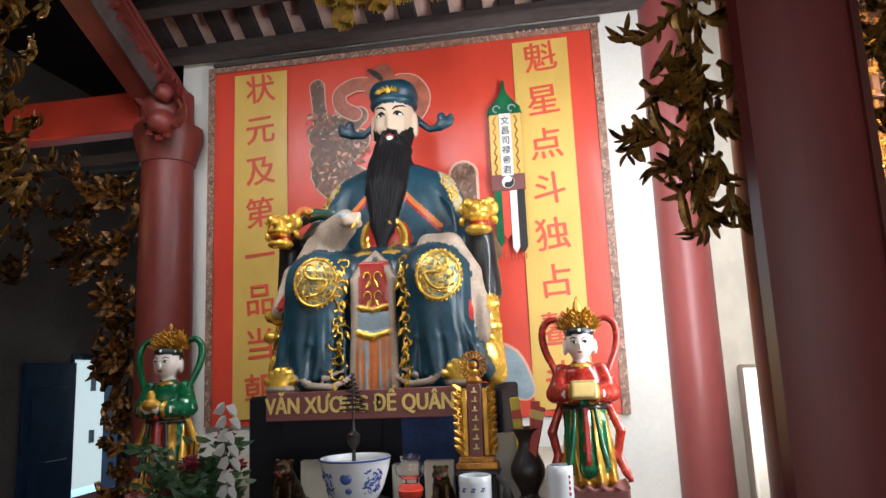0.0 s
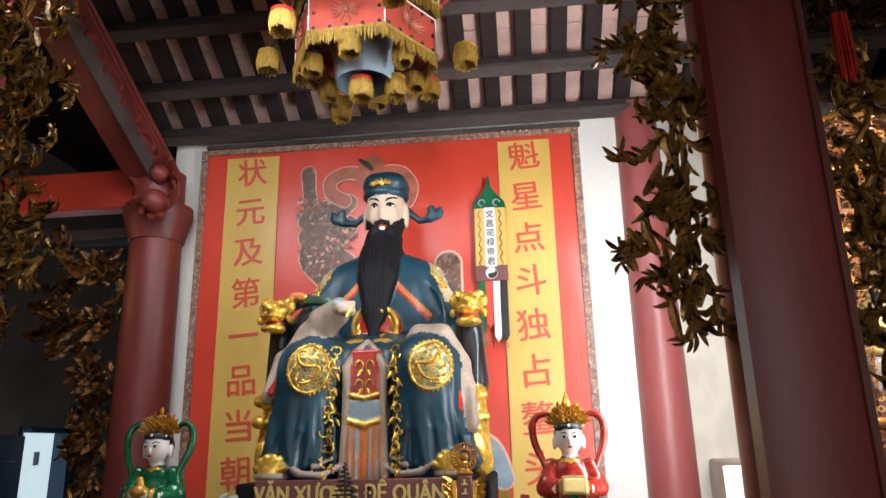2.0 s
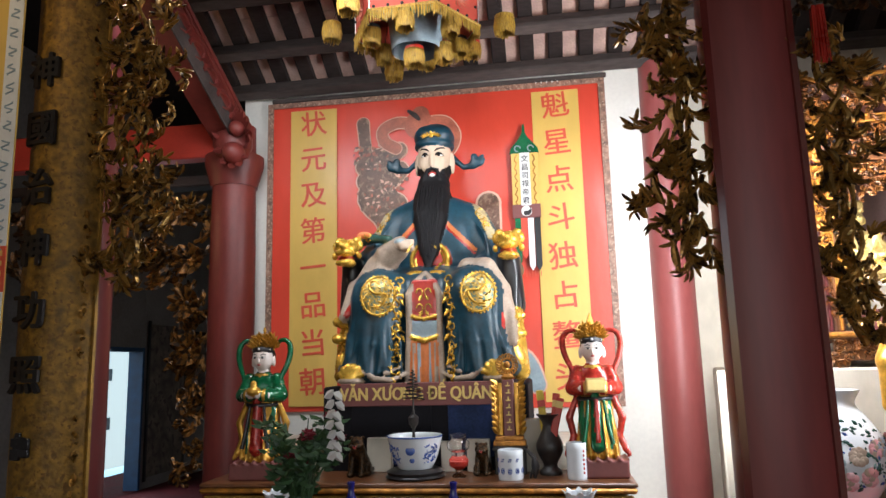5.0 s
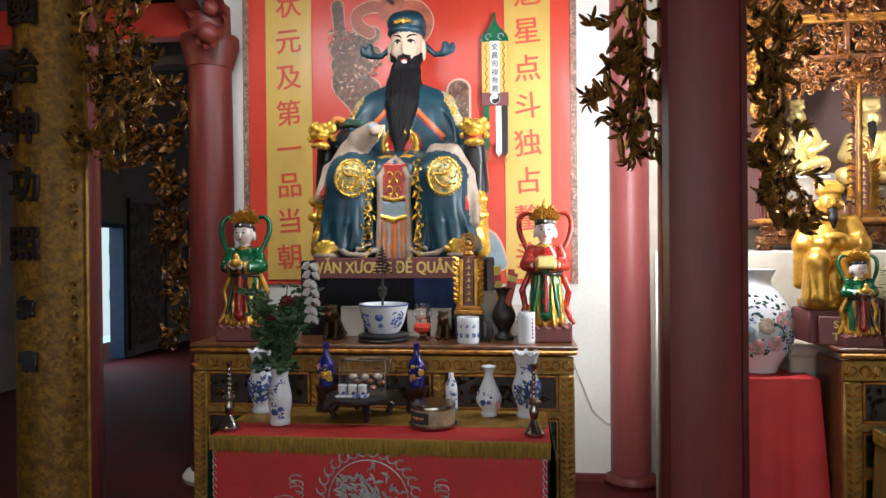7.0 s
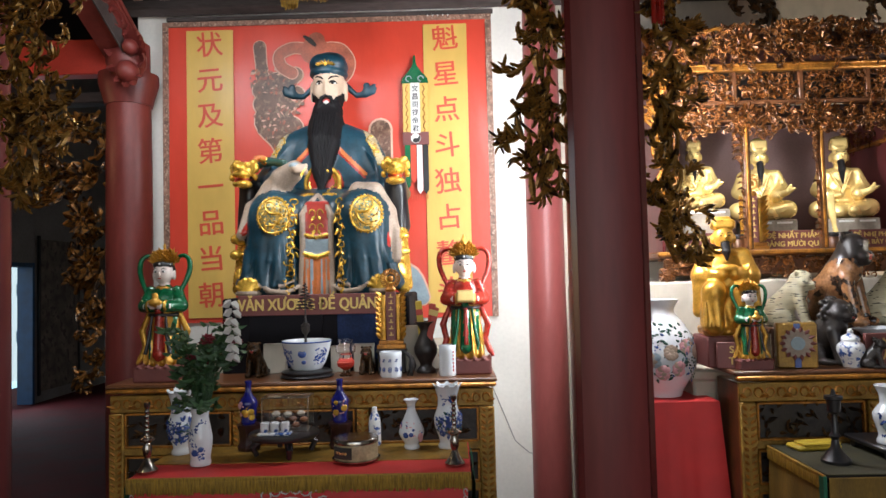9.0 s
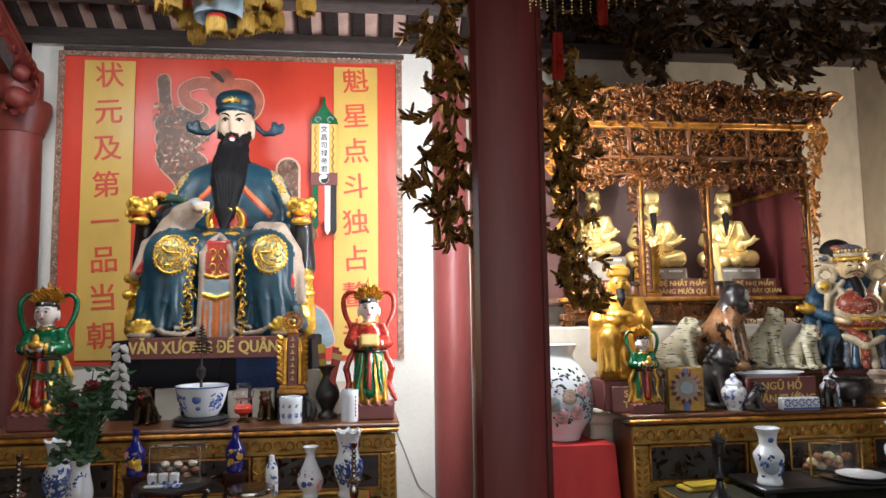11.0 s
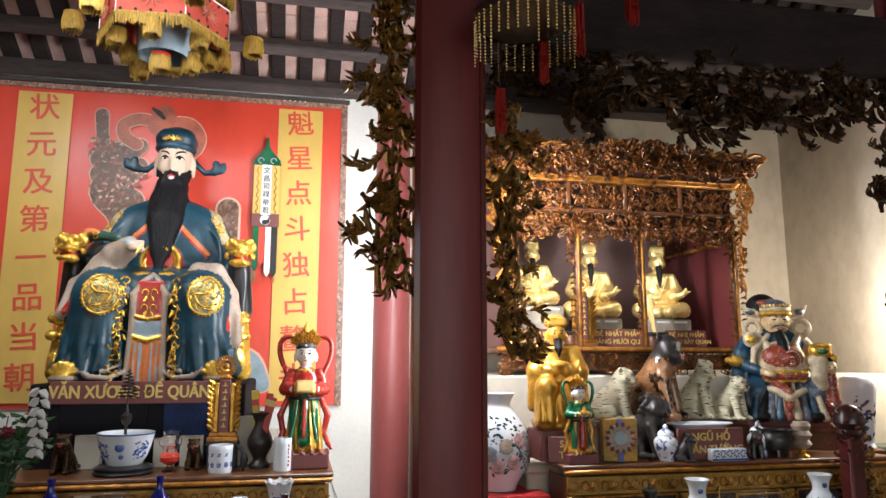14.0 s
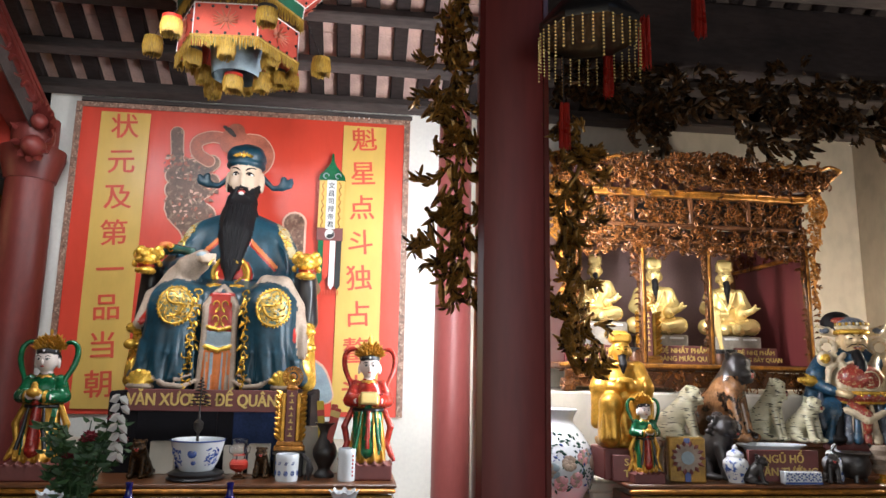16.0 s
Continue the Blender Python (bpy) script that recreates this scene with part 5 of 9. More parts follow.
bracket(0.482, 2.035, 1.93, 3.60, -1, 0.36, "hanging bronze-gilded carving of acanthus leaves and claws on the column", ((3.25, 0.07), (2.72, 0.05), (2.32, 0.06)))
bracket(-2.03, 2.00, 1.95, 3.60, 1, 0.46, "dense hanging bronze-gilded carving of leaves and flowers on the column", ((3.30, 0.10), (2.86, 0.14), (2.40, 0.16)))


def openwork(c, inside, x0, x1, z0, z1, count, ln, w, y=0.0, thick=0.03, mi=0, curls=0.72):
    """Fills an outline with scrolls and leaves."""
    made = 0
    for _ in range(count * 12):
        p = (random.uniform(x0, x1), y + random.uniform(-thick, thick), random.uniform(z0, z1))
        if not inside(p[0], p[2]):
            continue
        made += 1
        t = random.uniform(0, 6.3)
        if random.random() < curls:
            curl(c, p, ln * random.uniform(0.35, 0.6), t, w * 0.28, 5, mi)
        else:
            for k in range(3):
                c.leaf(p, (math.cos(t + (k - 1) * 0.6), random.uniform(-0.5, 0.2), math.sin(t + (k - 1) * 0.6)), (0, -1, 0), ln * random.uniform(0.7, 1.1), w, mi, random.uniform(-0.1, 0.4))
        if made >= count:
            break


def arch_edge(x):
    """Lower edge of the arch between the second and third columns."""
    u = x - 0.85
    z = 2.87 + 0.04 * math.sin(u * 9.0 + 0.4) + 0.025 * math.sin(u * 23)
    z -= 0.09 * math.exp(-((u - 0.52) / 0.15) ** 2) + 0.16 * math.exp(-((u - 1.17) / 0.22) ** 2) + 0.12 * math.exp(-((u - 1.68) / 0.12) ** 2)
    return z


def arch():
    ob = thing("carved_arch", "dark gilded openwork arch of scrolls and leaves between two columns", "carving", pose(0, 1.98, 0))
    top = 3.14
    c = Mesh()
    sprays(c, lambda x, z: z > arch_edge(x) + 0.03, 0.88, 3.16, 2.5, top, 0.052, 0.135, 0.0, 0.035, down=0.3)
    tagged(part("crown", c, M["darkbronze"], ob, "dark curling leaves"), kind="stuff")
    for x in (1.34, 1.98, 2.53):
        f = Mesh()
        rosette(f, (x, -0.055, arch_edge(x) + 0.12), 0.075)
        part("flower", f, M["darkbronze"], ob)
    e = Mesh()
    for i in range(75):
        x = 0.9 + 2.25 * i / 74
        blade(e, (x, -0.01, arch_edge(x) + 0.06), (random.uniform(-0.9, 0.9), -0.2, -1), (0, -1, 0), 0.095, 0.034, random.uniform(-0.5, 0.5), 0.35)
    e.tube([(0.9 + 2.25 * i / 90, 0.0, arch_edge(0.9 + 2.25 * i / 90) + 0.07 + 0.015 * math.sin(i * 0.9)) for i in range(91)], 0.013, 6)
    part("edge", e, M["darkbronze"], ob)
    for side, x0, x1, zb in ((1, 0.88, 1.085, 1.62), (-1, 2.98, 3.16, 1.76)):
        # left drop gets the lighter bronze to look lit, the right one stays dark
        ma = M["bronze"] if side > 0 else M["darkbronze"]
        base, w = (x0, x1 - x0) if side > 0 else (x1, x1 - x0)
        d = Mesh()
        sprays(d, lambda u, z: 0 < side * (u - base) < w * (0.72 + 0.28 * math.sin(z * 8.0)), x0, x1, zb + 0.05, 2.80, 0.050, 0.115, 0.0, 0.03, down=0.6, long=1.3)
        for ph in (0.4, 2.6):
            d.tube([(base + side * w * (0.32 + 0.22 * math.sin(i * 0.55 + ph)), 0.02 * math.sin(i + ph), zb + 1.2 * i / 30) for i in range(31)], [0.013 + 0.004 * math.sin(i * 1.3) for i in range(31)], 6)
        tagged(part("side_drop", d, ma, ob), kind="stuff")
    return ob


arch()
# beam_1 takes the dark timber colour to stand for the shadow up there
structure("beam_1", Mesh().box((2.04, 2.02, 3.30), (2.58, 0.16, 0.36), 0.02), M["darkwood"], "tie beam over the second bay, coloured near black for its shadow")
structure("beam_2", Mesh().box((-0.78, 2.02, 3.95), (2.7, 0.16, 0.36), 0.02), M["redwood"], "dark red tie beam over the first bay")


# ---- bracket beam from the wall column towards the front ----
def carved_beam():
    ob = thing("carved_beam", "red painted rising beam with carved scrolled end on the wall column", "beam", pose(-2.17, 0, 0))
    q = Mesh()
    q.add([(-0.08, 3.62, 2.96), (0.08, 3.62, 2.96), (0.08, 3.62, 3.22), (-0.08, 3.62, 3.22), (-0.08, 2.0, 3.72), (0.08, 2.0, 3.72), (0.08, 2.0, 4.02), (-0.08, 2.0, 4.02)], [(0, 1, 2, 3), (4, 7, 6, 5), (0, 4, 5, 1), (1, 5, 6, 2), (2, 6, 7, 3), (3, 7, 4, 0)])
    part("beam", q, M["redwood"], ob)
    for z, ma, r in ((0.245, "redwood", 0.016), (0.20, "redwood", 0.011)):
        part("moulding", Mesh().tube([(0.083, 3.60 - 1.58 * i / 8, 2.965 + z + 0.785 * i / 8) for i in range(9)], r, 8), M[ma], ob)
    part("lower_board", Mesh().add([(0.08, 3.30, 3.065), (0.088, 3.30, 3.065), (0.088, 3.30, 3.19), (0.08, 3.30, 3.19), (0.08, 2.0, 3.71), (0.088, 2.0, 3.71), (0.088, 2.0, 3.87), (0.08, 2.0, 3.87)], [(0, 1, 2, 3), (4, 7, 6, 5), (0, 4, 5, 1), (1, 5, 6, 2), (2, 6, 7, 3), (3, 7, 4, 0)]), M["beamwood"], ob, "dull brown lower board")
    s = Mesh()
    for k in range(9):
        t = k / 8
        s.tube([(0.085, 3.55 - 1.4 * t - 0.09 * math.cos(a), 3.08 + 0.70 * t + 0.05 * math.sin(a)) for a in [j * 0.7 for j in range(8)]], [0.016, 0.018, 0.017, 0.016, 0.014, 0.012, 0.009, 0.006], 6)
    part("scrollwork", s, M["redwood"], ob)
    h = Mesh()
    h.ball((0.05, 3.42, 3.05), (0.13, 0.12, 0.15)).ball((0.1, 3.33, 2.95), (0.07, 0.09, 0.07)).ball((0.13, 3.3, 3.1), (0.05, 0.06, 0.05))
    for k in range(16):
        t = k * 0.5
        h.leaf((0.1 + 0.05 * math.cos(t), 3.38, 3.04 + 0.10 * math.sin(t)), (0.6 * math.cos(t), -0.6, math.sin(t)), (0.6, -1, 0), 0.14, 0.06)
    part("beast_head", h, M["redwood"], ob, "carved beast head")
    part("capital", Mesh().lathe([(0.15, 2.78), (0.17, 2.86), (0.19, 2.93), (0.19, 2.99)], 32, at=pose(0, BACK - 0.14, 0)), M["redwood"], ob)


carved_beam()
structure("beam_3", Mesh().box((-3.9, BACK - 0.12, 3.12), (3.3, 0.12, 0.24), 0.01), M["redpanel"], "bright red painted tie board over the wing opening")
structure("beam_4", Mesh().box((-3.9, BACK - 0.12, 2.84), (3.3, 0.14, 0.07), 0.01), M["darkwood"], "dark rail under the red tie board")


def wing_screen():
    ob = thing("carved_screen", "gilded openwork screen of flowers and leaves hanging in the wing opening", "carving", pose(-2.32, BACK - 0.13, 0))
    c = Mesh()
    sprays(c, lambda x, z: -x < 0.20 + 0.30 * max(0, (z - 1.9)) + 0.05 * math.sin(z * 14), -0.6, 0.0, 1.0, 2.78, 0.085, 0.17, 0.0, 0.03, down=0.5)
    tagged(part("side_drop", c, M["wingold"], ob), kind="stuff")
    for x, z in ((-0.16, 2.62), (-0.10, 2.30), (-0.12, 2.02), (-0.09, 1.72)):
        f = Mesh()
        rosette(f, (x, -0.06, z), 0.13)
        part("flower", f, M["wingold"], ob, "gilded open flower")
    d = Mesh()
    sprays(d, lambda x, z: z > 2.22 + 0.08 * math.sin(x * 6), -2.4, -0.4, 2.1, 2.80, 0.13, 0.22, 0.0, 0.03)
    tagged(part("crown", d, M["darkbronze"], ob), kind="stuff")


wing_screen()

# ---- the side wing: door, wall painting, framed picture ----
dr = thing("door_1", "open blue painted door with bright daylight outside", "door", pose(-5.75, 7.925, 0), kind="structure")
part("jamb", Mesh().box((-0.09, 0.448, 0.96), (0.22, 0.05, 1.92), 0.006).box((-0.09, -0.448, 0.96), (0.22, 0.05, 1.92), 0.006).box((-0.09, 0, 1.89), (0.22, 0.845, 0.06), 0.006), M["bluedoor"], dr)
lf_ = part("leaf", Mesh().box((0.05, -0.86, 0.92), (0.045, 0.80, 1.80), 0.006), M["bluedoor"], dr)
for z in (0.45, 1.25):
    part("door_panel", Mesh().box((0.076, -0.86, z), (0.016, 0.56, 0.6), 0.006), M["bluedoor"], lf_)
structure("backdrop", Mesh().box((-7.6, 9.0, 1.2), (0.05, 6.5, 4.0), 0), M["daylight"], "bright bluish daylight outside the door")
sw = thing("sunlit_building", "pale sunlit building with blue windows outside the door", "building", pose(-7.5, 9.0, 0))
part("wall", Mesh().box((0, 0, 1.0), (0.06, 5.6, 2.0), 0.005), M["daylight_pale"], sw)
for i in range(9):
    for k in range(2):
        part("window", Mesh().box((0.035, -2.4 + 0.6 * i, 0.75 + 0.8 * k), (0.02, 0.12, 0.2), 0.003), M["bluegrey"], sw)
pt = thing("wall_painting", "faded brown painting on cloth hung on the wing wall", "painting", pose(-5.73, 8.98, 1.15))
part("cloth", Mesh().box((0, 0, 0.05), (0.015, 0.98, 2.1), 0.003), M["poster"], pt)
for s in (-1, 1):
    part("roller", Mesh().box((0.01, s * 0.505, 0.05), (0.03, 0.05, 2.2), 0.006), M["black"], pt)
fp = thing("framed_picture", "dark framed picture on the wing wall", "picture", pose(-5.73, 10.15, 1.55))
part("picture", Mesh().box((0, 0, 0), (0.012, 0.9, 1.2), 0.002), M["poster"], fp)
q = Mesh()
for s in (-1, 1):
    q.box((0.01, s * 0.46, 0), (0.03, 0.05, 1.3), 0.005).box((0.01, 0, s * 0.62), (0.03, 0.96, 0.05), 0.005)
part("frame", q, M["darkwood"], fp)


# ---- hexagonal silk lantern ----
def lantern():
    ob = thing("silk_lantern", "hexagonal red and green silk lantern with gold fringes", "lantern", pose(-0.76, 2.70, 0, 0, 0, -3))

    def hexa(r, z, k):
        a = radians(60 * k - 120)
        return (r * math.cos(a), r * math.sin(a), z)

    def tier(r0, z0, r1, z1, ma, name, dots=False, hang=0.0):
        for k in range(6):
            a, b, c, d = (Vector(p) for p in (hexa(r0, z0, k), hexa(r0, z0, k + 1), hexa(r1, z1, k + 1), hexa(r1, z1, k)))
            n = (b - a).cross(d - a).normalized()
            q = Mesh().add([a, b, c, d, a - n * 0.006, b - n * 0.006, c - n * 0.006, d - n * 0.006], [(0, 1, 2, 3), (7, 6, 5, 4), (0, 4, 5, 1), (1, 5, 6, 2), (2, 6, 7, 3), (3, 7, 4, 0)])
            pn = part(name, q, ma, ob)
            if dots:
                t = Mesh()
                for i in range(9):
                    for j in range(5):
                        if i in (0, 8) or j in (0, 4):
                            p = a.lerp(b, 0.07 + 0.86 * i / 8).lerp(d.lerp(c, 0.07 + 0.86 * i / 8), 0.1 + 0.8 * j / 4)
                            if (i + j) % 2 == 0:
                                t.ball(p + n * 0.001, 0.009, n=8, k=4)
                tagged(part("bead", t, M["black"], pn), kind="stuff")
                o = Mesh()
                m = a.lerp(c, 0.5)
                u, v = (b - a).normalized(), (d - a).normalized()
                for i in range(14):
                    w = i * 0.449
                    o.leaf(m + n * 0.002, u * math.cos(w) * 1.6 + v * math.sin(w), n, 0.075, 0.012)
                o.ball(m + n * 0.002, 0.016, n=8, k=4)
                part("embroidered_flower", o, M["printtan"], pn)
            tr = Mesh()
            tr.tube([a, b], 0.004, 5).tube([d, c], 0.004, 5).tube([a, d], 0.004, 5)
            part("piping", tr, M["white"], pn)
        if hang:
            for k in range(6):
                f = Mesh()
                a, b = Vector(hexa(r0 + 0.006, z0, k)), Vector(hexa(r0 + 0.006, z0, k + 1))
                for i in range(46):
                    p = a.lerp(b, i / 45)
                    l = hang * random.uniform(0.75, 1.1)
                    f.tube([p, p + Vector((random.uniform(-0.006, 0.006), random.uniform(-0.006, 0.006), -l))], [0.0045, 0.003], 4)
                f.tube([a, b], 0.008, 5)
                part("fringe", f, M["fringe"], ob, "gold thread fringe")
    tier(0.335, 3.325, 0.335, 3.51, M["lanternred"], "red_panel", True, 0.065)
    tier(0.35, 3.585, 0.36, 3.68, M["clothgreen"], "green_panel", False, 0.075)
    tier(0.365, 3.665, 0.55, 3.84, M["lanternred"], "flared_panel", True)
    part("inner_cloth", Mesh().lathe([(0.13, 3.22), (0.15, 3.40), (0.2, 3.52)], 20, cap=False), M["bluegrey"], ob, "grey blue inner cloth")
    part("roof_board", Mesh().lathe([(0.315, 3.54), (0.33, 3.60), (0.30, 3.84), (0.05, 3.95)], 6), M["brownwood"], ob)

    def drum(x, y, z, ma, r=0.05):
        d = part("tassel", Mesh().lathe([(r * 0.86, 0.02), (r, 0.018), (r, -0.005), (r * 0.9, -0.008)], 20), ma, ob, at=pose(x, y, z))
        f = Mesh()
        for i in range(44):
            a = i * 2 * math.pi / 44
            l = random.uniform(0.07, 0.09)
            f.tube([(r * 0.97 * math.cos(a), r * 0.97 * math.sin(a), 0.0), (r * 1.06 * math.cos(a), r * 1.06 * math.sin(a), -l * 0.5), (r * 0.95 * math.cos(a + 0.1), r * 0.95 * math.sin(a + 0.1), -l)], [0.004, 0.0045, 0.003], 4)
        part("fringe", f, M["fringe"], d)
        part("cord", Mesh().tube([(0, 0, 0.02), (-x * 0.25, -y * 0.25, 0.30)], 0.002, 4), M["black"], d)
    for k in range(6):
        x, y, _ = hexa(0.47, 0, k + 0.0)
        drum(x, y, 3.42 if k % 2 else 3.34, (M["redpaint"], M["black"], M["fringe"])[k % 3])
        x, y, _ = hexa(0.24, 0, k + 0.5)
        drum(x, y, 3.31, (M["clothgreen"], M["fringe"], M["black"])[k % 3], 0.045)
    drum(0, -0.05, 3.20, M["redpaint"], 0.05)
    drum(0.14, 0.03, 3.24, M["fringe"], 0.045)
    part("cord", Mesh().tube([(0, 0, 3.9), (0, 0, 4.12)], 0.006, 6), M["black"], ob)
    return ob


lantern()


# ---- attendants ----
def attendant(name, x, y, z, k, robe, sash, offer, label, group):
    """A standing attendant with a crown, looped sashes and an offering, on a lotus and red base. k: size."""
    s = Sculpt((-0.15, -0.13, -0.005), (0.15, 0.11, 0.64), 0.0052)
    RO, GO, FA, HA, SA, SK, BA, RE, GR = range(9)
    s.block((0, 0, 0.035), (0.22, 0.17, 0.07), BA, rnd=0.008)
    s.egg((0, 0, 0.085), (0.085, 0.065, 0.03), GO, 0.01)
    s.limb([(0, 0.01, 0.115), (0, 0.008, 0.17), (0, 0.005, 0.26), (0, 0.0, 0.33)], [0.086, 0.074, 0.060, 0.048], GO, 0.02, 0.78)
    s.paint(8, lambda u, v, w: (np.abs(u) > 0.045) & (np.abs(u) < 0.062) & (w > 0.10) & (w < 0.30), GO)
    s.folds((-0.11, -0.1, 0.07), (0.11, 0.08, 0.32), 5.5, 0.008)
    s.limb([(0, -0.055, 0.30), (0, -0.068, 0.12)], [0.02, 0.028], SK, 0.004, 0.6)
    s.limb([(0, -0.066, 0.29), (0, -0.078, 0.14)], [0.009, 0.012], RE, 0.002, 0.7)
    s.egg((0, 0.0, 0.36), (0.060, 0.048, 0.075), RO, 0.02)
    s.folds((-0.07, -0.06, 0.29), (0.07, 0.05, 0.40), 3, 0.003)
    for q in (-1, 1):
        s.limb([(q * 0.06, 0.0, 0.40), (q * 0.082, -0.015, 0.335), (q * 0.03, -0.075, 0.335)], [0.026, 0.028, 0.027], RO, 0.010)
        s.ring((q * 0.038, -0.078, 0.336), 0.020, 0.006, GO, 0.003, axis=0)
        s.limb([(q * 0.045, -0.07, 0.335), (q * 0.012, -0.095, 0.34)], [0.02, 0.016], FA, 0.004)
        s.limb([(q * 0.07, 0.0, 0.30), (q * 0.102, 0.0, 0.22), (q * 0.088, 0.0, 0.15), (q * 0.108, -0.005, 0.10), (q * 0.120, -0.01, 0.08)], [0.012, 0.015, 0.013, 0.013, 0.009], GO if sash == "green" else SA, 0.004, 0.7)
    s.ring((0, 0, 0.295), 0.062, 0.008, HA, 0.004, axis=2)
    s.limb([(0, 0, 0.42), (0, 0, 0.45)], 0.024, FA, 0.01)
    s.egg((0, -0.012, 0.487), (0.042, 0.043, 0.052), FA, 0.006)
    for q in (-1, 1):
        s.egg((q * 0.045, 0.0, 0.472), (0.008, 0.012, 0.024), FA, 0.004)
    s.egg((0, -0.004, 0.520), (0.046, 0.051, 0.024), HA, 0.003).egg((0, 0.012, 0.49), (0.047, 0.04, 0.045), HA, 0.003)
    s.ring((0, 0.0, 0.415), 0.03, 0.007, GO, 0.004, axis=2)
    s.limb([(0, 0.01, 0.535), (0, 0.015, 0.56)], [0.035, 0.022], GO, 0.004)
    if offer == "box":
        s.block((0, -0.105, 0.348), (0.075, 0.035, 0.055), 9, 0.002, 0.004)
    else:
        s.egg((0, -0.10, 0.352), (0.03, 0.024, 0.02), GO, 0.004)
        s.egg((0, -0.10, 0.378), (0.014, 0.012, 0.02), GO, 0.004)
    x_ = s.extra
    for q in (-1, 1):
        way = [(0.040, 0.535), (0.062, 0.558), (0.088, 0.560), (0.108, 0.542), (0.114, 0.512), (0.110, 0.478), (0.100, 0.448), (0.088, 0.422), (0.080, 0.395), (0.084, 0.365)]
        pts = []
        for i in range(len(way) - 1):
            p0, p1, p2, p3 = way[max(i - 1, 0)], way[i], way[i + 1], way[min(i + 2, len(way) - 1)]
            for t in (0, 0.33, 0.67):
                pts.append([0.5 * (2 * p1[c] + (p2[c] - p0[c]) * t + (2 * p0[c] - 5 * p1[c] + 4 * p2[c] - p3[c]) * t * t + (3 * p1[c] - p0[c] - 3 * p2[c] + p3[c]) * t ** 3) for c in (0, 1)])
        x_.tube([(q * u, 0.03 - 0.0018 * i, w) for i, (u, w) in enumerate(pts)], [0.006 + 0.006 * max(0.0, math.sin(math.pi * i / (len(pts) - 1))) ** 0.6 for i in range(len(pts))], 8, SA)
        x_.tube([(q * 0.007, -0.0555, 0.4985), (q * 0.018, -0.0545, 0.503), (q * 0.030, -0.048, 0.499)], [0.0012, 0.0022, 0.001], 5, HA)
        x_.ball((q * 0.017, -0.0525, 0.488), (0.0095, 0.0032, 0.0042), 10, 10, 5)
        x_.ball((q * 0.017, -0.0548, 0.488), (0.0048, 0.002, 0.0042), HA, 8, 5)
        x_.tube([(q * 0.008, -0.0552, 0.4895), (q * 0.017, -0.0552, 0.4925), (q * 0.027, -0.050, 0.490)], 0.0012, 5, HA)
    x_.ball((0, -0.0555, 0.476), (0.0055, 0.006, 0.011), FA, 8, 6)
    x_.ball((0, -0.054, 0.4585), (0.0085, 0.003, 0.0036), RE, 8, 5)
    # crown: a jewelled band, an uneven bloom of small gold petals and bosses rising to a point
    for i in range(7):
        a = radians(-75 + 25 * i)
        x_.ball((0.048 * math.sin(a), 0.004 - 0.051 * math.cos(a), 0.521), (0.0045, 0.003, 0.0045), (GO, 10)[i % 2], 8, 5)
    for tier, (n, rr, hz) in enumerate(((15, 0.047, 0.533), (12, 0.044, 0.546), (9, 0.036, 0.560), (6, 0.024, 0.574))):
        for i in range(n):
            a = radians(-120 + 240 * (i + 0.5 * (tier % 2)) / (n - 0.5))
            px, py = rr * math.sin(a), 0.008 - rr * math.cos(a)
            if (i + tier) % 3 == 0:
                x_.ball((px, py, hz), 0.0078, GO, 8, 5)
            for w in range(3):
                x_.leaf((px, py, hz - 0.002), (0.8 * math.sin(a) + 0.7 * (w - 1), -0.5 * math.cos(a), 0.8 - 0.3 * abs(w - 1)), (0, -1, 0.3), 0.019 + 0.006 * ((i * 5 + w) % 3), 0.013, GO, 0.3)
    s.egg((0, 0.012, 0.556), (0.038, 0.032, 0.036), GO, 0.004)
    x_.ball((0, 0.005, 0.603), (0.007, 0.007, 0.014), GO, 8, 6)
    if offer == "box":
        x_.tube([(0, 0.006, 0.575), (0, 0.008, 0.615), (0, 0.01, 0.632)], [0.022, 0.009, 0.002], 8, GO)
    x_.ball((0, -0.052, 0.523), (0.006, 0.004, 0.006), 10, 8, 5)
    for i in range(9):
        x_.ball((0.062 * math.sin(0.7 * i - 2.8), 0.0 - 0.05 * math.cos(0.7 * i - 2.8), 0.302), 0.006, GO, 6, 4)
    for q in (-1, 1):
        x_.tube([(q * 0.03, -0.062, 0.29), (q * 0.04, -0.074, 0.20), (q * 0.055, -0.078, 0.125)], [0.006, 0.008, 0.01], 6, HA if robe == "green" else SK)
    ob = statue(name, s, [M[n] for n in ({"green": "greenlacquer", "redpaint": "redlacquer"}[robe], "orangegold", "whiteface", "black", {"green": "greenlacquer", "redpaint": "redlacquer"}[sash], "greenlacquer" if robe == "redpaint" else "redlacquer", "signred", "redpaint", "green", "palegold", "white")], label, pose(x, y, z) @ Matrix.Diagonal((k, k, k, 1)), group)
    return ob


attendant("attendant_statue", -1.505, 2.52, 1.085, 1.14, "green", "green", "fruit", "painted attendant statue in green robe holding fruit, gold crown", "attendants of the altar")
attendant("attendant_statue", 0.045, 2.56, 1.085, 1.14, "redpaint", "redpaint", "box", "painted attendant statue in red robe holding a gilt box", "attendants of the altar")
attendant("attendant_statue", 1.345, 2.165, 1.125, 0.68, "green", "green", "fruit", "small painted attendant statue in green robe on a red base", "")


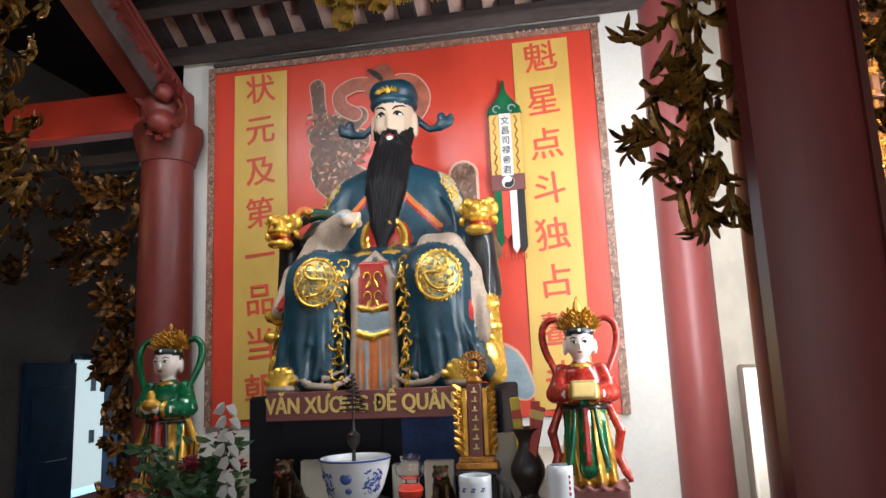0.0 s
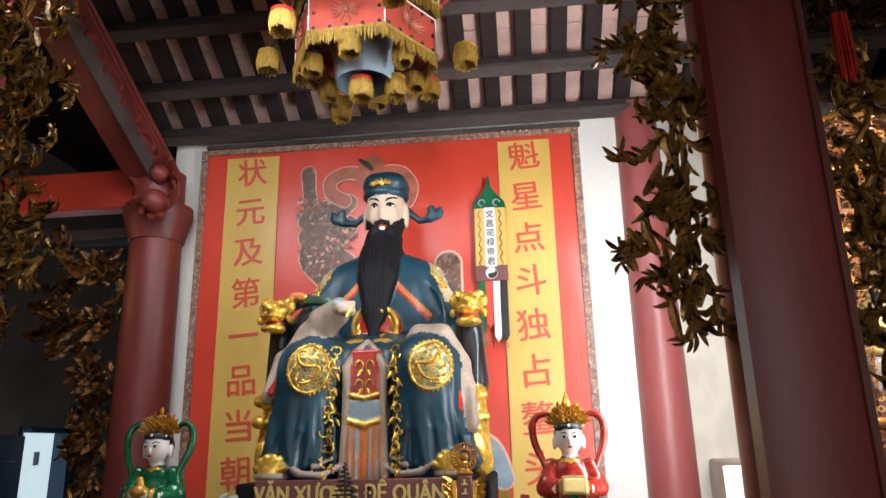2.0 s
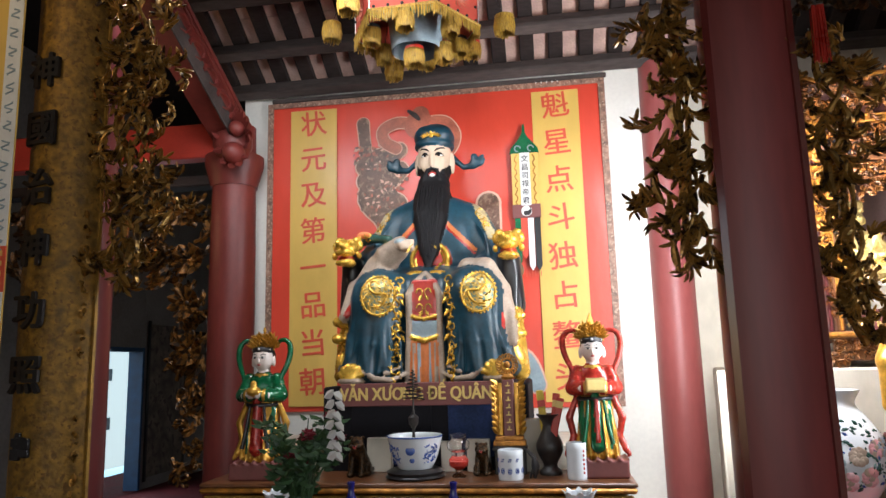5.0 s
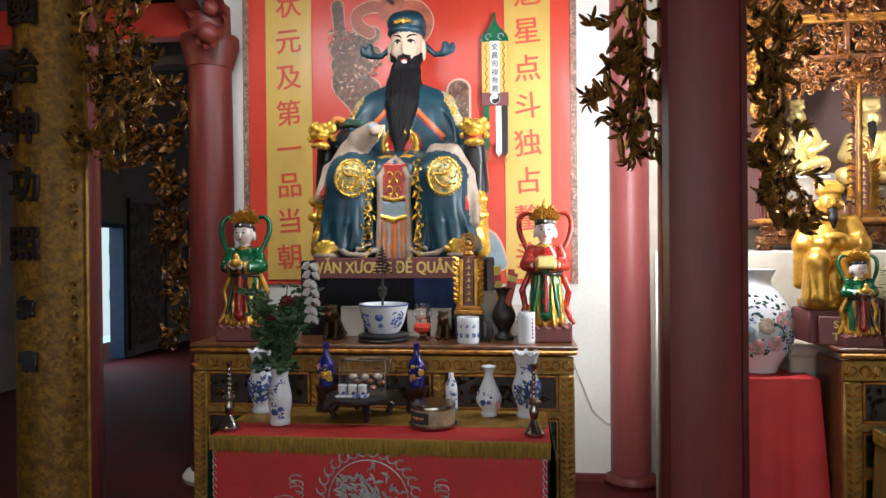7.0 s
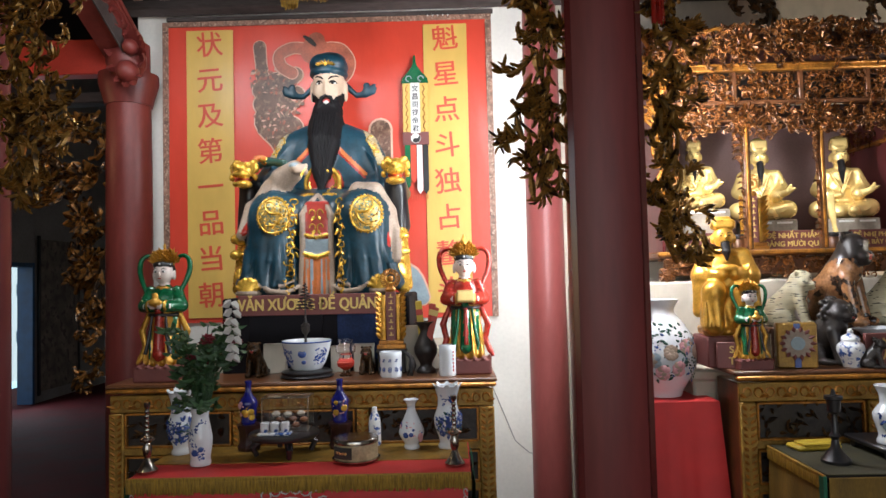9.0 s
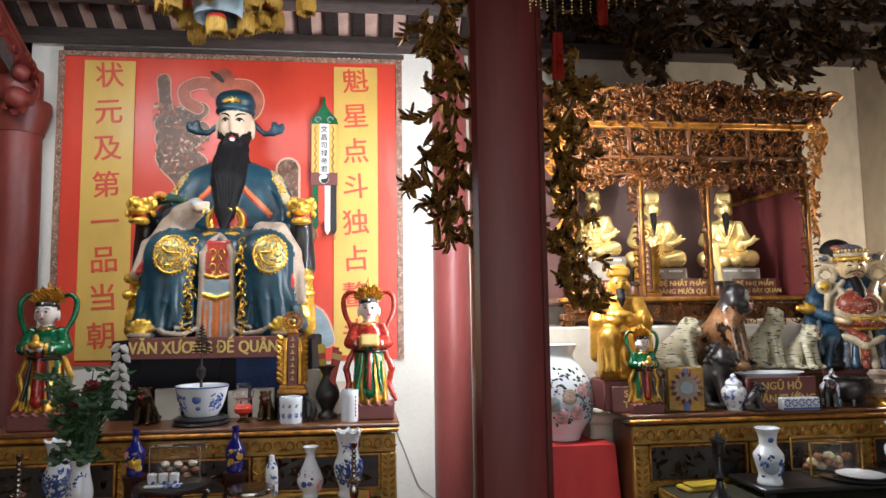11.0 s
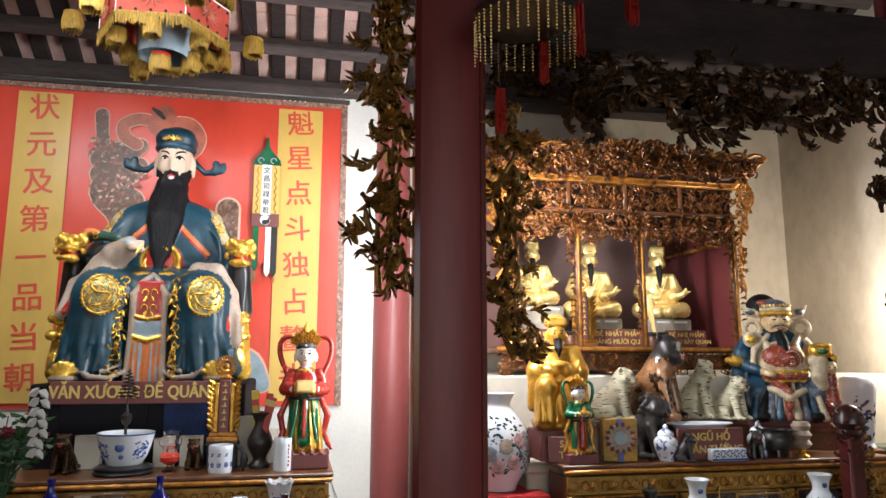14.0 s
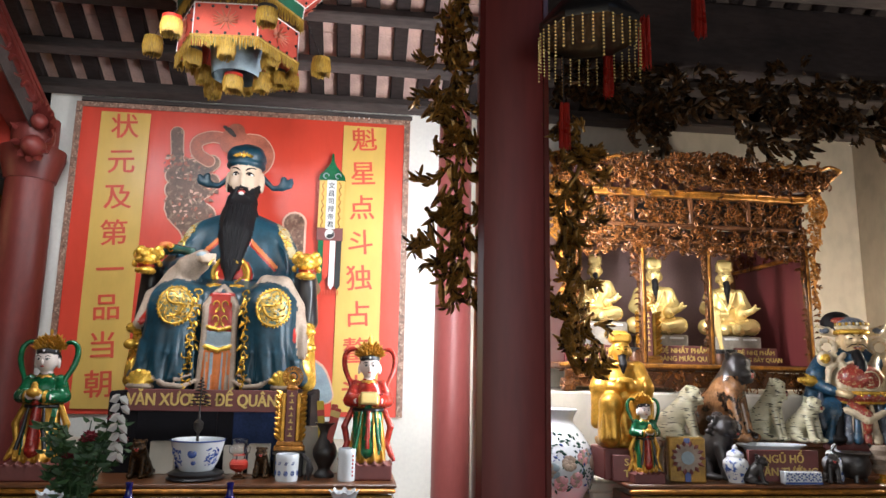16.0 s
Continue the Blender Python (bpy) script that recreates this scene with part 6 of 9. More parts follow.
# ---- second bay: masonry steps, shrine, gilded statues ----
structure("masonry_step", Mesh().box((2.28, 3.16, 0.764), (2.94, 1.08, 1.528), 0.012), M["plaster_grey"], "greyed plaster masonry block that carries the shrine")
structure("masonry_step", Mesh().box((0.70, 2.64, 0.764), (0.21, 0.04, 1.528), 0.008), M["plaster_grey"], "thin greyed plaster edge beside the wall column")
structure("masonry_step", Mesh().box((2.17, 2.60, 0.52), (2.0, 0.32, 1.04), 0.012), M["plaster_grey"], "lower greyed plaster masonry step")
structure("masonry_step", Mesh().box((2.17, 2.59, 1.065), (2.06, 0.36, 0.05), 0.01), M["plaster_grey"], "projecting top slab of the lower masonry step")
st_ = thing("wooden_step", "dark wooden step behind the altar figures", "step", pose(2.30, 2.52, 0))
part("board", Mesh().box((-0.29, 0, 1.275), (0.92, 0.19, 0.03), 0.005), M["brownwood"], st_)
part("riser", Mesh().box((-0.29, -0.08, 1.18), (0.90, 0.02, 0.16), 0.004), M["brownwood"], st_)
st3 = thing("wooden_step", "lower dark wooden step under the warrior statue", "step", pose(2.76, 2.50, 0))
part("board", Mesh().box((0, 0, 1.232), (0.60, 0.26, 0.03), 0.005), M["brownwood"], st3)
part("riser", Mesh().box((0, -0.11, 1.16), (0.58, 0.02, 0.114), 0.004), M["brownwood"], st3)
altar_table(1.25, 3.02, 2.10, 2.40, 1.125, "dark carved altar table with gilded edging", 3)


def set_back(x, y, z):
    """The shrine stands a little further back, larger in proportion."""
    return 0.03 + (x - 0.03) * 1.045, -1.08 + (y + 1.08) * 1.045, 1.6 + (z - 1.6) * 1.045


def shrine():
    ob = thing("canopy_shrine", "carved gilded wooden shrine canopy with openwork panels", "shrine", pose(*set_back(1.78, 2.50, 0)) @ Matrix.Diagonal((1.045, 1.045, 1.045, 1)))
    L, R, D = -0.68, 0.68, 0.78
    # base with apron
    part("base", Mesh().box((0, D / 2, 1.665), (1.50, D + 0.1, 0.035), 0.008), M["brownwood"], ob)
    part("base_moulding", Mesh().box((0, -0.045, 1.668), (1.52, 0.03, 0.022), 0.006), M["goldwood"], ob)
    part("apron_board", Mesh().box((0, -0.01, 1.60), (1.44, 0.02, 0.085), 0.004), M["brownwood"], ob)
    ap = Mesh()
    openwork(ap, lambda x, z: z > 1.555 + 0.02 * math.sin(x * 18), -0.74, 0.74, 1.53, 1.65, 330, 0.036, 0.013, -0.03, 0.012)
    part("apron", ap, M["carvewood"], ob, "carved gilded apron")
    for sx in (-1, 1):
        for yy in (0.0, D):
            part("foot", Mesh().box((sx * 0.70, yy, 1.565), (0.07, 0.07, 0.07), 0.01), M["brownwood"], ob)
    # posts
    xs = (L, -0.28, 0.10, R)
    for i, u in enumerate(xs):
        part("post", Mesh().box((u, 0, 2.05), (0.036, 0.036, 0.74), 0.006), M["brownwood"], ob)
        cv = Mesh()
        part("gilded_edge", Mesh().box((u, -0.021, 2.05), (0.014, 0.008, 0.73), 0.003), M["goldwood"], ob)
        for k in range(20):
            z = 1.74 + k * 0.031
            for q in ((-1, 1) if i in (0, 3) else (-1,)):
                spray(cv, (u + q * 0.018, -0.018, z), math.pi / 2 * (1 - q * 0.6), 0.038 + 0.022 * (z > 2.1), 0, 4)
        tagged(part("post_carving", cv, M["carvewood"], ob), kind="stuff")
    for u in (L, R):
        part("post", Mesh().box((u, D, 2.05), (0.036, 0.036, 0.74), 0.006), M["brownwood"], ob)
    part("back_board", Mesh().box((0, D + 0.01, 2.1), (1.4, 0.02, 0.86), 0.004), M["mauve"], ob, "dull mauve back board")
    # lintel, openwork panels, fascia
    for z, h in ((2.345, 0.016), (2.435, 0.024)):
        part("rail", Mesh().box((0, -0.01, z), (1.42, 0.034, h), 0.005), M["brownwood"], ob)
    lo = Mesh()
    sprays(lo, lambda x, z: z > 2.30 - 0.03 * abs(math.sin(x * 8.3)), L, R, 2.26, 2.42, 0.034, 0.056, -0.018, 0.012)
    openwork(lo, lambda x, z: z > 2.295 - 0.03 * abs(math.sin(x * 8.3)), L, R, 2.25, 2.42, 380, 0.036, 0.018, -0.018, 0.012, curls=0.9)
    part("valance_back", Mesh().box((0, 0.03, 2.375), (1.34, 0.008, 0.10), 0.002), M["rosestand"], ob, "dark backing")
    part("openwork_panel", lo, M["carvewood"], ob)
    for i in range(4):
        a = L + 0.34 * i + 0.02
        pn = Mesh()
        openwork(pn, lambda x, z: True, a + 0.015, a + 0.31, 2.455, 2.585, 125, 0.040, 0.017, -0.008, 0.008, curls=0.85)
        part("openwork_panel", pn, M["carvewood"], ob)
        part("panel_back", Mesh().box((a + 0.16, 0.018, 2.52), (0.31, 0.008, 0.15), 0.002), M["black"], ob, "dark backing")
        part("muntin", Mesh().box((a - 0.01, -0.01, 2.52), (0.024, 0.03, 0.16), 0.004), M["brownwood"], ob)
    for u in (-0.28, 0.10, 0.45):
        fl = Mesh()
        rosette(fl, (u, -0.03, 2.385), 0.05)
        part("lotus_boss", fl, M["carvewood"], ob)
    # flaring cornice: dark boards faced with carving between a gilded rail and a gilded rim
    co = Mesh().add([(L - 0.02, -0.03, 2.62), (R + 0.02, -0.03, 2.62), (R + 0.15, -0.13, 2.755), (L - 0.15, -0.13, 2.755), (L - 0.02, 0.0, 2.62), (R + 0.02, 0.0, 2.62), (R + 0.15, -0.10, 2.765), (L - 0.15, -0.10, 2.765)], [(0, 1, 2, 3), (4, 7, 6, 5), (0, 4, 5, 1), (1, 5, 6, 2), (2, 6, 7, 3), (3, 7, 4, 0)])
    part("cornice", co, M["rosestand"], ob)
    part("gilded_rail", Mesh().box((0, -0.028, 2.610), (R - L + 0.08, 0.034, 0.034), 0.006).box((0, -0.046, 2.624), (R - L + 0.09, 0.012, 0.012), 0.004), M["goldwood"], ob, "bright gilded rail")
    cr = Mesh()
    for i in range(230):
        u, v = L - 0.08 + (R - L + 0.16) * ((i * 0.6180339) % 1.0), (i + 0.5) / 230
        spray(cr, (u, -0.045 - 0.10 * v, 2.645 + 0.11 * v), random.uniform(0, 6.28), random.uniform(0.05, 0.075), 0, 4)
    for i in range(64):
        u = L - 0.1 + (R - L + 0.12) * i / 63
        spray(cr, (u, -0.13, 2.750), math.pi / 2 + random.uniform(-0.9, 0.9), (0.060 + 0.028 * math.cos(u * 4.2)) * (0.6 if u > 0.40 else 1), 0, 5)
    openwork(cr, lambda x, z: z < 2.785 + 0.035 * math.cos(x * 4.2), L - 0.12, R + 0.1, 2.64, 2.84, 520, 0.040, 0.022, -0.115, 0.022, curls=0.9)
    tagged(part("cresting", cr, M["carvewood"], ob, "carved cresting of scrolls and flowers"), kind="stuff")
    for u in (-0.30, 0.05, 0.34):
        f = Mesh()
        rosette(f, (u, -0.13, 2.70), 0.055)
        part("flower", f, M["carvewood"], ob)
    for sx in (-1, 1):
        u = sx * 0.69
        rim = Mesh().tube([(sx * (0.40 + 0.43 * i / 24), -0.14, 2.762 + 0.018 * abs(math.sin(i * math.pi / 6))) for i in range(25)], 0.010, 6)
        rim.tube([(sx * 0.83, -0.14 + (D + 0.1) * i / 20, 2.762 + 0.014 * abs(math.sin(i * math.pi / 5))) for i in range(21)], 0.010, 6)
        part("gilded_rim", rim, M["goldwood"], ob, "scalloped gilded rim")
        part("corner_rib", Mesh().tube([(u, -0.04, 2.612), (sx * 0.835, -0.142, 2.765)], 0.015, 6), M["goldwood"], ob, "gilded corner rib")
        sc_ = Mesh().add([(sx * 0.70, -0.03, 2.62), (sx * 0.70, D, 2.62), (sx * 0.83, D, 2.755), (sx * 0.83, -0.13, 2.755), (sx * 0.69, -0.03, 2.63), (sx * 0.69, D, 2.63), (sx * 0.82, D, 2.765), (sx * 0.82, -0.13, 2.765)], [(0, 1, 2, 3), (4, 7, 6, 5), (0, 4, 5, 1), (1, 5, 6, 2), (2, 6, 7, 3), (3, 7, 4, 0)])
        part("side_cornice", sc_, M["rosestand"], ob)
        sd = Mesh()
        openwork(sd, lambda y, z: True, 0.0, D, 2.30, 2.60, 190, 0.042, 0.015, 0, 0.012)
        sd.v = [(u + b, a, c) for a, b, c in sd.v]
        tagged(part("side_panel", sd, M["carvewood"], ob), kind="stuff")
        # scrolled wing: rounded at the top, tapering down the post, with a gilded outline

        def reach(z):
            return 0.035 + 0.135 * math.exp(-((z - 2.58) / 0.18) ** 2) + 0.018 * math.cos((z - 2.2) * 34)
        w = Mesh()
        sprays(w, lambda x, z: 0 < x < reach(z) - 0.015, 0.0, 0.2, 2.0, 2.76, 0.024, 0.048, 0.0, 0.008)
        openwork(w, lambda x, z: 0 < x < reach(z) - 0.012, 0.0, 0.2, 2.0, 2.76, 120, 0.036, 0.020, 0.0, 0.008, curls=0.95)
        w.tube([(reach(2.0 + 0.77 * i / 60), 0, 2.0 + 0.77 * i / 60) for i in range(61)], 0.0075, 6)
        w.v = [(sx * (0.70 + a), b - 0.03 + 0.5 * a, c) for a, b, c in w.v]
        tagged(part("side_wing", w, M["goldwood"], ob, "scrolled side wing"), kind="stuff")
        part("side_rail", Mesh().box((u, D / 2, 2.60), (0.034, D, 0.03), 0.005).box((u, D / 2, 2.30), (0.03, D, 0.024), 0.005), M["goldwood"], ob)
    for sx in (-1, 1):
        part("side_board", Mesh().box((sx * 0.70, D / 2 + 0.01, 2.14), (0.015, D - 0.05, 0.92), 0.003), M["maroon"], ob, "dark side board")
    part("roof_board", Mesh().box((0, D / 2, 2.64), (1.42, D, 0.02), 0.004), M["brownwood"], ob)
    return ob


shrine()


def seated(x, y, z, k, label, hand=1):
    s = Sculpt((-0.17, -0.17, -0.01), (0.17, 0.12, 0.46), 0.0062)
    s.egg((0, 0.0, 0.045), (0.13, 0.10, 0.048), 0, 0.02)
    for q in (-1, 1):
        s.limb([(q * 0.05, 0.0, 0.06), (q * 0.115, -0.055, 0.052), (q * 0.03, -0.115, 0.035)], [0.055, 0.042, 0.030], 0, 0.015)
    s.egg((0, 0.015, 0.15), (0.078, 0.062, 0.12), 0, 0.03).egg((0, 0.02, 0.235), (0.085, 0.048, 0.038), 0, 0.02)
    for q in (-1, 1):
        s.limb([(q * 0.078, 0.015, 0.235), (q * 0.102, 0.0, 0.155), (q * 0.062, -0.075, 0.12)], [0.030, 0.034, 0.030], 0, 0.012)
    s.limb([(-hand * 0.06, -0.085, 0.118), (-hand * 0.02, -0.105, 0.115)], [0.018, 0.013], 0, 0.004)
    s.limb([(hand * 0.07, -0.075, 0.12), (hand * 0.112, -0.10, 0.135), (hand * 0.128, -0.105, 0.165)], [0.022, 0.015, 0.008], 0, 0.006)
    s.limb([(hand * 0.112, -0.10, 0.135), (hand * 0.148, -0.11, 0.150)], [0.012, 0.006], 0, 0.004)
    s.limb([(0, 0.0, 0.25), (0, -0.005, 0.29)], 0.024, 0, 0.008)
    s.egg((0, -0.012, 0.325), (0.039, 0.043, 0.052), 0, 0.008)
    s.block((0, 0.0, 0.388), (0.082, 0.078, 0.060), 0, 0.004, 0.016).egg((0, 0.01, 0.418), (0.034, 0.032, 0.014), 0, 0.004)
    s.ring((0, 0.0, 0.366), 0.040, 0.006, 0, 0.003, axis=2)
    for q in (-1, 1):
        s.egg((q * 0.041, 0.0, 0.318), (0.007, 0.011, 0.022), 0, 0.004)
        # drapery ridges over knee, sleeve and chest
        for i in range(4):
            s.limb([(q * (0.03 + 0.02 * i), -0.062 - 0.004 * i, 0.095), (q * (0.07 + 0.016 * i), -0.092, 0.062), (q * (0.05 + 0.010 * i), -0.128, 0.030)], [0.003, 0.005, 0.003], 0, 0.005)
            s.limb([(q * 0.085, -0.022, 0.215 - 0.018 * i), (q * 0.098, -0.042, 0.165 - 0.012 * i)], [0.003, 0.0045], 0, 0.005)
        s.limb([(q * 0.05, -0.03, 0.245), (q * 0.012, -0.055, 0.16), (0, -0.062, 0.12)], [0.006, 0.006, 0.005], 0, 0.003)
    s.limb([(0, -0.046, 0.286), (0, -0.058, 0.25), (0, -0.062, 0.175)], [0.017, 0.017, 0.004], 1, 0.003)
    for q in (-1, 1):
        s.extra.tube([(q * 0.006, -0.0535, 0.338), (q * 0.017, -0.0525, 0.342), (q * 0.028, -0.046, 0.338)], 0.0015, 5, 1)
        s.extra.ball((q * 0.016, -0.0515, 0.329), (0.0075, 0.003, 0.0028), 1, 8, 5)
        s.extra.tube([(q * 0.002, -0.0555, 0.304), (q * 0.016, -0.052, 0.298)], [0.0025, 0.0015], 5, 1)
    s.extra.ball((0, -0.057, 0.318), (0.0055, 0.007, 0.011), 0, 8, 5)
    return statue("seated_statue", s, [M["palegold"], M["beard"]], label, pose(x, y, z, 0, 0, -16) @ Matrix.Diagonal((k, k, k, 1)), "gilded figures in the shrine")


for x, hd, lab in ((1.37, 1, "gilded seated statue with raised hand on a stone block"), (1.735, 1, "gilded seated statue with dark beard on a stone block"), (2.185, 1, "gilded seated statue with long beard on a stone block")):
    z0 = 1.86 if x > 1.5 else 1.93
    b = thing("stone_plinth", "pale stone block under a gilded figure", "plinth", pose(*set_back(x + 0.02, 2.86, 1.682)), "blocks in the shrine")
    part("block", Mesh().box((0, 0, (z0 - 1.682) / 2), (0.27, 0.20, z0 - 1.682), 0.006), M["stone"], b)
    part("inscription", Mesh().box((-0.06, -0.101, z0 - 1.70), (0.09, 0.002, 0.012), 0.0005).box((0.06, -0.101, z0 - 1.70), (0.09, 0.002, 0.012), 0.0005), M["white"], b)
    seated(*set_back(x, 2.88, 1.682)[:2], set_back(0, 0, 1.682)[2] + z0 - 1.682, 1.15 if x > 1.5 else 1.0, lab, hd)
name_board(*set_back(1.33, 2.68, 1.735), 0.24, 0.10, ["ĐỆ TAM PHẨM", "HOÀNG BƠ QUAN"], 0.036, "maroon name board with two lines of gold letters")
name_board(*set_back(1.80, 2.66, 1.735), 0.30, 0.105, ["ĐỆ NHẤT PHẨM", "HOÀNG MƯỜI QUAN"], 0.040, "wide maroon name board with two lines of gold letters")
name_board(*set_back(2.24, 2.68, 1.735), 0.27, 0.10, ["ĐỆ NHỊ PHẨM", "HOÀNG BẢY QUAN"], 0.036, "maroon name board beside the bearded figure")


def tablet(x, y, z, h, label):
    """An ancestral tablet: flame-edged gilded sides, dark inscribed middle, pierced crest, stepped foot."""
    ob = thing("spirit_tablet", label, "tablet", pose(x, y, z))
    k = h / 0.40
    part("foot", Mesh().box((0, 0, 0.012 * k), (0.145 * k, 0.06 * k, 0.024 * k), 0.004).box((0, 0, 0.034 * k), (0.125 * k, 0.05 * k, 0.02 * k), 0.004), M["goldwood"], ob)
    part("panel", Mesh().box((0, 0, 0.165 * k), (0.052 * k, 0.03 * k, 0.25 * k), 0.004), M["signred"], ob, "dark red inscribed panel")
    bars = Mesh()
    for i in range(7):
        bars.box((0, -0.0165 * k, (0.07 + i * 0.032) * k), (0.022 * k, 0.003, 0.005 * k), 0.0005).box((0.003 * (i % 2), -0.0165 * k, (0.079 + i * 0.032) * k), (0.006 * k, 0.003, 0.014 * k), 0.0005)
    tagged(part("inscription", bars, M["signgold"], ob), kind="stuff")
    for q in (-1, 1):
        sd = Mesh().box((q * 0.036 * k, 0, 0.16 * k), (0.018 * k, 0.028 * k, 0.23 * k), 0.003)
        for i in range(9):
            sd.leaf((q * 0.042 * k, -0.005, (0.05 + i * 0.026) * k), (q * 0.85, -0.1, 0.8), (0, -1, 0), 0.05 * k, 0.028 * k)
            curl(sd, (q * 0.052 * k, -0.006, (0.055 + i * 0.026) * k), 0.012 * k, 1.5, 0.004 * k, 5)
        part("flame_side", sd, M["orangegold"], ob)
    c = Mesh().lathe([(0.022 * k, 0.285 * k), (0.03 * k, 0.30 * k), (0.02 * k, 0.315 * k)], 12, ry=0.6)
    for i in range(20):
        t = i * 2 * math.pi / 20
        c.tube([(0.038 * k * math.cos(t) + 0.012 * k * math.cos(a + t), -0.004, 0.355 * k + 0.038 * k * math.sin(t) + 0.012 * k * math.sin(a + t)) for a in [j * 0.8 for j in range(6)]], 0.004 * k, 5)
    c.ball((0, 0, 0.355 * k), (0.016 * k, 0.012 * k, 0.016 * k))
    tagged(part("crest", c, M["goldwood"], ob, "pierced round crest"), kind="stuff")


st2 = thing("tablet_stand", "small black stand under the tablet", "stand", pose(-0.345, 2.62, 1.085))
part("top", Mesh().box((0, 0, 0.115), (0.16, 0.09, 0.02), 0.005), M["black"], st2)
for q in (-1, 1):
    part("leg", Mesh().box((q * 0.06, 0, 0.053), (0.025, 0.07, 0.106), 0.005), M["black"], st2)
tablet(-0.345, 2.62, 1.21, 0.415, "gilded spirit tablet with dark red panel on the altar")
tablet(*set_back(1.575, 2.62, 1.682), 0.415, "gilded spirit tablet with dark red panel in the shrine")


def gold_official(x, y, z, k):
    s = Sculpt((-0.19, -0.20, -0.01), (0.19, 0.12, 0.65), 0.0065)
    s.block((0, 0, 0.02), (0.26, 0.2, 0.04), 0, 0.01, 0.015)
    s.limb([(0, 0.0, 0.08), (0, 0.0, 0.24), (0, 0.0, 0.32)], [0.115, 0.105, 0.085], 0, 0.03, 0.8)
    for q in (-1, 1):
        s.limb([(q * 0.05, -0.02, 0.25), (q * 0.078, -0.11, 0.225)], [0.062, 0.055], 0, 0.02)
        s.limb([(q * 0.078, -0.11, 0.225), (q * 0.085, -0.105, 0.06)], [0.055, 0.062], 0, 0.02)
        for i in range(4):
            s.limb([(q * (0.03 + 0.03 * i), -0.15, 0.20), (q * (0.035 + 0.032 * i), -0.165, 0.05)], [0.003, 0.007], 0, 0.006)
            s.limb([(q * 0.12, -0.05, 0.37 - 0.022 * i), (q * 0.10, -0.085, 0.335 - 0.016 * i)], [0.003, 0.005], 0, 0.005)
    s.ring((0, 0.0, 0.435), 0.062, 0.010, 0, 0.006, axis=2)
    s.egg((0, -0.10, 0.345), (0.055, 0.03, 0.022), 0, 0.008)
    s.egg((0, -0.085, 0.265), (0.03, 0.02, 0.03), 0, 0.006)
    s.folds((-0.17, -0.16, 0.03), (0.17, 0.1, 0.28), 5, 0.006)
    s.egg((0, 0.01, 0.36), (0.10, 0.075, 0.10), 0, 0.03)
    for q in (-1, 1):
        s.limb([(q * 0.09, 0.0, 0.41), (q * 0.125, -0.02, 0.31), (q * 0.03, -0.095, 0.315)], [0.045, 0.045, 0.03], 0, 0.015)
        s.limb([(q * 0.125, -0.02, 0.30), (q * 0.14, -0.03, 0.12)], [0.04, 0.03], 0, 0.015)
    s.limb([(0, 0, 0.45), (0, 0, 0.48)], 0.03, 0, 0.01)
    s.egg((0, -0.01, 0.51), (0.052, 0.05, 0.062), 0, 0.008).block((0, 0, 0.575), (0.115, 0.105, 0.055), 0, 0.006, 0.02).block((0, 0.02, 0.60), (0.09, 0.06, 0.04), 0, 0.006, 0.015)
    for q in (-1, 1):
        s.egg((q * 0.055, 0, 0.50), (0.01, 0.014, 0.026), 0, 0.004)
        s.extra.ball((q * 0.02, -0.056, 0.515), (0.009, 0.004, 0.003), 1, 8, 5)
        s.extra.tube([(q * 0.008, -0.058, 0.526), (q * 0.022, -0.058, 0.531), (q * 0.036, -0.05, 0.527)], 0.002, 5, 1)
        s.extra.tube([(q * 0.004, -0.062, 0.488), (q * 0.025, -0.06, 0.478)], [0.003, 0.002], 5, 1)
    s.extra.ball((0, -0.064, 0.502), (0.008, 0.008, 0.014), 0, 8, 5)
    s.limb([(0, -0.05, 0.465), (0, -0.075, 0.43), (0, -0.08, 0.385)], [0.022, 0.02, 0.006], 1, 0.004)
    statue("official_statue", s, [M["orangegold"], M["beard"]], "gilded seated official statue with square cap and dark beard", pose(x, y, z, 0, 0, -10) @ Matrix.Diagonal((k, k, k, 1)))


gold_official(1.30, 2.33, 1.272, 0.92)
part("block", Mesh().box((0, 0, 0.073), (0.26, 0.2, 0.146), 0.006), M["signred"], thing("stone_plinth", "dark red block under the gilded official", "plinth", pose(1.30, 2.33, 1.126)))


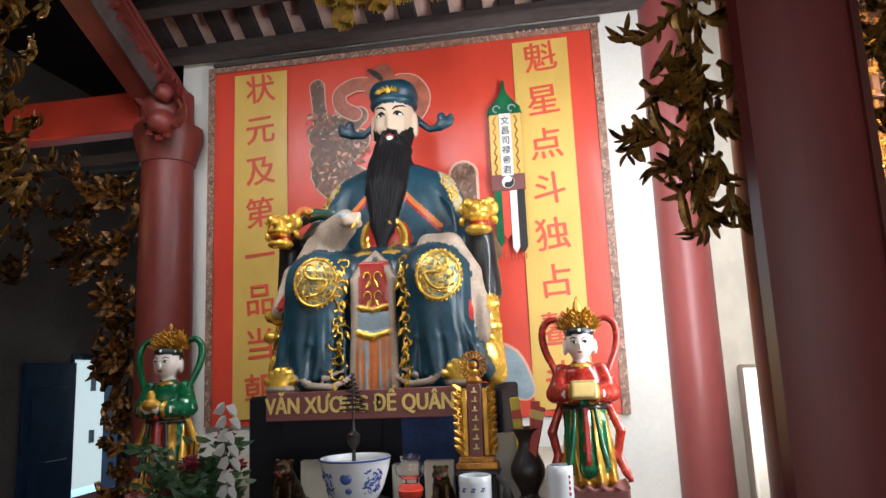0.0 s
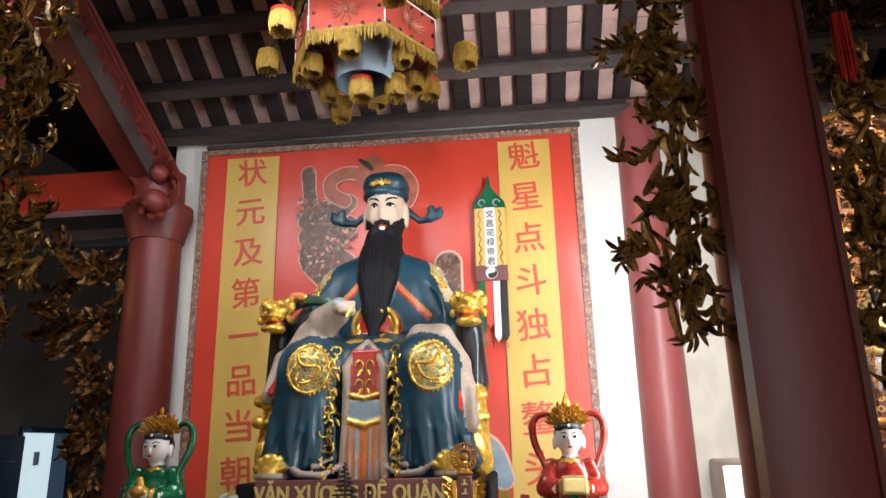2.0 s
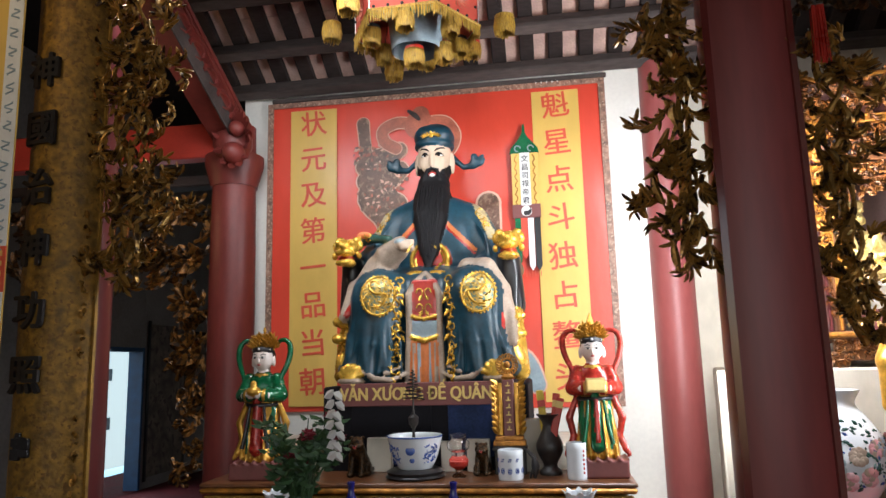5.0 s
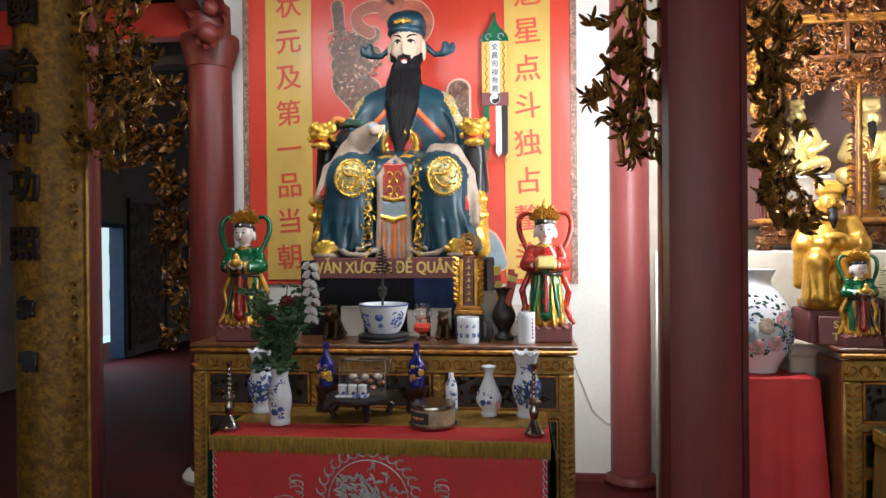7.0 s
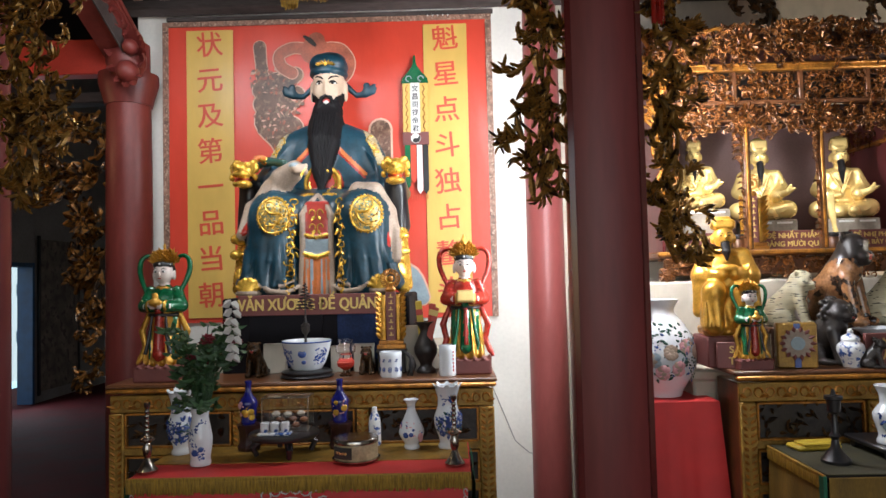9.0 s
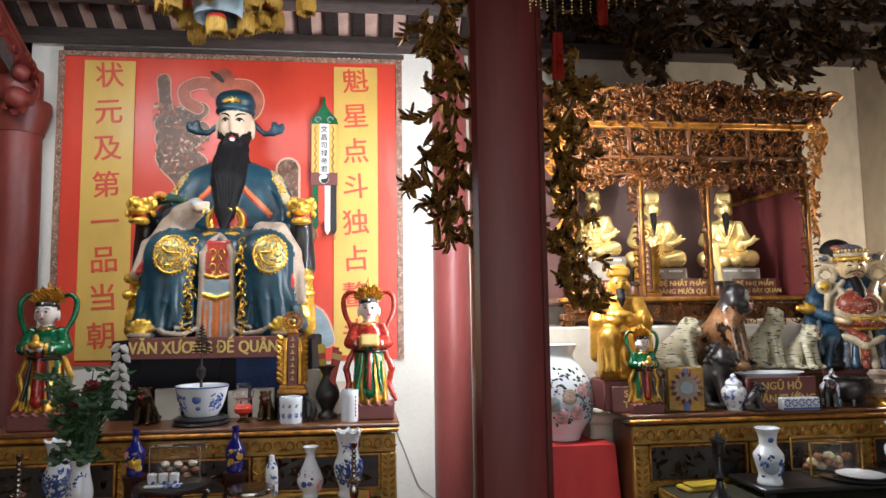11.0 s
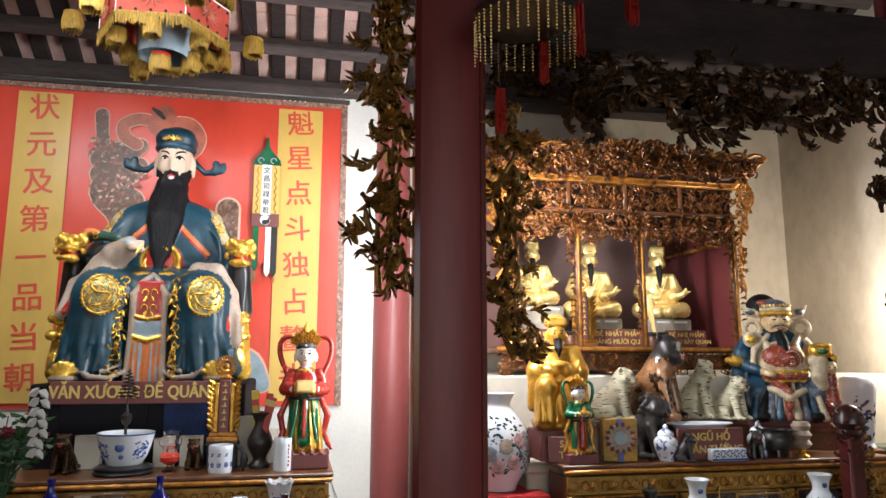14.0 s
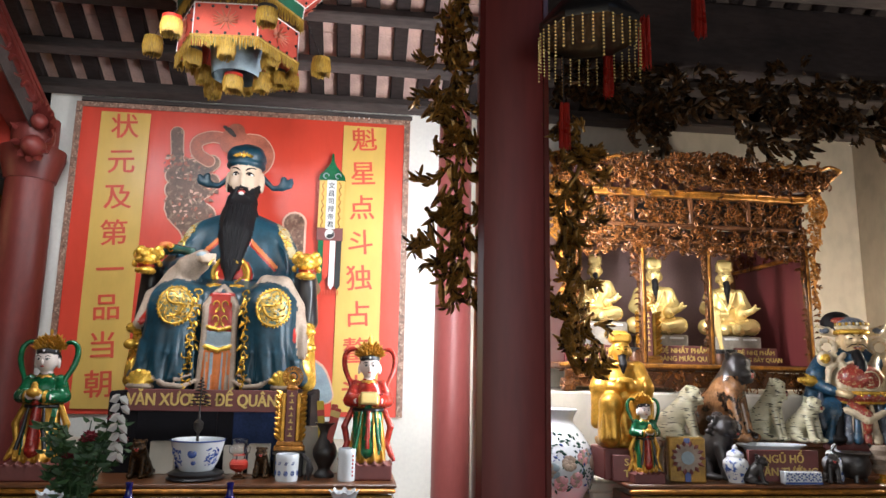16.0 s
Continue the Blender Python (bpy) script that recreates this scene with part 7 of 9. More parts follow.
def general(x, y, z, k):
    """A stout seated warrior: ornate cap with wings, looped ribbons, gilt belly guard, striped skirt."""
    s = Sculpt((-0.36, -0.22, -0.01), (0.36, 0.16, 0.80), 0.0072)
    BL, CR, SK, BE, GO, RE, WH, ST = range(8)
    s.block((0, 0, 0.03), (0.44, 0.28, 0.06), ST, 0.01, 0.02)
    for q in (-1, 1):
        s.limb([(q * 0.10, 0, 0.27), (q * 0.15, -0.06, 0.20), (q * 0.14, -0.06, 0.08)], [0.09, 0.085, 0.075], (BL, WH)[q > 0], 0.03)
        s.egg((q * 0.14, -0.13, 0.065), (0.05, 0.06, 0.03), BE, 0.02)
    for i in range(9):
        u = -0.19 + 0.0475 * i
        s.limb([(u * 0.75, -0.125, 0.24), (u, -0.155, 0.06)], [0.012, 0.022], (BL, BE, WH, BL, RE, CR, WH, BL, CR)[i], 0.004)
    s.limb([(-0.07, -0.13, 0.27), (0.0, -0.165, 0.20), (0.0, -0.17, 0.12)], [0.02, 0.026, 0.02], RE, 0.008)
    s.limb([(-0.09, -0.14, 0.22), (0.0, -0.18, 0.17), (0.09, -0.15, 0.21)], [0.016, 0.022, 0.016], CR, 0.006)
    s.egg((0, -0.02, 0.36), (0.15, 0.13, 0.13), CR, 0.03)
    s.egg((0.0, -0.090, 0.385), (0.112, 0.070, 0.085), RE, 0.006)
    s.ring((0, -0.02, 0.285), 0.142, 0.017, RE, 0.006, axis=2).ring((0, -0.02, 0.312), 0.148, 0.010, GO, 0.004, axis=2).ring((0, -0.02, 0.26), 0.138, 0.009, GO, 0.004, axis=2)
    s.egg((0, 0.03, 0.47), (0.17, 0.10, 0.095), BL, 0.03)
    s.limb([(-0.06, -0.06, 0.52), (-0.15, -0.09, 0.43), (-0.165, -0.11, 0.33)], [0.014, 0.016, 0.014], CR, 0.008)
    s.limb([(-0.15, 0.02, 0.47), (-0.20, -0.02, 0.41)], [0.055, 0.052], BL, 0.02)
    s.limb([(-0.20, -0.02, 0.41), (-0.215, -0.04, 0.36), (-0.15, -0.13, 0.32)], [0.042, 0.038, 0.028], BL, 0.01)
    s.limb([(-0.17, -0.10, 0.33), (-0.10, -0.160, 0.305)], [0.026, 0.020], SK, 0.01)
    s.egg((-0.085, -0.17, 0.30), (0.028, 0.02, 0.020), SK, 0.006)
    s.limb([(-0.21, 0.0, 0.37), (-0.225, -0.03, 0.28), (-0.215, -0.05, 0.10)], [0.035, 0.045, 0.035], BL, 0.01)
    s.egg((-0.25, -0.07, 0.37), (0.045, 0.035, 0.030), GO, 0.008).egg((-0.29, -0.085, 0.375), (0.025, 0.02, 0.018), GO, 0.006).limb([(-0.25, -0.09, 0.39), (-0.28, -0.09, 0.415)], [0.012, 0.004], GO, 0.004)
    s.limb([(-0.205, -0.10, 0.30), (-0.215, -0.115, 0.20), (-0.20, -0.12, 0.12)], [0.012, 0.022, 0.012], WH, 0.004)
    s.egg((-0.165, -0.085, 0.495), (0.042, 0.02, 0.045), CR, 0.004).egg((-0.165, -0.10, 0.495), (0.026, 0.012, 0.028), GO, 0.003)
    s.limb([(0.15, 0.02, 0.47), (0.20, -0.02, 0.38), (0.16, -0.12, 0.37)], [0.048, 0.042, 0.034], CR, 0.02)
    s.egg((0.20, -0.11, 0.43), (0.062, 0.05, 0.045), GO, 0.008).ring((0.20, -0.11, 0.46), 0.05, 0.010, GO, 0.003, axis=2).egg((0.20, -0.155, 0.425), (0.028, 0.012, 0.016), 8, 0.002)
    s.limb([(0.19, -0.12, 0.36), (0.17, -0.15, 0.29), (0.19, -0.14, 0.24)], [0.045, 0.04, 0.03], CR, 0.01)
    # small child figure at the side
    s.limb([(0.242, -0.10, 0.29), (0.238, -0.10, 0.22), (0.245, -0.10, 0.08)], [0.038, 0.045, 0.05], RE, 0.01)
    s.egg((0.242, -0.125, 0.335), (0.034, 0.034, 0.04), SK, 0.004).egg((0.242, -0.105, 0.362), (0.042, 0.038, 0.03), BE, 0.003).egg((0.265, -0.12, 0.392), (0.022, 0.02, 0.02), GO, 0.003)
    # head, beard, cap
    s.egg((0, -0.03, 0.60), (0.070, 0.07, 0.080), SK, 0.01).egg((0, -0.10, 0.595), (0.018, 0.02, 0.02), SK, 0.008)
    for q in (-1, 1):
        s.egg((q * 0.072, -0.01, 0.59), (0.014, 0.02, 0.035), SK, 0.006).egg((q * 0.034, -0.085, 0.585), (0.024, 0.02, 0.02), SK, 0.01)
    s.paint(BE, lambda u, v, w: (w > 0.50) & (w < 0.540 + 0.4 * np.maximum(0, np.abs(u) - 0.035)) & (v < 0.0) & (np.abs(u) < 0.06), SK)
    s.limb([(0, -0.080, 0.520), (0.005, -0.12, 0.47), (0.015, -0.15, 0.40)], [0.028, 0.028, 0.006], BE, 0.006)
    s.egg((0, -0.015, 0.672), (0.082, 0.082, 0.06), WH, 0.008).egg((-0.055, 0.05, 0.70), (0.085, 0.07, 0.07), BE, 0.02).egg((-0.045, 0.0, 0.712), (0.055, 0.045, 0.02), RE, 0.006)
    s.ring((0, -0.02, 0.645), 0.078, 0.014, GO, 0.004, axis=2).ring((0, -0.02, 0.672), 0.078, 0.008, CR, 0.003, axis=2)
    for q in (-1, 1):
        s.limb([(q * 0.08, 0.01, 0.645), (q * 0.14, 0.0, 0.655), (q * 0.19, 0.0, 0.70)], [0.026, 0.026, 0.005], CR, 0.006, 0.5)
        s.egg((q * 0.135, -0.012, 0.655), (0.026, 0.010, 0.014), WH, 0.002)
        s.ring((q * 0.135, -0.02, 0.560), 0.043, 0.016, CR, 0.006)
        s.limb([(q * 0.115, -0.03, 0.52), (q * 0.075, -0.08, 0.46)], [0.017, 0.02], CR, 0.008)
        s.extra.ball((q * 0.028, -0.096, 0.608), (0.016, 0.005, 0.0035), BE, 8, 5)
        s.extra.tube([(q * 0.01, -0.099, 0.622), (q * 0.03, -0.098, 0.636), (q * 0.055, -0.08, 0.626)], 0.003, 5, BE)
        s.extra.tube([(q * 0.006, -0.113, 0.576), (q * 0.03, -0.106, 0.572), (q * 0.05, -0.09, 0.556)], [0.003, 0.003, 0.0015], 5, BE)
        s.extra.ball((0.242 + q * 0.013, -0.157, 0.337), (0.006, 0.003, 0.004), BE, 6, 4)
    s.extra.ball((0, -0.108, 0.556), (0.022, 0.01, 0.009), RE, 10, 6)
    s.extra.ball((0, -0.114, 0.561), (0.018, 0.006, 0.004), WH, 8, 5)
    for i in range(3):
        s.extra.tube([(0.035 + (0.05 - 0.015 * i) * math.cos(t), -0.168 + 0.10 * abs(math.cos(t)) * 0.3, 0.375 + (0.052 - 0.016 * i) * math.sin(t)) for t in [j * 0.5 for j in range(14)]], 0.004, 5, (CR, RE, CR)[i])
    for i in range(14):
        t = -1.4 + i * 0.215
        s.extra.ball((0.083 * math.sin(t), -0.018 - 0.083 * math.cos(t), 0.690), (0.008, 0.006, 0.010), (GO, CR)[i % 2], 8, 5)
        s.extra.ball((0.152 * math.sin(t), -0.02 - 0.152 * math.cos(t), 0.298), (0.009, 0.006, 0.008), (GO, WH)[i % 2], 8, 5)
    statue("warrior_statue", s, [M[n] for n in ("brocade_blue", "brocade_cream", "laughskin", "beard", "gold", "brocade_red", "slate", "signred", "green")], "painted stout warrior statue with winged cap and black beard", pose(x, y, z, 0, 0, -21) @ Matrix.Diagonal((k, k, k, 1)))


general(2.68, 2.47, 1.247, 0.97)


def beast(name, x, y, z, k, ma, label, turn=0, mane=False, head=None, slim=1.0):
    """A seated tiger or lion, jaws open. mane: curls round the head. head: its own colour."""
    s = Sculpt((-0.12, -0.2, -0.01), (0.12, 0.2, 0.40), 0.0065)
    s.egg((0, 0.10, 0.09), (0.085, 0.10, 0.09), 0, 0.03).limb([(0, 0.08, 0.12), (0, -0.03, 0.24)], [0.088, 0.076], 0, 0.03).limb([(0, -0.03, 0.24), (0, -0.055, 0.31)], [0.070, 0.062], 0, 0.02)
    for q in (-1, 1):
        s.limb([(q * 0.05, -0.05, 0.20), (q * 0.052, -0.09, 0.03)], [0.035, 0.028], 0, 0.012).egg((q * 0.055, -0.11, 0.02), (0.032, 0.045, 0.022), 0, 0.01)
        s.egg((q * 0.08, 0.06, 0.06), (0.04, 0.08, 0.06), 0, 0.02).egg((q * 0.085, -0.02, 0.02), (0.028, 0.06, 0.022), 0, 0.01)
        s.egg((q * 0.056, -0.045, 0.366), (0.022, 0.012, 0.020), 0, 0.006).egg((q * 0.048, -0.085, 0.298), (0.032, 0.035, 0.034), 0, 0.014).egg((q * 0.022, -0.122, 0.346), (0.020, 0.012, 0.010), 0, 0.008)
        s.egg((q * 0.03, -0.125, 0.285), (0.03, 0.03, 0.022), 0, 0.01)
        s.extra.ball((q * 0.03, -0.128, 0.33), (0.010, 0.006, 0.008), 1, 8, 5)
    s.egg((0, -0.07, 0.32), (0.068, 0.066, 0.062), 0, 0.015).egg((0, -0.12, 0.262), (0.035, 0.035, 0.016), 0, 0.008)
    s.extra.ball((0, -0.15, 0.30), (0.014, 0.008, 0.008), 1, 8, 5)
    s.extra.ball((0, -0.14, 0.276), (0.028, 0.014, 0.008), 2, 8, 5)
    s.limb([(0.03, 0.18, 0.05), (0.12, 0.16, 0.04), (0.13, 0.02, 0.05)], [0.022, 0.02, 0.012], 0, 0.01)
    if mane:
        for i in range(26):
            t, ring = i * 2.4, 0.055 + 0.0012 * i
            s.egg((ring * 1.1 * math.cos(t), -0.05 + 0.002 * i, 0.315 + ring * 1.05 * math.sin(t)), 0.018, 0, 0.008)
    else:
        s.egg((0, -0.135, 0.29), (0.03, 0.02, 0.012), 2, 0.002)
    if head:
        s.paint(3, lambda u, v, w: w > 0.262 + 0.02 * np.sin(u * 60), 0)
    return statue(name, s, [ma, M["black"], M["lips"], head or ma], label, pose(x, y, z, 0, 0, turn) @ Matrix.Diagonal((k * slim, k * slim, k, 1)), "", "figurine")


beast("tiger_figurine", 1.675, 2.46, 1.29, 0.74, M["tigercream"], "cream glazed tiger figurine with dark stripes, sitting", 60)
beast("tiger_figurine", 1.93, 2.47, 1.29, 1.20, M["tigerbrown"], "tall brown glazed tiger figurine with dark head", 38, False, M["clayblack"], 0.82)
beast("tiger_figurine", 2.19, 2.50, 1.29, 0.86, M["tigercream"], "cream striped tiger figurine beside the brown one", 40, slim=0.75)
beast("tiger_figurine", 2.35, 2.43, 1.29, 0.62, M["tigercream"], "small cream striped tiger figurine", 25)
beast("lion_figurine", 1.765, 2.29, 1.125, 0.80, M["clayblack"], "dark carved lion figurine with curled mane, mouth open", 35, True)
beast("lion_figurine", 1.875, 2.12, 1.125, 0.34, M["clayblack"], "small dark maned stone figurine on the altar", 60, True)


# ---- vessels and small things ----
def vase(name, x, y, z, prof, ma, label, category="vase", group="", n=32, foot=None, turn=0):
    """A turned vessel with an inner wall. prof: radius, height from foot to lip."""
    ob = thing(name, label, category, pose(x, y, z, 0, 0, turn), group)
    fine = []
    for (r0, z0), (r1, z1) in zip(prof, prof[1:]):
        fine += [(r0 + (r1 - r0) * t / 3, z0 + (z1 - z0) * t / 3) for t in range(3)]
    fine.append(prof[-1])
    sm = [fine[0]] + [((a[0] + 2 * b[0] + c[0]) / 4, (a[1] + 2 * b[1] + c[1]) / 4) for a, b, c in zip(fine, fine[1:], fine[2:])] + [fine[-1]]
    top = prof[-1]
    inner = [(max(0.002, r - 0.006), h + 0.001) for r, h in sm[::-1][:max(4, len(sm) // 2)]]
    part("body", Mesh().lathe(sm + [(top[0] - 0.003, top[1] + 0.002)] + inner, n), ma, ob, smooth=60)
    return ob


def on_body(ob, prof, items, mats):
    """Painted sprigs on a vessel: leaves and discs laid on its wall by angle and height."""
    def rad(h):
        for (r0, z0), (r1, z1) in zip(prof, prof[1:]):
            if z0 <= h <= z1:
                return r0 + (r1 - r0) * (h - z0) / max(1e-6, z1 - z0)
        return prof[-1][0]
    q = Mesh()
    for a, h, size, kind, mi in items:
        r = rad(h) + 0.0012
        p = Vector((r * math.sin(a), -r * math.cos(a), h))
        nrm = Vector((math.sin(a), -math.cos(a), 0.0))
        if kind == "leaf":
            t = random.uniform(0, 6.3)
            tang = Vector((math.cos(a), math.sin(a), 0))
            q.leaf(p, tang * math.cos(t) + Vector((0, 0, 1)) * math.sin(t), nrm, size, size * 0.5, mi, -0.12)
        else:
            q.ball(p, (size, size, size * 0.95), mi, 10, 5)
            v0 = len(q.v) - 60
            q.v[v0:] = [tuple(p + (Vector(w) - p) - nrm * 0.88 * (Vector(w) - p).dot(nrm)) for w in q.v[v0:]]
    tagged(part("painting", q, mats, ob, "painted decoration"), kind="stuff")


TALL = [(0.045, 0), (0.048, 0.012), (0.036, 0.03), (0.062, 0.10), (0.066, 0.14), (0.046, 0.19), (0.044, 0.23), (0.056, 0.27), (0.060, 0.285)]
for x, y, t in ((-1.30, 2.21, 0), (-0.055, 2.22, 0.6)):
    v = vase("porcelain_vase", x, y, 0.787, TALL, M["porcelain_plain"], "blue and white porcelain vase with ruffled rim", group="vases on the offering table")
    rf = Mesh()
    rings = ((0.045, 0.25, 0.0), (0.054, 0.272, 0.004), (0.062, 0.288, 0.009), (0.058, 0.290, 0.009), (0.046, 0.268, 0.003))
    for r, h, wv in rings:
        rf.v += [((r + wv * math.cos(8 * k * math.pi / 24)) * math.cos(k * math.pi / 24), (r + wv * math.cos(8 * k * math.pi / 24)) * math.sin(k * math.pi / 24), h + wv * math.cos(8 * k * math.pi / 24)) for k in range(48)]
    for r in range(len(rings) - 1):
        rf.f += [(r * 48 + k, r * 48 + (k + 1) % 48, (r + 1) * 48 + (k + 1) % 48, (r + 1) * 48 + k) for k in range(48)]
    rf.m = [0] * len(rf.f)
    part("ruffled_rim", rf, M["porcelain_plain"], v, smooth=60)
    on_body(v, TALL, [(t + random.uniform(-1.4, 1.4), random.uniform(0.06, 0.16), random.uniform(0.014, 0.030), "leaf", random.choice((0, 0, 0, 1))) for _ in range(190)] + [(t - 0.1, 0.225, 0.017, "disc", 0)] + [(t + random.uniform(-1.5, 1.5), random.uniform(0.19, 0.25), 0.013, "leaf", 0) for _ in range(22)], [M["blueink"], M["leafglaze"], M["bluegrey"]])
    part("foot_ring", Mesh().lathe([(0.0485, 0.168), (0.0525, 0.172), (0.0485, 0.178)], 32, cap=False), M["blueink"], v)
SLIM = [(0.043, 0), (0.046, 0.012), (0.042, 0.03), (0.050, 0.08), (0.052, 0.12), (0.040, 0.18), (0.034, 0.21), (0.042, 0.245)]
v = vase("porcelain_vase", -1.135, 2.0, 0.787, SLIM, M["porcelain_plain"], "slim white vase with blue flowers holding roses", group="vases on the offering table")
on_body(v, SLIM, [(0.5 * math.sin(h * 40) + random.uniform(-0.35, 0.35), h, random.uniform(0.008, 0.02), "leaf", 0) for h in [0.03 + 0.0032 * k for k in range(52)]] + [(-0.2, 0.06, 0.016, "disc", 0), (0.35, 0.075, 0.013, "disc", 0)], [M["blueink"]])
PEAR = [(0.035, 0), (0.037, 0.012), (0.03, 0.02), (0.058, 0.06), (0.06, 0.085), (0.036, 0.14), (0.019, 0.18), (0.02, 0.205), (0.036, 0.225)]
v = vase("porcelain_vase", -0.225, 2.22, 0.787, PEAR, M["porcelain_plain"], "white pear-shaped vase with painted plum branch", group="vases on the offering table")
on_body(v, PEAR, [(random.uniform(-1.2, 1.0), random.uniform(0.03, 0.13), random.uniform(0.005, 0.018), random.choice(("leaf", "disc")), random.choice((0, 1))) for _ in range(26)], [M["petalpink"], M["blueink"]])
BOT = [(0.032, 0), (0.036, 0.01), (0.034, 0.03), (0.043, 0.08), (0.044, 0.105), (0.018, 0.14), (0.013, 0.17), (0.017, 0.20)]
for x in (-1.0, -0.565):
    s_ = thing("vase_stand", "dark turned wooden vase stand", "stand", pose(x, 2.26, 0.787), "stands for the blue bottles")
    part("stand", Mesh().lathe([(0.052, 0), (0.055, 0.015), (0.045, 0.03), (0.048, 0.09), (0.056, 0.105), (0.056, 0.12)], 8), M["rosestand"], s_)
    v = vase("glazed_bottle", x, 2.26, 0.908, BOT, M["cobalt"], "cobalt blue bottle vase with painted flowers", "bottle", "cobalt bottles")
    on_body(v, BOT, [(random.uniform(-0.9, 0.9), random.uniform(0.03, 0.10), random.uniform(0.010, 0.018), random.choice(("leaf", "disc")), random.choice((0, 1))) for _ in range(13)], [M["petalpink"], M["gold"]])


def bouquet(x, y, z):
    ob = thing("rose_bouquet", "dark green bouquet of red roses with a folded paper fan", "bouquet", pose(x, y, z))
    st, lf, fl = Mesh(), Mesh(), []
    for i in range(42):
        a, e = random.uniform(0, 6.3), random.uniform(0.05, 0.17)
        h = random.uniform(0.02, 0.34)
        q = (e * math.cos(a) * (0.5 + h), e * 0.8 * math.sin(a) * (0.5 + h), h)
        st.tube([(0, 0, -0.10), (q[0] * 0.4, q[1] * 0.4, h * 0.5), q], [0.003, 0.0028, 0.002], 5)
        for k in range(12):
            t = random.uniform(0, 6.3)
            p = Vector(q) * random.uniform(0.65, 1.02) + Vector((random.uniform(-0.02, 0.02), random.uniform(-0.02, 0.02), random.uniform(-0.02, 0.02)))
            lf.leaf(p, (math.cos(t), math.sin(t), random.uniform(-0.5, 0.5)), (random.uniform(-0.5, 0.5), -0.6, 0.8), random.uniform(0.03, 0.055), 0.026)
        if i % 6 == 0:
            fl.append(q)
    part("stem", st, M["leafgreen"], ob)
    tagged(part("leaf", lf, M["leafgreen"], ob), kind="stuff")
    for q in fl[:7]:
        r = Mesh()
        for k in range(16):
            t = k * 2.4
            r.leaf((q[0], q[1], q[2] + 0.012), (math.cos(t) * (0.3 + 0.05 * k), math.sin(t) * (0.3 + 0.05 * k), 1.0 - 0.045 * k), (math.cos(t), math.sin(t), 0.2), 0.030, 0.026)
        part("rose", r, M["petalred"], ob)
    fan = Mesh()
    for k in range(14):
        u, w = 0.12 + 0.022 * (k % 2) + random.uniform(-0.006, 0.006), 0.20 + 0.017 * k
        fan.leaf((u - 0.02, -0.06 + 0.01 * (k % 3), w), (1.0, -0.2, 0.6 * (-1) ** k), (0, -1, 0.4 * (-1) ** k), 0.05, 0.034)
    part("paper_fan", fan, M["paper"], ob, "white folded paper")
    return ob


bouquet(-1.135, 2.02, 1.02).scale = (1.22, 1.15, 1.12)


def candlestick(x, y, z, k=1.0):
    ob = thing("candlestick", "turned tarnished metal candlestick", "candlestick", pose(x, y, z), "pair of candlesticks")
    pr = [(0.042, 0), (0.043, 0.008), (0.034, 0.018), (0.022, 0.035), (0.012, 0.06), (0.018, 0.075), (0.02, 0.10), (0.012, 0.12), (0.030, 0.132), (0.030, 0.138), (0.010, 0.15)]
    for i in range(6):
        pr += [(0.010, 0.155 + i * 0.02), (0.0065, 0.163 + i * 0.02), (0.0105, 0.17 + i * 0.02)]
    pr += [(0.013, 0.275), (0.013, 0.29)]
    part("shaft", Mesh().lathe([(r * k, h * k) for r, h in pr], 24), M["steel"], ob)


candlestick(-1.325, 1.90, 0.787)
candlestick(-0.025, 1.92, 0.787)

# glass case with tea cups on a black tripod stand
gs = thing("round_stand", "black lacquered round stand with curved feet", "stand", pose(-0.80, 2.13, 0.787))
part("top", Mesh().lathe([(0.15, 0.085), (0.158, 0.095), (0.158, 0.105), (0.15, 0.11)], 36), M["black"], gs)
for k in range(4):
    a = k * math.pi / 2 + 0.4
    part("foot", Mesh().tube([(0.10 * math.cos(a), 0.10 * math.sin(a), 0.085), (0.14 * math.cos(a), 0.14 * math.sin(a), 0.05), (0.12 * math.cos(a), 0.12 * math.sin(a), 0.012)], [0.02, 0.016, 0.012], 8), M["black"], gs)
gc = thing("glass_case", "clear glass offering case with gold trim", "glass case", pose(-0.79, 2.17, 0.897))
for q in (-1, 1):
    part("pane", Mesh().box((q * 0.105, 0, 0.075), (0.004, 0.12, 0.15), 0.001), M["glass"], gc).visible_shadow = False
    part("pane", Mesh().box((0, q * 0.06, 0.075), (0.206, 0.004, 0.15), 0.001), M["glass"], gc).visible_shadow = False
part("lid", Mesh().box((0, 0, 0.152), (0.216, 0.126, 0.005), 0.001), M["glass"], gc).visible_shadow = False
for q in (-1, 1):
    for w_ in (-1, 1):
        part("edge", Mesh().box((q * 0.105, w_ * 0.06, 0.076), (0.005, 0.005, 0.152), 0.001), M["steel"], gc)
    part("edge", Mesh().box((0, q * 0.06, 0.152), (0.215, 0.006, 0.006), 0.001), M["steel"], gc)
    part("edge", Mesh().box((q * 0.105, 0, 0.152), (0.006, 0.125, 0.006), 0.001), M["steel"], gc)
of = Mesh()
for k in range(9):
    of.ball((-0.075 + 0.019 * k, 0.015 * math.sin(k * 3), 0.022 + 0.024 * ((k * 2) % 3)), (0.020, 0.018, 0.013), (0, 1, 0)[k % 3], 10, 6)
part("offering", of, [M["brownwood"], M["stone"]], gc)
tr = thing("cup_tray", "blue and white porcelain tray", "tray", pose(-0.82, 2.045, 0.897))
part("tray", Mesh().box((0, 0, 0.008), (0.15, 0.055, 0.014), 0.006), M["porcelain"], tr)
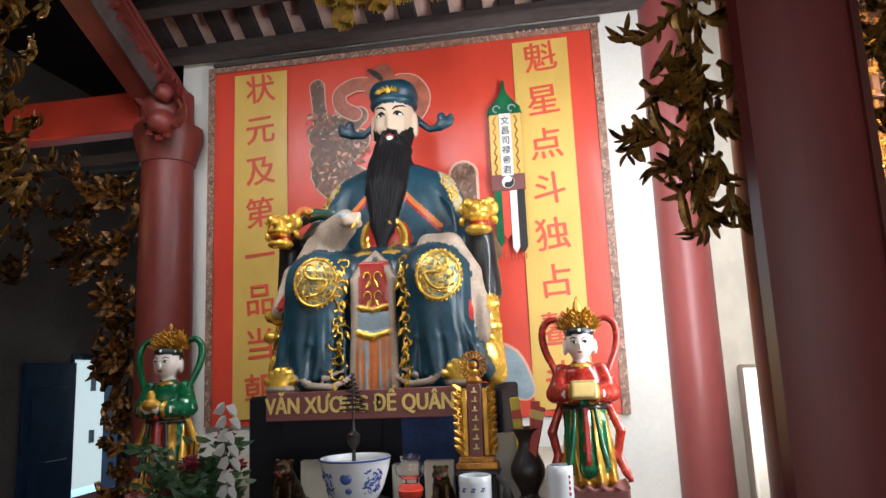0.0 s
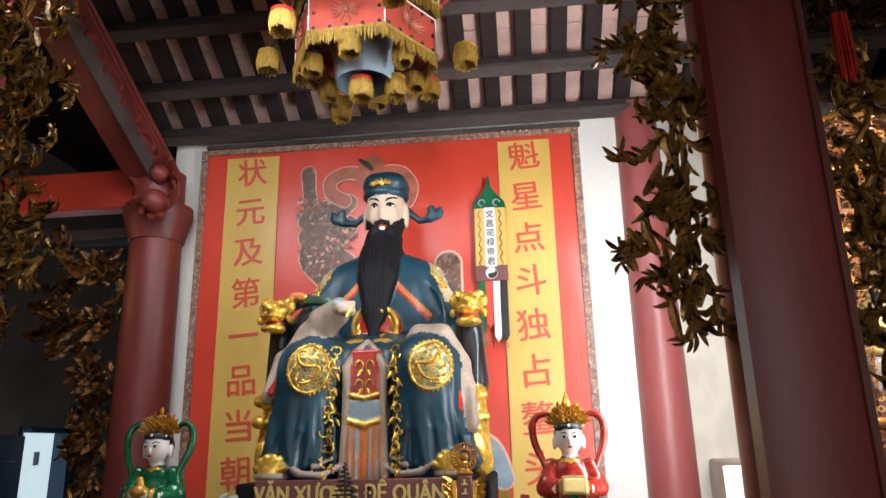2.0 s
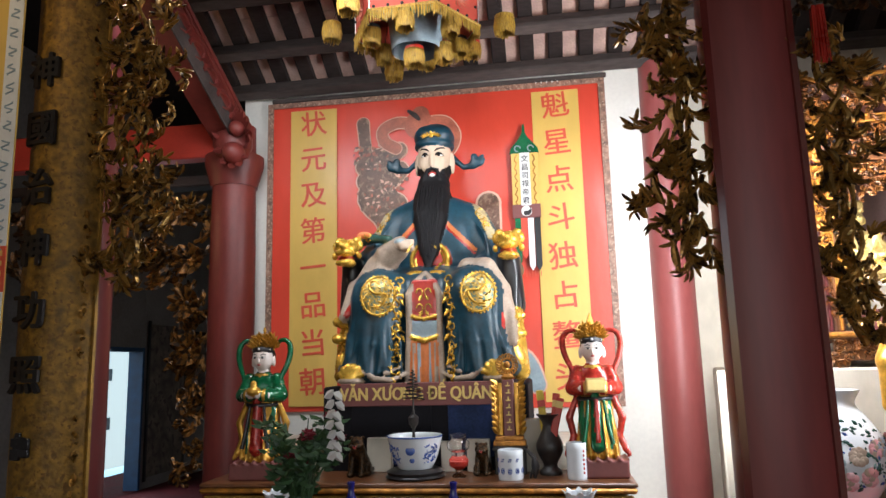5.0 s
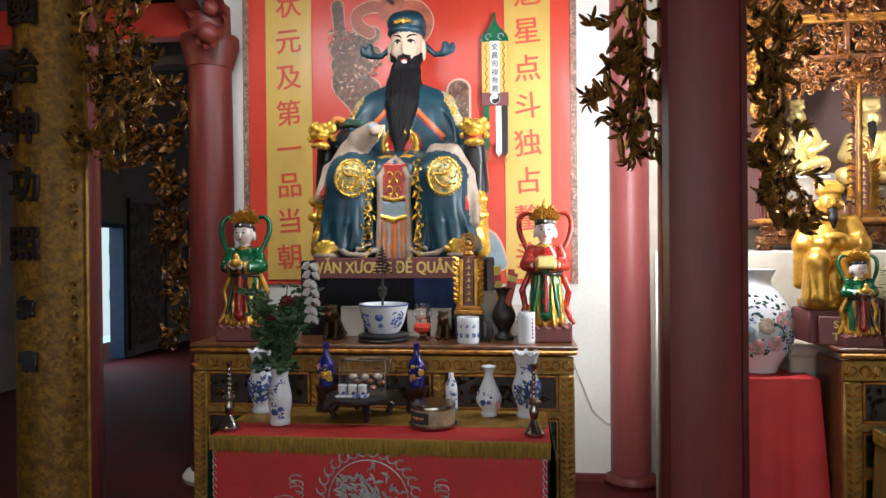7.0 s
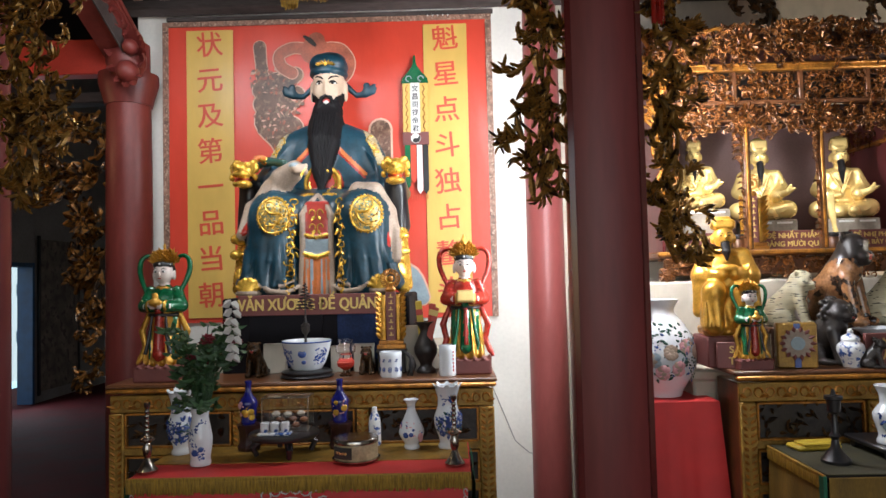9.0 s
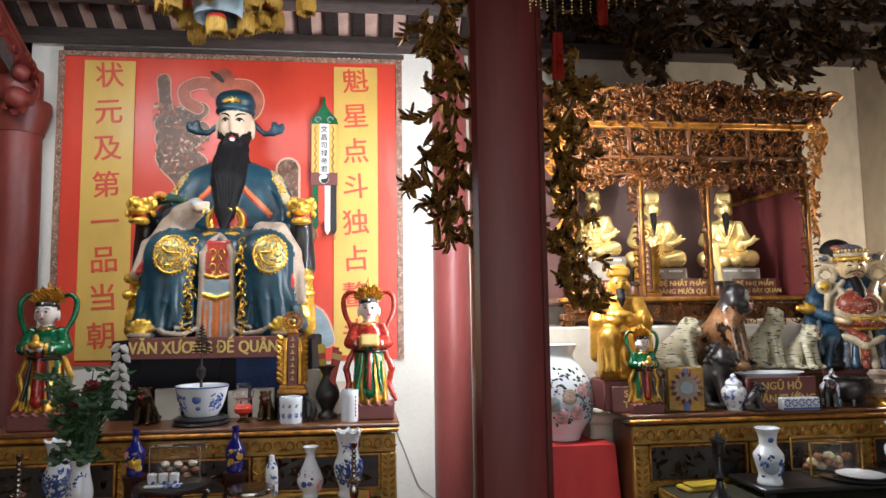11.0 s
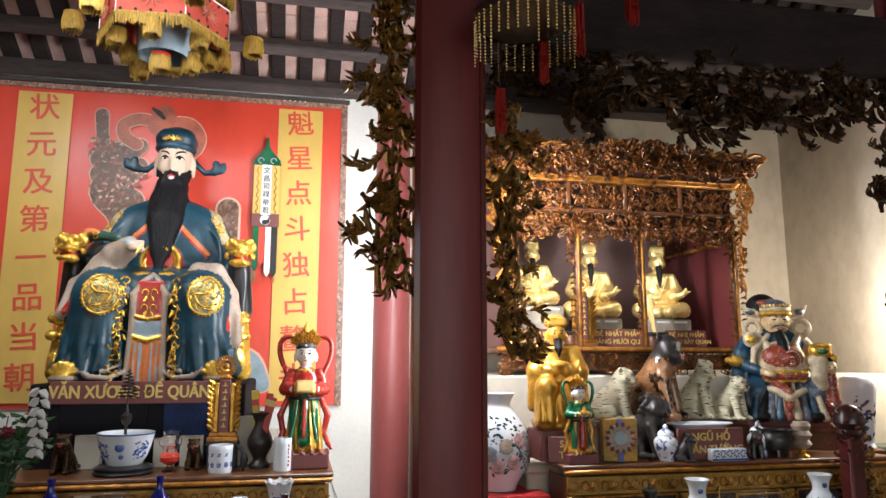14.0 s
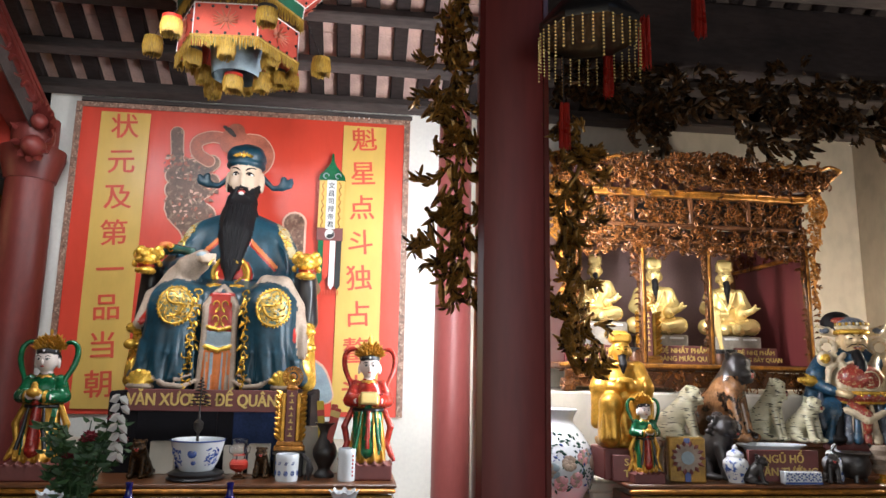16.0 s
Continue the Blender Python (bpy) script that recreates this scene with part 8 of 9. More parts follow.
for k in range(3):
    vase("tea_cup", -0.865 + 0.045 * k, 2.045, 0.912, [(0.014, 0), (0.019, 0.01), (0.0205, 0.035), (0.021, 0.04)], M["porcelain"], "small blue and white tea cup", "cup", "tea cups on the tray", 20)

# biscuit tin, water bottle
tin = thing("cake_tin", "round printed tin with clear lid, lying flat", "tin", pose(-0.46, 2.04, 0.787))
part("tray", Mesh().lathe([(0.098, 0), (0.105, 0.004), (0.106, 0.010), (0.1, 0.012)], 36), M["steel"], tin)
part("wall", Mesh().lathe([(0.094, 0.012), (0.096, 0.02), (0.096, 0.075), (0.094, 0.082)], 36), M["trim"], tin)
part("lid", Mesh().lathe([(0.098, 0.078), (0.099, 0.092), (0.095, 0.098), (0.06, 0.099)], 36), M["steel"], tin)
lb = Mesh()
for i in range(9):
    a = -1.0 + i * 0.11
    lb.box((0.0975 * math.sin(a), -0.0975 * math.cos(a), 0.045), (0.012, 0.003, 0.05), 0.0005)
part("label", lb, M["black"], tin, "black label")
lb = Mesh()
for i in range(5):
    a = -0.9 + i * 0.14
    lb.lathe([(0.006, 0), (0.006, 0.003)], 12, at=pose(0.098 * math.sin(a), -0.098 * math.cos(a), 0.045, 90, 0, math.degrees(a)))
part("label_mark", lb, M["palegold"], tin)
vase("water_bottle", -0.405, 2.29, 0.787, [(0.026, 0), (0.03, 0.01), (0.03, 0.10), (0.026, 0.13), (0.012, 0.16), (0.013, 0.18)], M["porcelain"], "small plastic bottle with blue label", "bottle", n=20)

# on the first altar
bw = thing("bowl_stand", "black carved wooden stand under the bowl", "stand", pose(-0.775, 2.53, 1.085))
part("stand", Mesh().lathe([(0.122, 0), (0.138, 0.008), (0.126, 0.018), (0.132, 0.03), (0.112, 0.04)], 36), M["black"], bw)
BOWL = [(0.075, 0), (0.08, 0.006), (0.10, 0.04), (0.118, 0.10), (0.128, 0.145)]
bl = vase("incense_bowl", -0.775, 2.53, 1.126, BOWL, M["porcelain_plain"], "large blue and white porcelain incense bowl on a black stand", "bowl")
part("band", Mesh().lathe([(0.1280, 0.139), (0.1300, 0.141), (0.1302, 0.144), (0.128, 0.146)], 36, cap=False), M["blueink"], bl)
on_body(bl, BOWL, [(0.0, 0.088, 0.022, "disc", 0), (0.0, 0.088, 0.013, "disc", 1), (0.05, 0.045, 0.012, "disc", 0)] + [(s * random.uniform(0.55, 1.15), random.uniform(0.03, 0.11), random.uniform(0.012, 0.024), "leaf", 0) for s in (-1, 1) for _ in range(52)], [M["blueink"], M["porcelain_plain"]])
part("ash", Mesh().lathe([(0.12, 0.118), (0.118, 0.124)], 28), M["plaster_grey"], bl)
inc = thing("incense_coil", "dark spiral incense cone on a slender stand in the bowl", "incense", pose(-0.78, 2.53, 1.25))
part("stem", Mesh().lathe([(0.008, 0), (0.006, 0.05), (0.022, 0.07), (0.024, 0.10), (0.008, 0.115), (0.004, 0.15), (0.004, 0.31)], 16), M["clayblack"], inc)
part("coil", Mesh().tube([((0.052 - 0.05 * k / 90) * math.cos(k * 0.6), (0.052 - 0.05 * k / 90) * math.sin(k * 0.6), 0.18 + 0.14 * k / 90) for k in range(90)], 0.0032, 5), M["darkwood"], inc)
for x, lab in ((-0.575, "glass oil lamp with red oil on the altar"),):
    ol = thing("oil_lamp", lab, "oil lamp", pose(x, 2.53, 1.085))
    part("reservoir", Mesh().lathe([(0.03, 0), (0.033, 0.006), (0.016, 0.02), (0.014, 0.032), (0.042, 0.05), (0.045, 0.075), (0.03, 0.095), (0.032, 0.11)], 24), M["glass"], ol).visible_shadow = False
    part("oil", Mesh().lathe([(0.012, 0.036), (0.038, 0.052), (0.041, 0.070), (0.036, 0.072)], 24), M["incense"], ol, "red oil")
    part("chimney", Mesh().lathe([(0.032, 0.11), (0.05, 0.125), (0.052, 0.15), (0.034, 0.17), (0.038, 0.19), (0.036, 0.19), (0.032, 0.172), (0.05, 0.15), (0.048, 0.126), (0.03, 0.112)], 24, cap=False), M["glass"], ol).visible_shadow = False
for x, y, k in ((-0.475, 2.60, 1.0), (-1.055, 2.58, 1.25)):
    beast("lion_figurine", x, y, 1.085, 0.38 * k, M["darkbronze"], "small dark bronze lion figurine on the altar", 0)
CUP = [(0.052, 0), (0.055, 0.006), (0.055, 0.06), (0.056, 0.125)]
for x, y, k, lab in ((-0.338, 2.47, 1.0, "white ceramic cup with blue characters and circles"), (-0.052, 2.47, 0.78, "narrow white ceramic cup with red writing")):
    c = vase("ceramic_cup", x, y, 1.085, [(r * k, h * (1.0 if k == 1 else 1.22)) for r, h in CUP], M["porcelain_plain"], lab, "cup", "cups on the altar")
    mk = Mesh()
    r = 0.0556 * k
    if k == 1:
        for i in range(9):
            a = -1.2 + (i % 5) * 0.6
            z = 0.04 if i < 5 else 0.085
            if i < 5:
                mk.tube([(r * math.sin(a + 0.16 * math.cos(t)), -r * math.cos(a + 0.16 * math.cos(t)), z + 0.012 * math.sin(t)) for t in [j * 0.7 for j in range(10)]], 0.0016, 4)
            for w in range(4):
                a2 = a + 0.06 * (w - 1.5)
                mk.box((r * math.sin(a2), -r * math.cos(a2), z + 0.008 * (w % 2) - 0.004), (0.006, 0.0016, 0.006), 0.0003)
    else:
        for i in range(6):
            a = 0.75
            mk.box((r * math.sin(a), -r * math.cos(a), 0.03 + 0.018 * i), (0.007, 0.004, 0.010), 0.0004)
    tagged(part("writing", mk, M["blueink"] if k == 1 else M["inkred"], c), kind="stuff")
bv = vase("bronze_vase", -0.165, 2.60, 1.085, [(0.05, 0), (0.052, 0.015), (0.03, 0.035), (0.032, 0.05), (0.06, 0.10), (0.062, 0.135), (0.035, 0.19), (0.028, 0.22), (0.045, 0.255), (0.058, 0.265)], M["clayblack"], "black bronze vase holding incense packets")
for i, (dx, an, ma) in enumerate(((-0.012, -5, "petalyellow"), (0.016, 6, "incense"), (0.004, 14, "incense"))):
    pk = thing("incense_packet", "tall incense packet standing in the black vase", "incense", pose(-0.165 + dx, 2.60 - 0.012 * i, 1.20, 0, an, 0), "incense packets")
    part("packet", Mesh().box((0, 0, 0.13), (0.034, 0.02, 0.26 - 0.03 * i), 0.004), M[ma], pk)
    part("stripe", Mesh().box((0, -0.0108, 0.20), (0.034, 0.002, 0.03), 0.0006), M["incense" if i == 0 else "signgold"], pk)
part("figure", Mesh().tube([(0, 0, 0), (0.005, 0, 0.05), (0, 0, 0.09), (-0.03, 0, 0.12)], [0.006, 0.02, 0.012, 0.008], 8).tube([(-0.02, 0, 0), (-0.005, 0, 0.05)], 0.005, 6), M["clayblack"], thing("crane_figurine", "small black crane figurine on the altar", "figurine", pose(-0.235, 2.49, 1.085)))
for i, (x, w, h) in enumerate(((-0.98, 0.12, 0.16), (-0.63, 0.10, 0.14), (-0.50, 0.11, 0.15), (-0.22, 0.14, 0.24))):
    bx = thing("paper_packet", "pale paper packet stacked behind the vessels", "packet", pose(x, 2.70, 1.085, 0, 0, 6 * (i % 2)), "paper packets on the altar")
    part("packet", Mesh().box((0, 0, h / 2), (w, 0.05, h), 0.004), M["plaster_grey"], bx)

# cable on the wall
whole("wall_cable", Mesh().tube([(0.19, BACK - 0.02, 1.02), (0.23, BACK - 0.015, 0.85), (0.29, BACK - 0.012, 0.70), (0.38, BACK - 0.012, 0.47), (0.47, BACK - 0.012, 0.39), (0.56, BACK - 0.012, 0.36)], 0.0028, 6), M["plaster_dim"], "thin grey cable looped along the white wall", "cable")

# ---- red draped stool with the large vase ----
tb = thing("draped_stool", "square stool under a red cloth", "stool", pose(1.02, 2.46, 0))
part("seat", Mesh().box((0, 0, 0.94), (0.40, 0.36, 0.03), 0.006), M["brownwood"], tb)
for sx in (-1, 1):
    for sy in (-1, 1):
        part("leg", Mesh().box((sx * 0.17, sy * 0.15, 0.465), (0.04, 0.04, 0.93), 0.005), M["brownwood"], tb)
dc = Mesh()
n, rows = 96, 12
for j in range(rows + 1):
    for i in range(n):
        a = 2 * math.pi * i / n
        c, s_ = math.cos(a), math.sin(a)
        k = 1 / max(abs(c) / 0.212, abs(s_) / 0.19)
        f = j / rows
        w = k * (1 + 0.22 * f + 0.06 * f * math.sin(a * 8 + 1) + 0.03 * f * math.sin(a * 19))
        dc.v.append((w * c, w * s_, 0.962 - 0.86 * f - 0.01 * (j > 0)))
for j in range(rows):
    for i in range(n):
        dc.f.append((j * n + i, (j + 1) * n + i, (j + 1) * n + (i + 1) % n, j * n + (i + 1) % n))
        dc.m.append(0)
dc.f.append(tuple(range(n)))
dc.m.append(0)
cl2 = thing("red_cloth", "plain red cloth draped to the floor over the stool", "cloth", pose(1.02, 2.46, 0))
part("drape", dc, M["clothred"], cl2, smooth=50)
BIG = [(0.09, 0), (0.095, 0.01), (0.10, 0.03), (0.155, 0.12), (0.168, 0.20), (0.155, 0.29), (0.10, 0.375), (0.07, 0.405), (0.066, 0.43), (0.092, 0.475)]
big = vase("large_vase", 1.02, 2.46, 0.966, BIG, M["porcelain_plain"], "large round white porcelain vase painted with pink peonies", n=48)
it = []
for _ in range(260):
    it.append((random.uniform(-1.9, 1.9), random.uniform(0.09, 0.355), random.uniform(0.014, 0.032), "leaf", random.choice((0, 0, 0, 2))))
for _ in range(15):
    a, h = -1.7 + 3.4 * _ / 14, random.uniform(0.13, 0.31)
    tone = random.choice((1, 1, 1, 3, 4))
    for k in range(9):
        it.append((a + 0.13 * math.cos(k * 0.7) * (k > 0), h + 0.022 * math.sin(k * 0.7) * (k > 0), 0.018, "disc", tone if k % 3 else 3))
on_body(big, BIG, it, [M["leafglaze"], M["petalpink"], M["blueink"], M["cream"], M["bluegrey"]])

# ---- on the second altar ----
ck = thing("clock_box", "gilt framed box with a round floral dial", "box", pose(1.55, 2.17, 1.125, 0, 0, -12))
part("case", Mesh().box((0, 0, 0.105), (0.17, 0.06, 0.205), 0.006), M["oldgold"], ck)
part("dial", Mesh().lathe([(0.062, 0), (0.066, 0.003), (0.062, 0.007)], 32, at=pose(0, -0.031, 0.115, 90)), M["cream"], ck)
dl = Mesh()
for k in range(14):
    t = k * 2 * math.pi / 14
    dl.leaf((0.05 * math.cos(t), -0.039, 0.115 + 0.05 * math.sin(t)), (math.cos(t), 0, math.sin(t)), (0, -1, 0), 0.03, 0.02)
part("petal", dl, M["signred"], ck)
part("centre", Mesh().lathe([(0.03, 0), (0.03, 0.004)], 24, at=pose(0, -0.040, 0.115, 90)), M["bluegrey"], ck)
part("band", Mesh().box((0, -0.032, 0.105), (0.028, 0.004, 0.2), 0.001), M["blueink"], ck)
JAR = [(0.03, 0), (0.032, 0.006), (0.036, 0.02), (0.052, 0.06), (0.05, 0.085), (0.032, 0.10), (0.036, 0.106), (0.03, 0.12), (0.010, 0.13), (0.012, 0.14), (0.004, 0.148)]
for x in (1.80, 2.35):
    vase("lidded_jar", x, 2.17 if x < 2 else 2.22, 1.125, [(a * 1.15, b * 1.17) for a, b in JAR], M["porcelain"], "small blue and white lidded jar", "jar", "lidded jars", 24)
name_board(2.03, 2.15, 1.205, 0.36, 0.145, ["NGŨ HỔ", "THẦN TƯỚNG"], 0.052, "maroon name board with gold letters among the tigers")
tb_ = thing("tea_box", "rectangular blue and white porcelain box", "box", pose(2.09, 2.105, 1.125))
part("box", Mesh().box((0, 0, 0.030), (0.19, 0.045, 0.060), 0.005), M["porcelain_plain"], tb_)
part("foot_band", Mesh().box((0, -0.0235, 0.008), (0.188, 0.002, 0.010), 0.0006), M["blueink"], tb_)
for k in range(5):
    q = Mesh()
    for j in range(7):
        t = j * 0.9
        q.leaf((-0.072 + 0.036 * k + 0.006 * math.cos(t), -0.0235, 0.036 + 0.009 * math.sin(t)), (math.cos(t), -0.05, math.sin(t)), (0, -1, 0), 0.014, 0.009)
    part("painted_figure", q, M["blueink"], tb_)
od = thing("offering_dish", "wide white porcelain dish behind the name board", "dish", pose(2.05, 2.27, 1.125))
part("dish", Mesh().lathe([(0.09, 0), (0.095, 0.07), (0.15, 0.150), (0.185, 0.165), (0.182, 0.168), (0.14, 0.155), (0.08, 0.08)], 36, ry=0.5), M["porcelain_plain"], od)
name_board(1.262, 2.185, 1.187, 0.13, 0.12, ["S", "T"], 0.045, "maroon name board half hidden behind the small attendant", turn=-14)
cn = vase("bronze_censer", 2.42, 2.18, 1.145, [(0.05, 0), (0.075, 0.03), (0.078, 0.075), (0.065, 0.10), (0.075, 0.115), (0.085, 0.12)], M["clayblack"], "round black bronze censer with three feet", "censer")
for k in range(3):
    part("foot", Mesh().tube([(0.05 * math.cos(k * 2.1), 0.05 * math.sin(k * 2.1), 0.02), (0.06 * math.cos(k * 2.1), 0.06 * math.sin(k * 2.1), -0.018)], [0.016, 0.01], 8), M["clayblack"], cn)
for q_ in (-1, 1):
    part("ear", Mesh().tube([(q_ * 0.07, 0, 0.10), (q_ * 0.11, 0, 0.13), (q_ * 0.09, 0, 0.16)], 0.009, 6), M["clayblack"], cn)
beast("lion_figurine", 2.29, 2.16, 1.125, 0.36, M["clayblack"], "small dark guardian lion beside the censer", -20)
gl = thing("glass_lamp", "ribbed amber glass lamp on a gilt foot", "lamp", pose(2.555, 2.16, 1.125))
part("foot", Mesh().lathe([(0.035, 0), (0.037, 0.006), (0.014, 0.02), (0.016, 0.035), (0.03, 0.042)], 24), M["gold"], gl)
part("shade", Mesh().lathe([(0.03, 0.042), (0.05, 0.065), (0.034, 0.085), (0.052, 0.11), (0.036, 0.13), (0.048, 0.155), (0.038, 0.175)], 24), M["cream"], gl, "ribbed cream glass")
vp = thing("vase_pedestal", "plain dark wooden pedestal under the tall vase", "pedestal", pose(3.165, 2.44, 0))
part("pedestal", Mesh().box((0, 0, 0.56), (0.16, 0.16, 1.12), 0.008), M["brownwood"], vp)
tv = vase("tall_vase", 3.165, 2.44, 1.121, [(0.07, 0), (0.072, 0.01), (0.06, 0.03), (0.072, 0.12), (0.092, 0.29), (0.10, 0.36), (0.085, 0.395), (0.07, 0.40)], M["porcelain_plain"], "tall white vase with ink-painted bamboo and bird")
on_body(tv, [(0.07, 0), (0.06, 0.03), (0.072, 0.12), (0.092, 0.29), (0.10, 0.36), (0.07, 0.40)], [(random.uniform(-1.0, 0.6), random.uniform(0.05, 0.30), random.uniform(0.015, 0.05), "leaf", random.choice((0, 0, 1))) for _ in range(30)], [M["clayblack"], M["blueink"]])
# ritual spear rest: a dark red carved post
rp = thing("ritual_post", "dark red carved wooden post with a knobbed top", "post", pose(2.66, 1.95, 0))
part("shaft", Mesh().box((0, 0, 0.62), (0.085, 0.085, 1.24), 0.012), M["postred"], rp)
part("finial", Mesh().lathe([(0.05, 1.24), (0.062, 1.26), (0.05, 1.28), (0.072, 1.31), (0.068, 1.35), (0.045, 1.385), (0.015, 1.40)], 16), M["rosestand"], rp)
fc = Mesh()
for k in range(46):
    a, zz = k * 2.4, 1.10 + 0.0065 * k
    rr = 0.062 + 0.012 * math.sin(k)
    fc.leaf((rr * math.cos(a), rr * math.sin(a), zz), (0.7 * math.cos(a + 0.8), 0.7 * math.sin(a + 0.8), 0.6), (math.cos(a), math.sin(a), 0), 0.038, 0.026)
tagged(part("finial_carving", fc, M["postred"], rp, "carved curling leaves"), kind="stuff")
sv = Mesh()
openwork(sv, lambda x, z: True, 0.045, 0.10, 0.8, 1.25, 40, 0.06, 0.024, 0, 0.01)
part("side_carving", sv, M["bronze"], rp)
part("foot", Mesh().box((0, 0, 0.03), (0.2, 0.2, 0.06), 0.01), M["maroon"], rp)
dm = thing("drum_seat", "green drum-shaped stand with a yellow fringe", "drum", pose(3.45, 2.42, 0))
part("body", Mesh().lathe([(0.15, 0), (0.16, 0.5), (0.15, 1.0)], 32), M["signred"], dm)
part("top", Mesh().lathe([(0.175, 1.02), (0.185, 1.03), (0.185, 1.11), (0.17, 1.125)], 36), M["leafglaze"], dm, "dark green top")
fr = Mesh()
for i in range(110):
    a = i * 2 * math.pi / 110
    fr.tube([(0.185 * math.cos(a), 0.185 * math.sin(a), 1.03), (0.187 * math.cos(a), 0.187 * math.sin(a), 1.03 - random.uniform(0.05, 0.065))], 0.005, 4)
part("fringe", fr, M["petalyellow"], dm, "yellow fringe")

# low offering table of the second bay
lt = thing("offering_table", "low dark offering table of the second bay", "table", pose(2.035, 1.83, 0))
part("tabletop", Mesh().box((0, 0, 0.785), (1.33, 0.46, 0.03), 0.006), M["black"], lt)
for sx in (-1, 1):
    for sy in (-1, 1):
        part("leg", Mesh().box((sx * 0.62, sy * 0.19, 0.385), (0.05, 0.05, 0.77), 0.006), M["brownwood"], lt)
tc = thing("altar_cloth", "old gold altar cloth with yellow fringe and green corners", "altar cloth", pose(2.035, 1.83, 0))
part("top_cover", Mesh().box((0, 0, 0.8025), (1.34, 0.47, 0.005), 0.002), M["clotholive"], tc, "dark olive top")
part("front_panel", Mesh().box((0, -0.238, 0.45), (1.33, 0.008, 0.69), 0.003), M["clothgold"], tc, "old gold front")
for sx in (-1, 1):
    q = Mesh()
    for j in range(11):
        for i in range(25):
            u, v = -0.23 + 0.46 * i / 24, 0.80 - 0.06 * j
            q.v.append((sx * (0.674 + 0.0015 * j * (1 + math.sin(u * 34))), u, v))
    q.f = [(j * 25 + i, j * 25 + i + 1, (j + 1) * 25 + i + 1, (j + 1) * 25 + i) for j in range(10) for i in range(24)]
    q.m = [0] * len(q.f)
    part("side_panel", q, M["clothgold"], tc, "old gold side")
    part("corner", Mesh().box((sx * 0.679, -0.222, 0.57), (0.014, 0.04, 0.46), 0.004), M["clothgreen"], tc, "green corner strip")
    f = Mesh().box((sx * 0.679, 0, 0.795), (0.012, 0.47, 0.018), 0.003)
    for i in range(84):
        f.box((sx * 0.681, -0.23 + 0.46 * i / 83, 0.772), (0.008, 0.0045, random.uniform(0.040, 0.055)), 0.001)
    part("fringe", f, M["fringe"], tc, "yellow thread fringe")
bk = thing("candlestick", "black turned candlestick on the second offering table", "candlestick", pose(1.49, 1.76, 0.806))
part("shaft", Mesh().lathe([(0.055, 0), (0.056, 0.012), (0.040, 0.03), (0.018, 0.06), (0.012, 0.09), (0.022, 0.105), (0.012, 0.12), (0.011, 0.19), (0.024, 0.20), (0.026, 0.245), (0.034, 0.25), (0.034, 0.262), (0.012, 0.265), (0.004, 0.29)], 24), M["black"], bk)
fp2 = thing("folded_cloth", "folded yellow satin cloth lying on the table", "cloth", pose(1.52, 1.99, 0.806, 0, 0, 8))
part("fold", Mesh().box((0, 0, 0.010), (0.20, 0.10, 0.020), 0.008).box((0.01, -0.01, 0.026), (0.17, 0.08, 0.012), 0.005), M["petalyellow"], fp2)
bs_ = thing("low_stand", "low black lacquered stand with short legs", "stand", pose(2.11, 1.895, 0.805))
part("top", Mesh().box((0, 0, 0.040), (0.86, 0.31, 0.02), 0.006), M["black"], bs_)
for sx in (-1, 1):
    for sy in (-1, 1):
        part("leg", Mesh().box((sx * 0.39, sy * 0.12, 0.015), (0.04, 0.04, 0.03), 0.005), M["black"], bs_)
rt = thing("round_tray", "black lacquered round tray under the plate", "tray", pose(2.19, 1.875, 0.855))
part("tray", Mesh().lathe([(0.12, 0), (0.145, 0.004), (0.155, 0.010), (0.152, 0.012), (0.145, 0.008), (0.10, 0.007)], 40), M["black"], rt)
YV = [(0.05, 0), (0.053, 0.01), (0.042, 0.035), (0.062, 0.10), (0.064, 0.125), (0.045, 0.15), (0.034, 0.165), (0.038, 0.205), (0.055, 0.235)]
for x, y in ((1.76, 1.84), (2.40, 1.86)):
    v = vase("porcelain_vase", x, y, 0.856, YV, M["porcelain_plain"], "pale blue porcelain vase with flared lip", group="vases of the second bay")
    on_body(v, YV, [(random.uniform(-1.4, 1.4), random.uniform(0.04, 0.13), random.uniform(0.012, 0.04), "leaf", 0) for _ in range(34)] + [(-0.2, 0.19, 0.013, "disc", 0)] + [(-0.4, 0.08, 0.036, "disc", 1)], [M["blueink"], M["bluegrey"]])
g2 = thing("glass_case", "clear glass case with gilt corners and offerings", "glass case", pose(2.13, 1.985, 0.856))
for q in (-1, 1):
    part("pane", Mesh().box((q * 0.125, 0, 0.075), (0.004, 0.14, 0.14), 0.001), M["glass"], g2).visible_shadow = False
    part("pane", Mesh().box((0, q * 0.07, 0.075), (0.246, 0.004, 0.14), 0.001), M["glass"], g2).visible_shadow = False
for q in (-1, 1):
    for w_ in (-1, 1):
        part("edge", Mesh().box((q * 0.125, w_ * 0.07, 0.075), (0.008, 0.008, 0.15), 0.001), M["oldgold"], g2)
    part("edge", Mesh().box((0, q * 0.07, 0.148), (0.256, 0.008, 0.006), 0.001), M["oldgold"], g2)
    part("edge", Mesh().box((0, q * 0.07, 0.004), (0.256, 0.008, 0.008), 0.001), M["oldgold"], g2)
of = Mesh()
for k in range(9):
    of.ball((-0.09 + 0.022 * k, 0.02 * math.sin(k * 3), 0.03 + 0.022 * (k % 3)), (0.024, 0.022, 0.02), k % 2, 10, 6)
part("offering", of, [M["brownwood"], M["trim"]], g2)
pl = thing("plate", "white oval porcelain plate", "plate", pose(2.19, 1.845, 0.863))
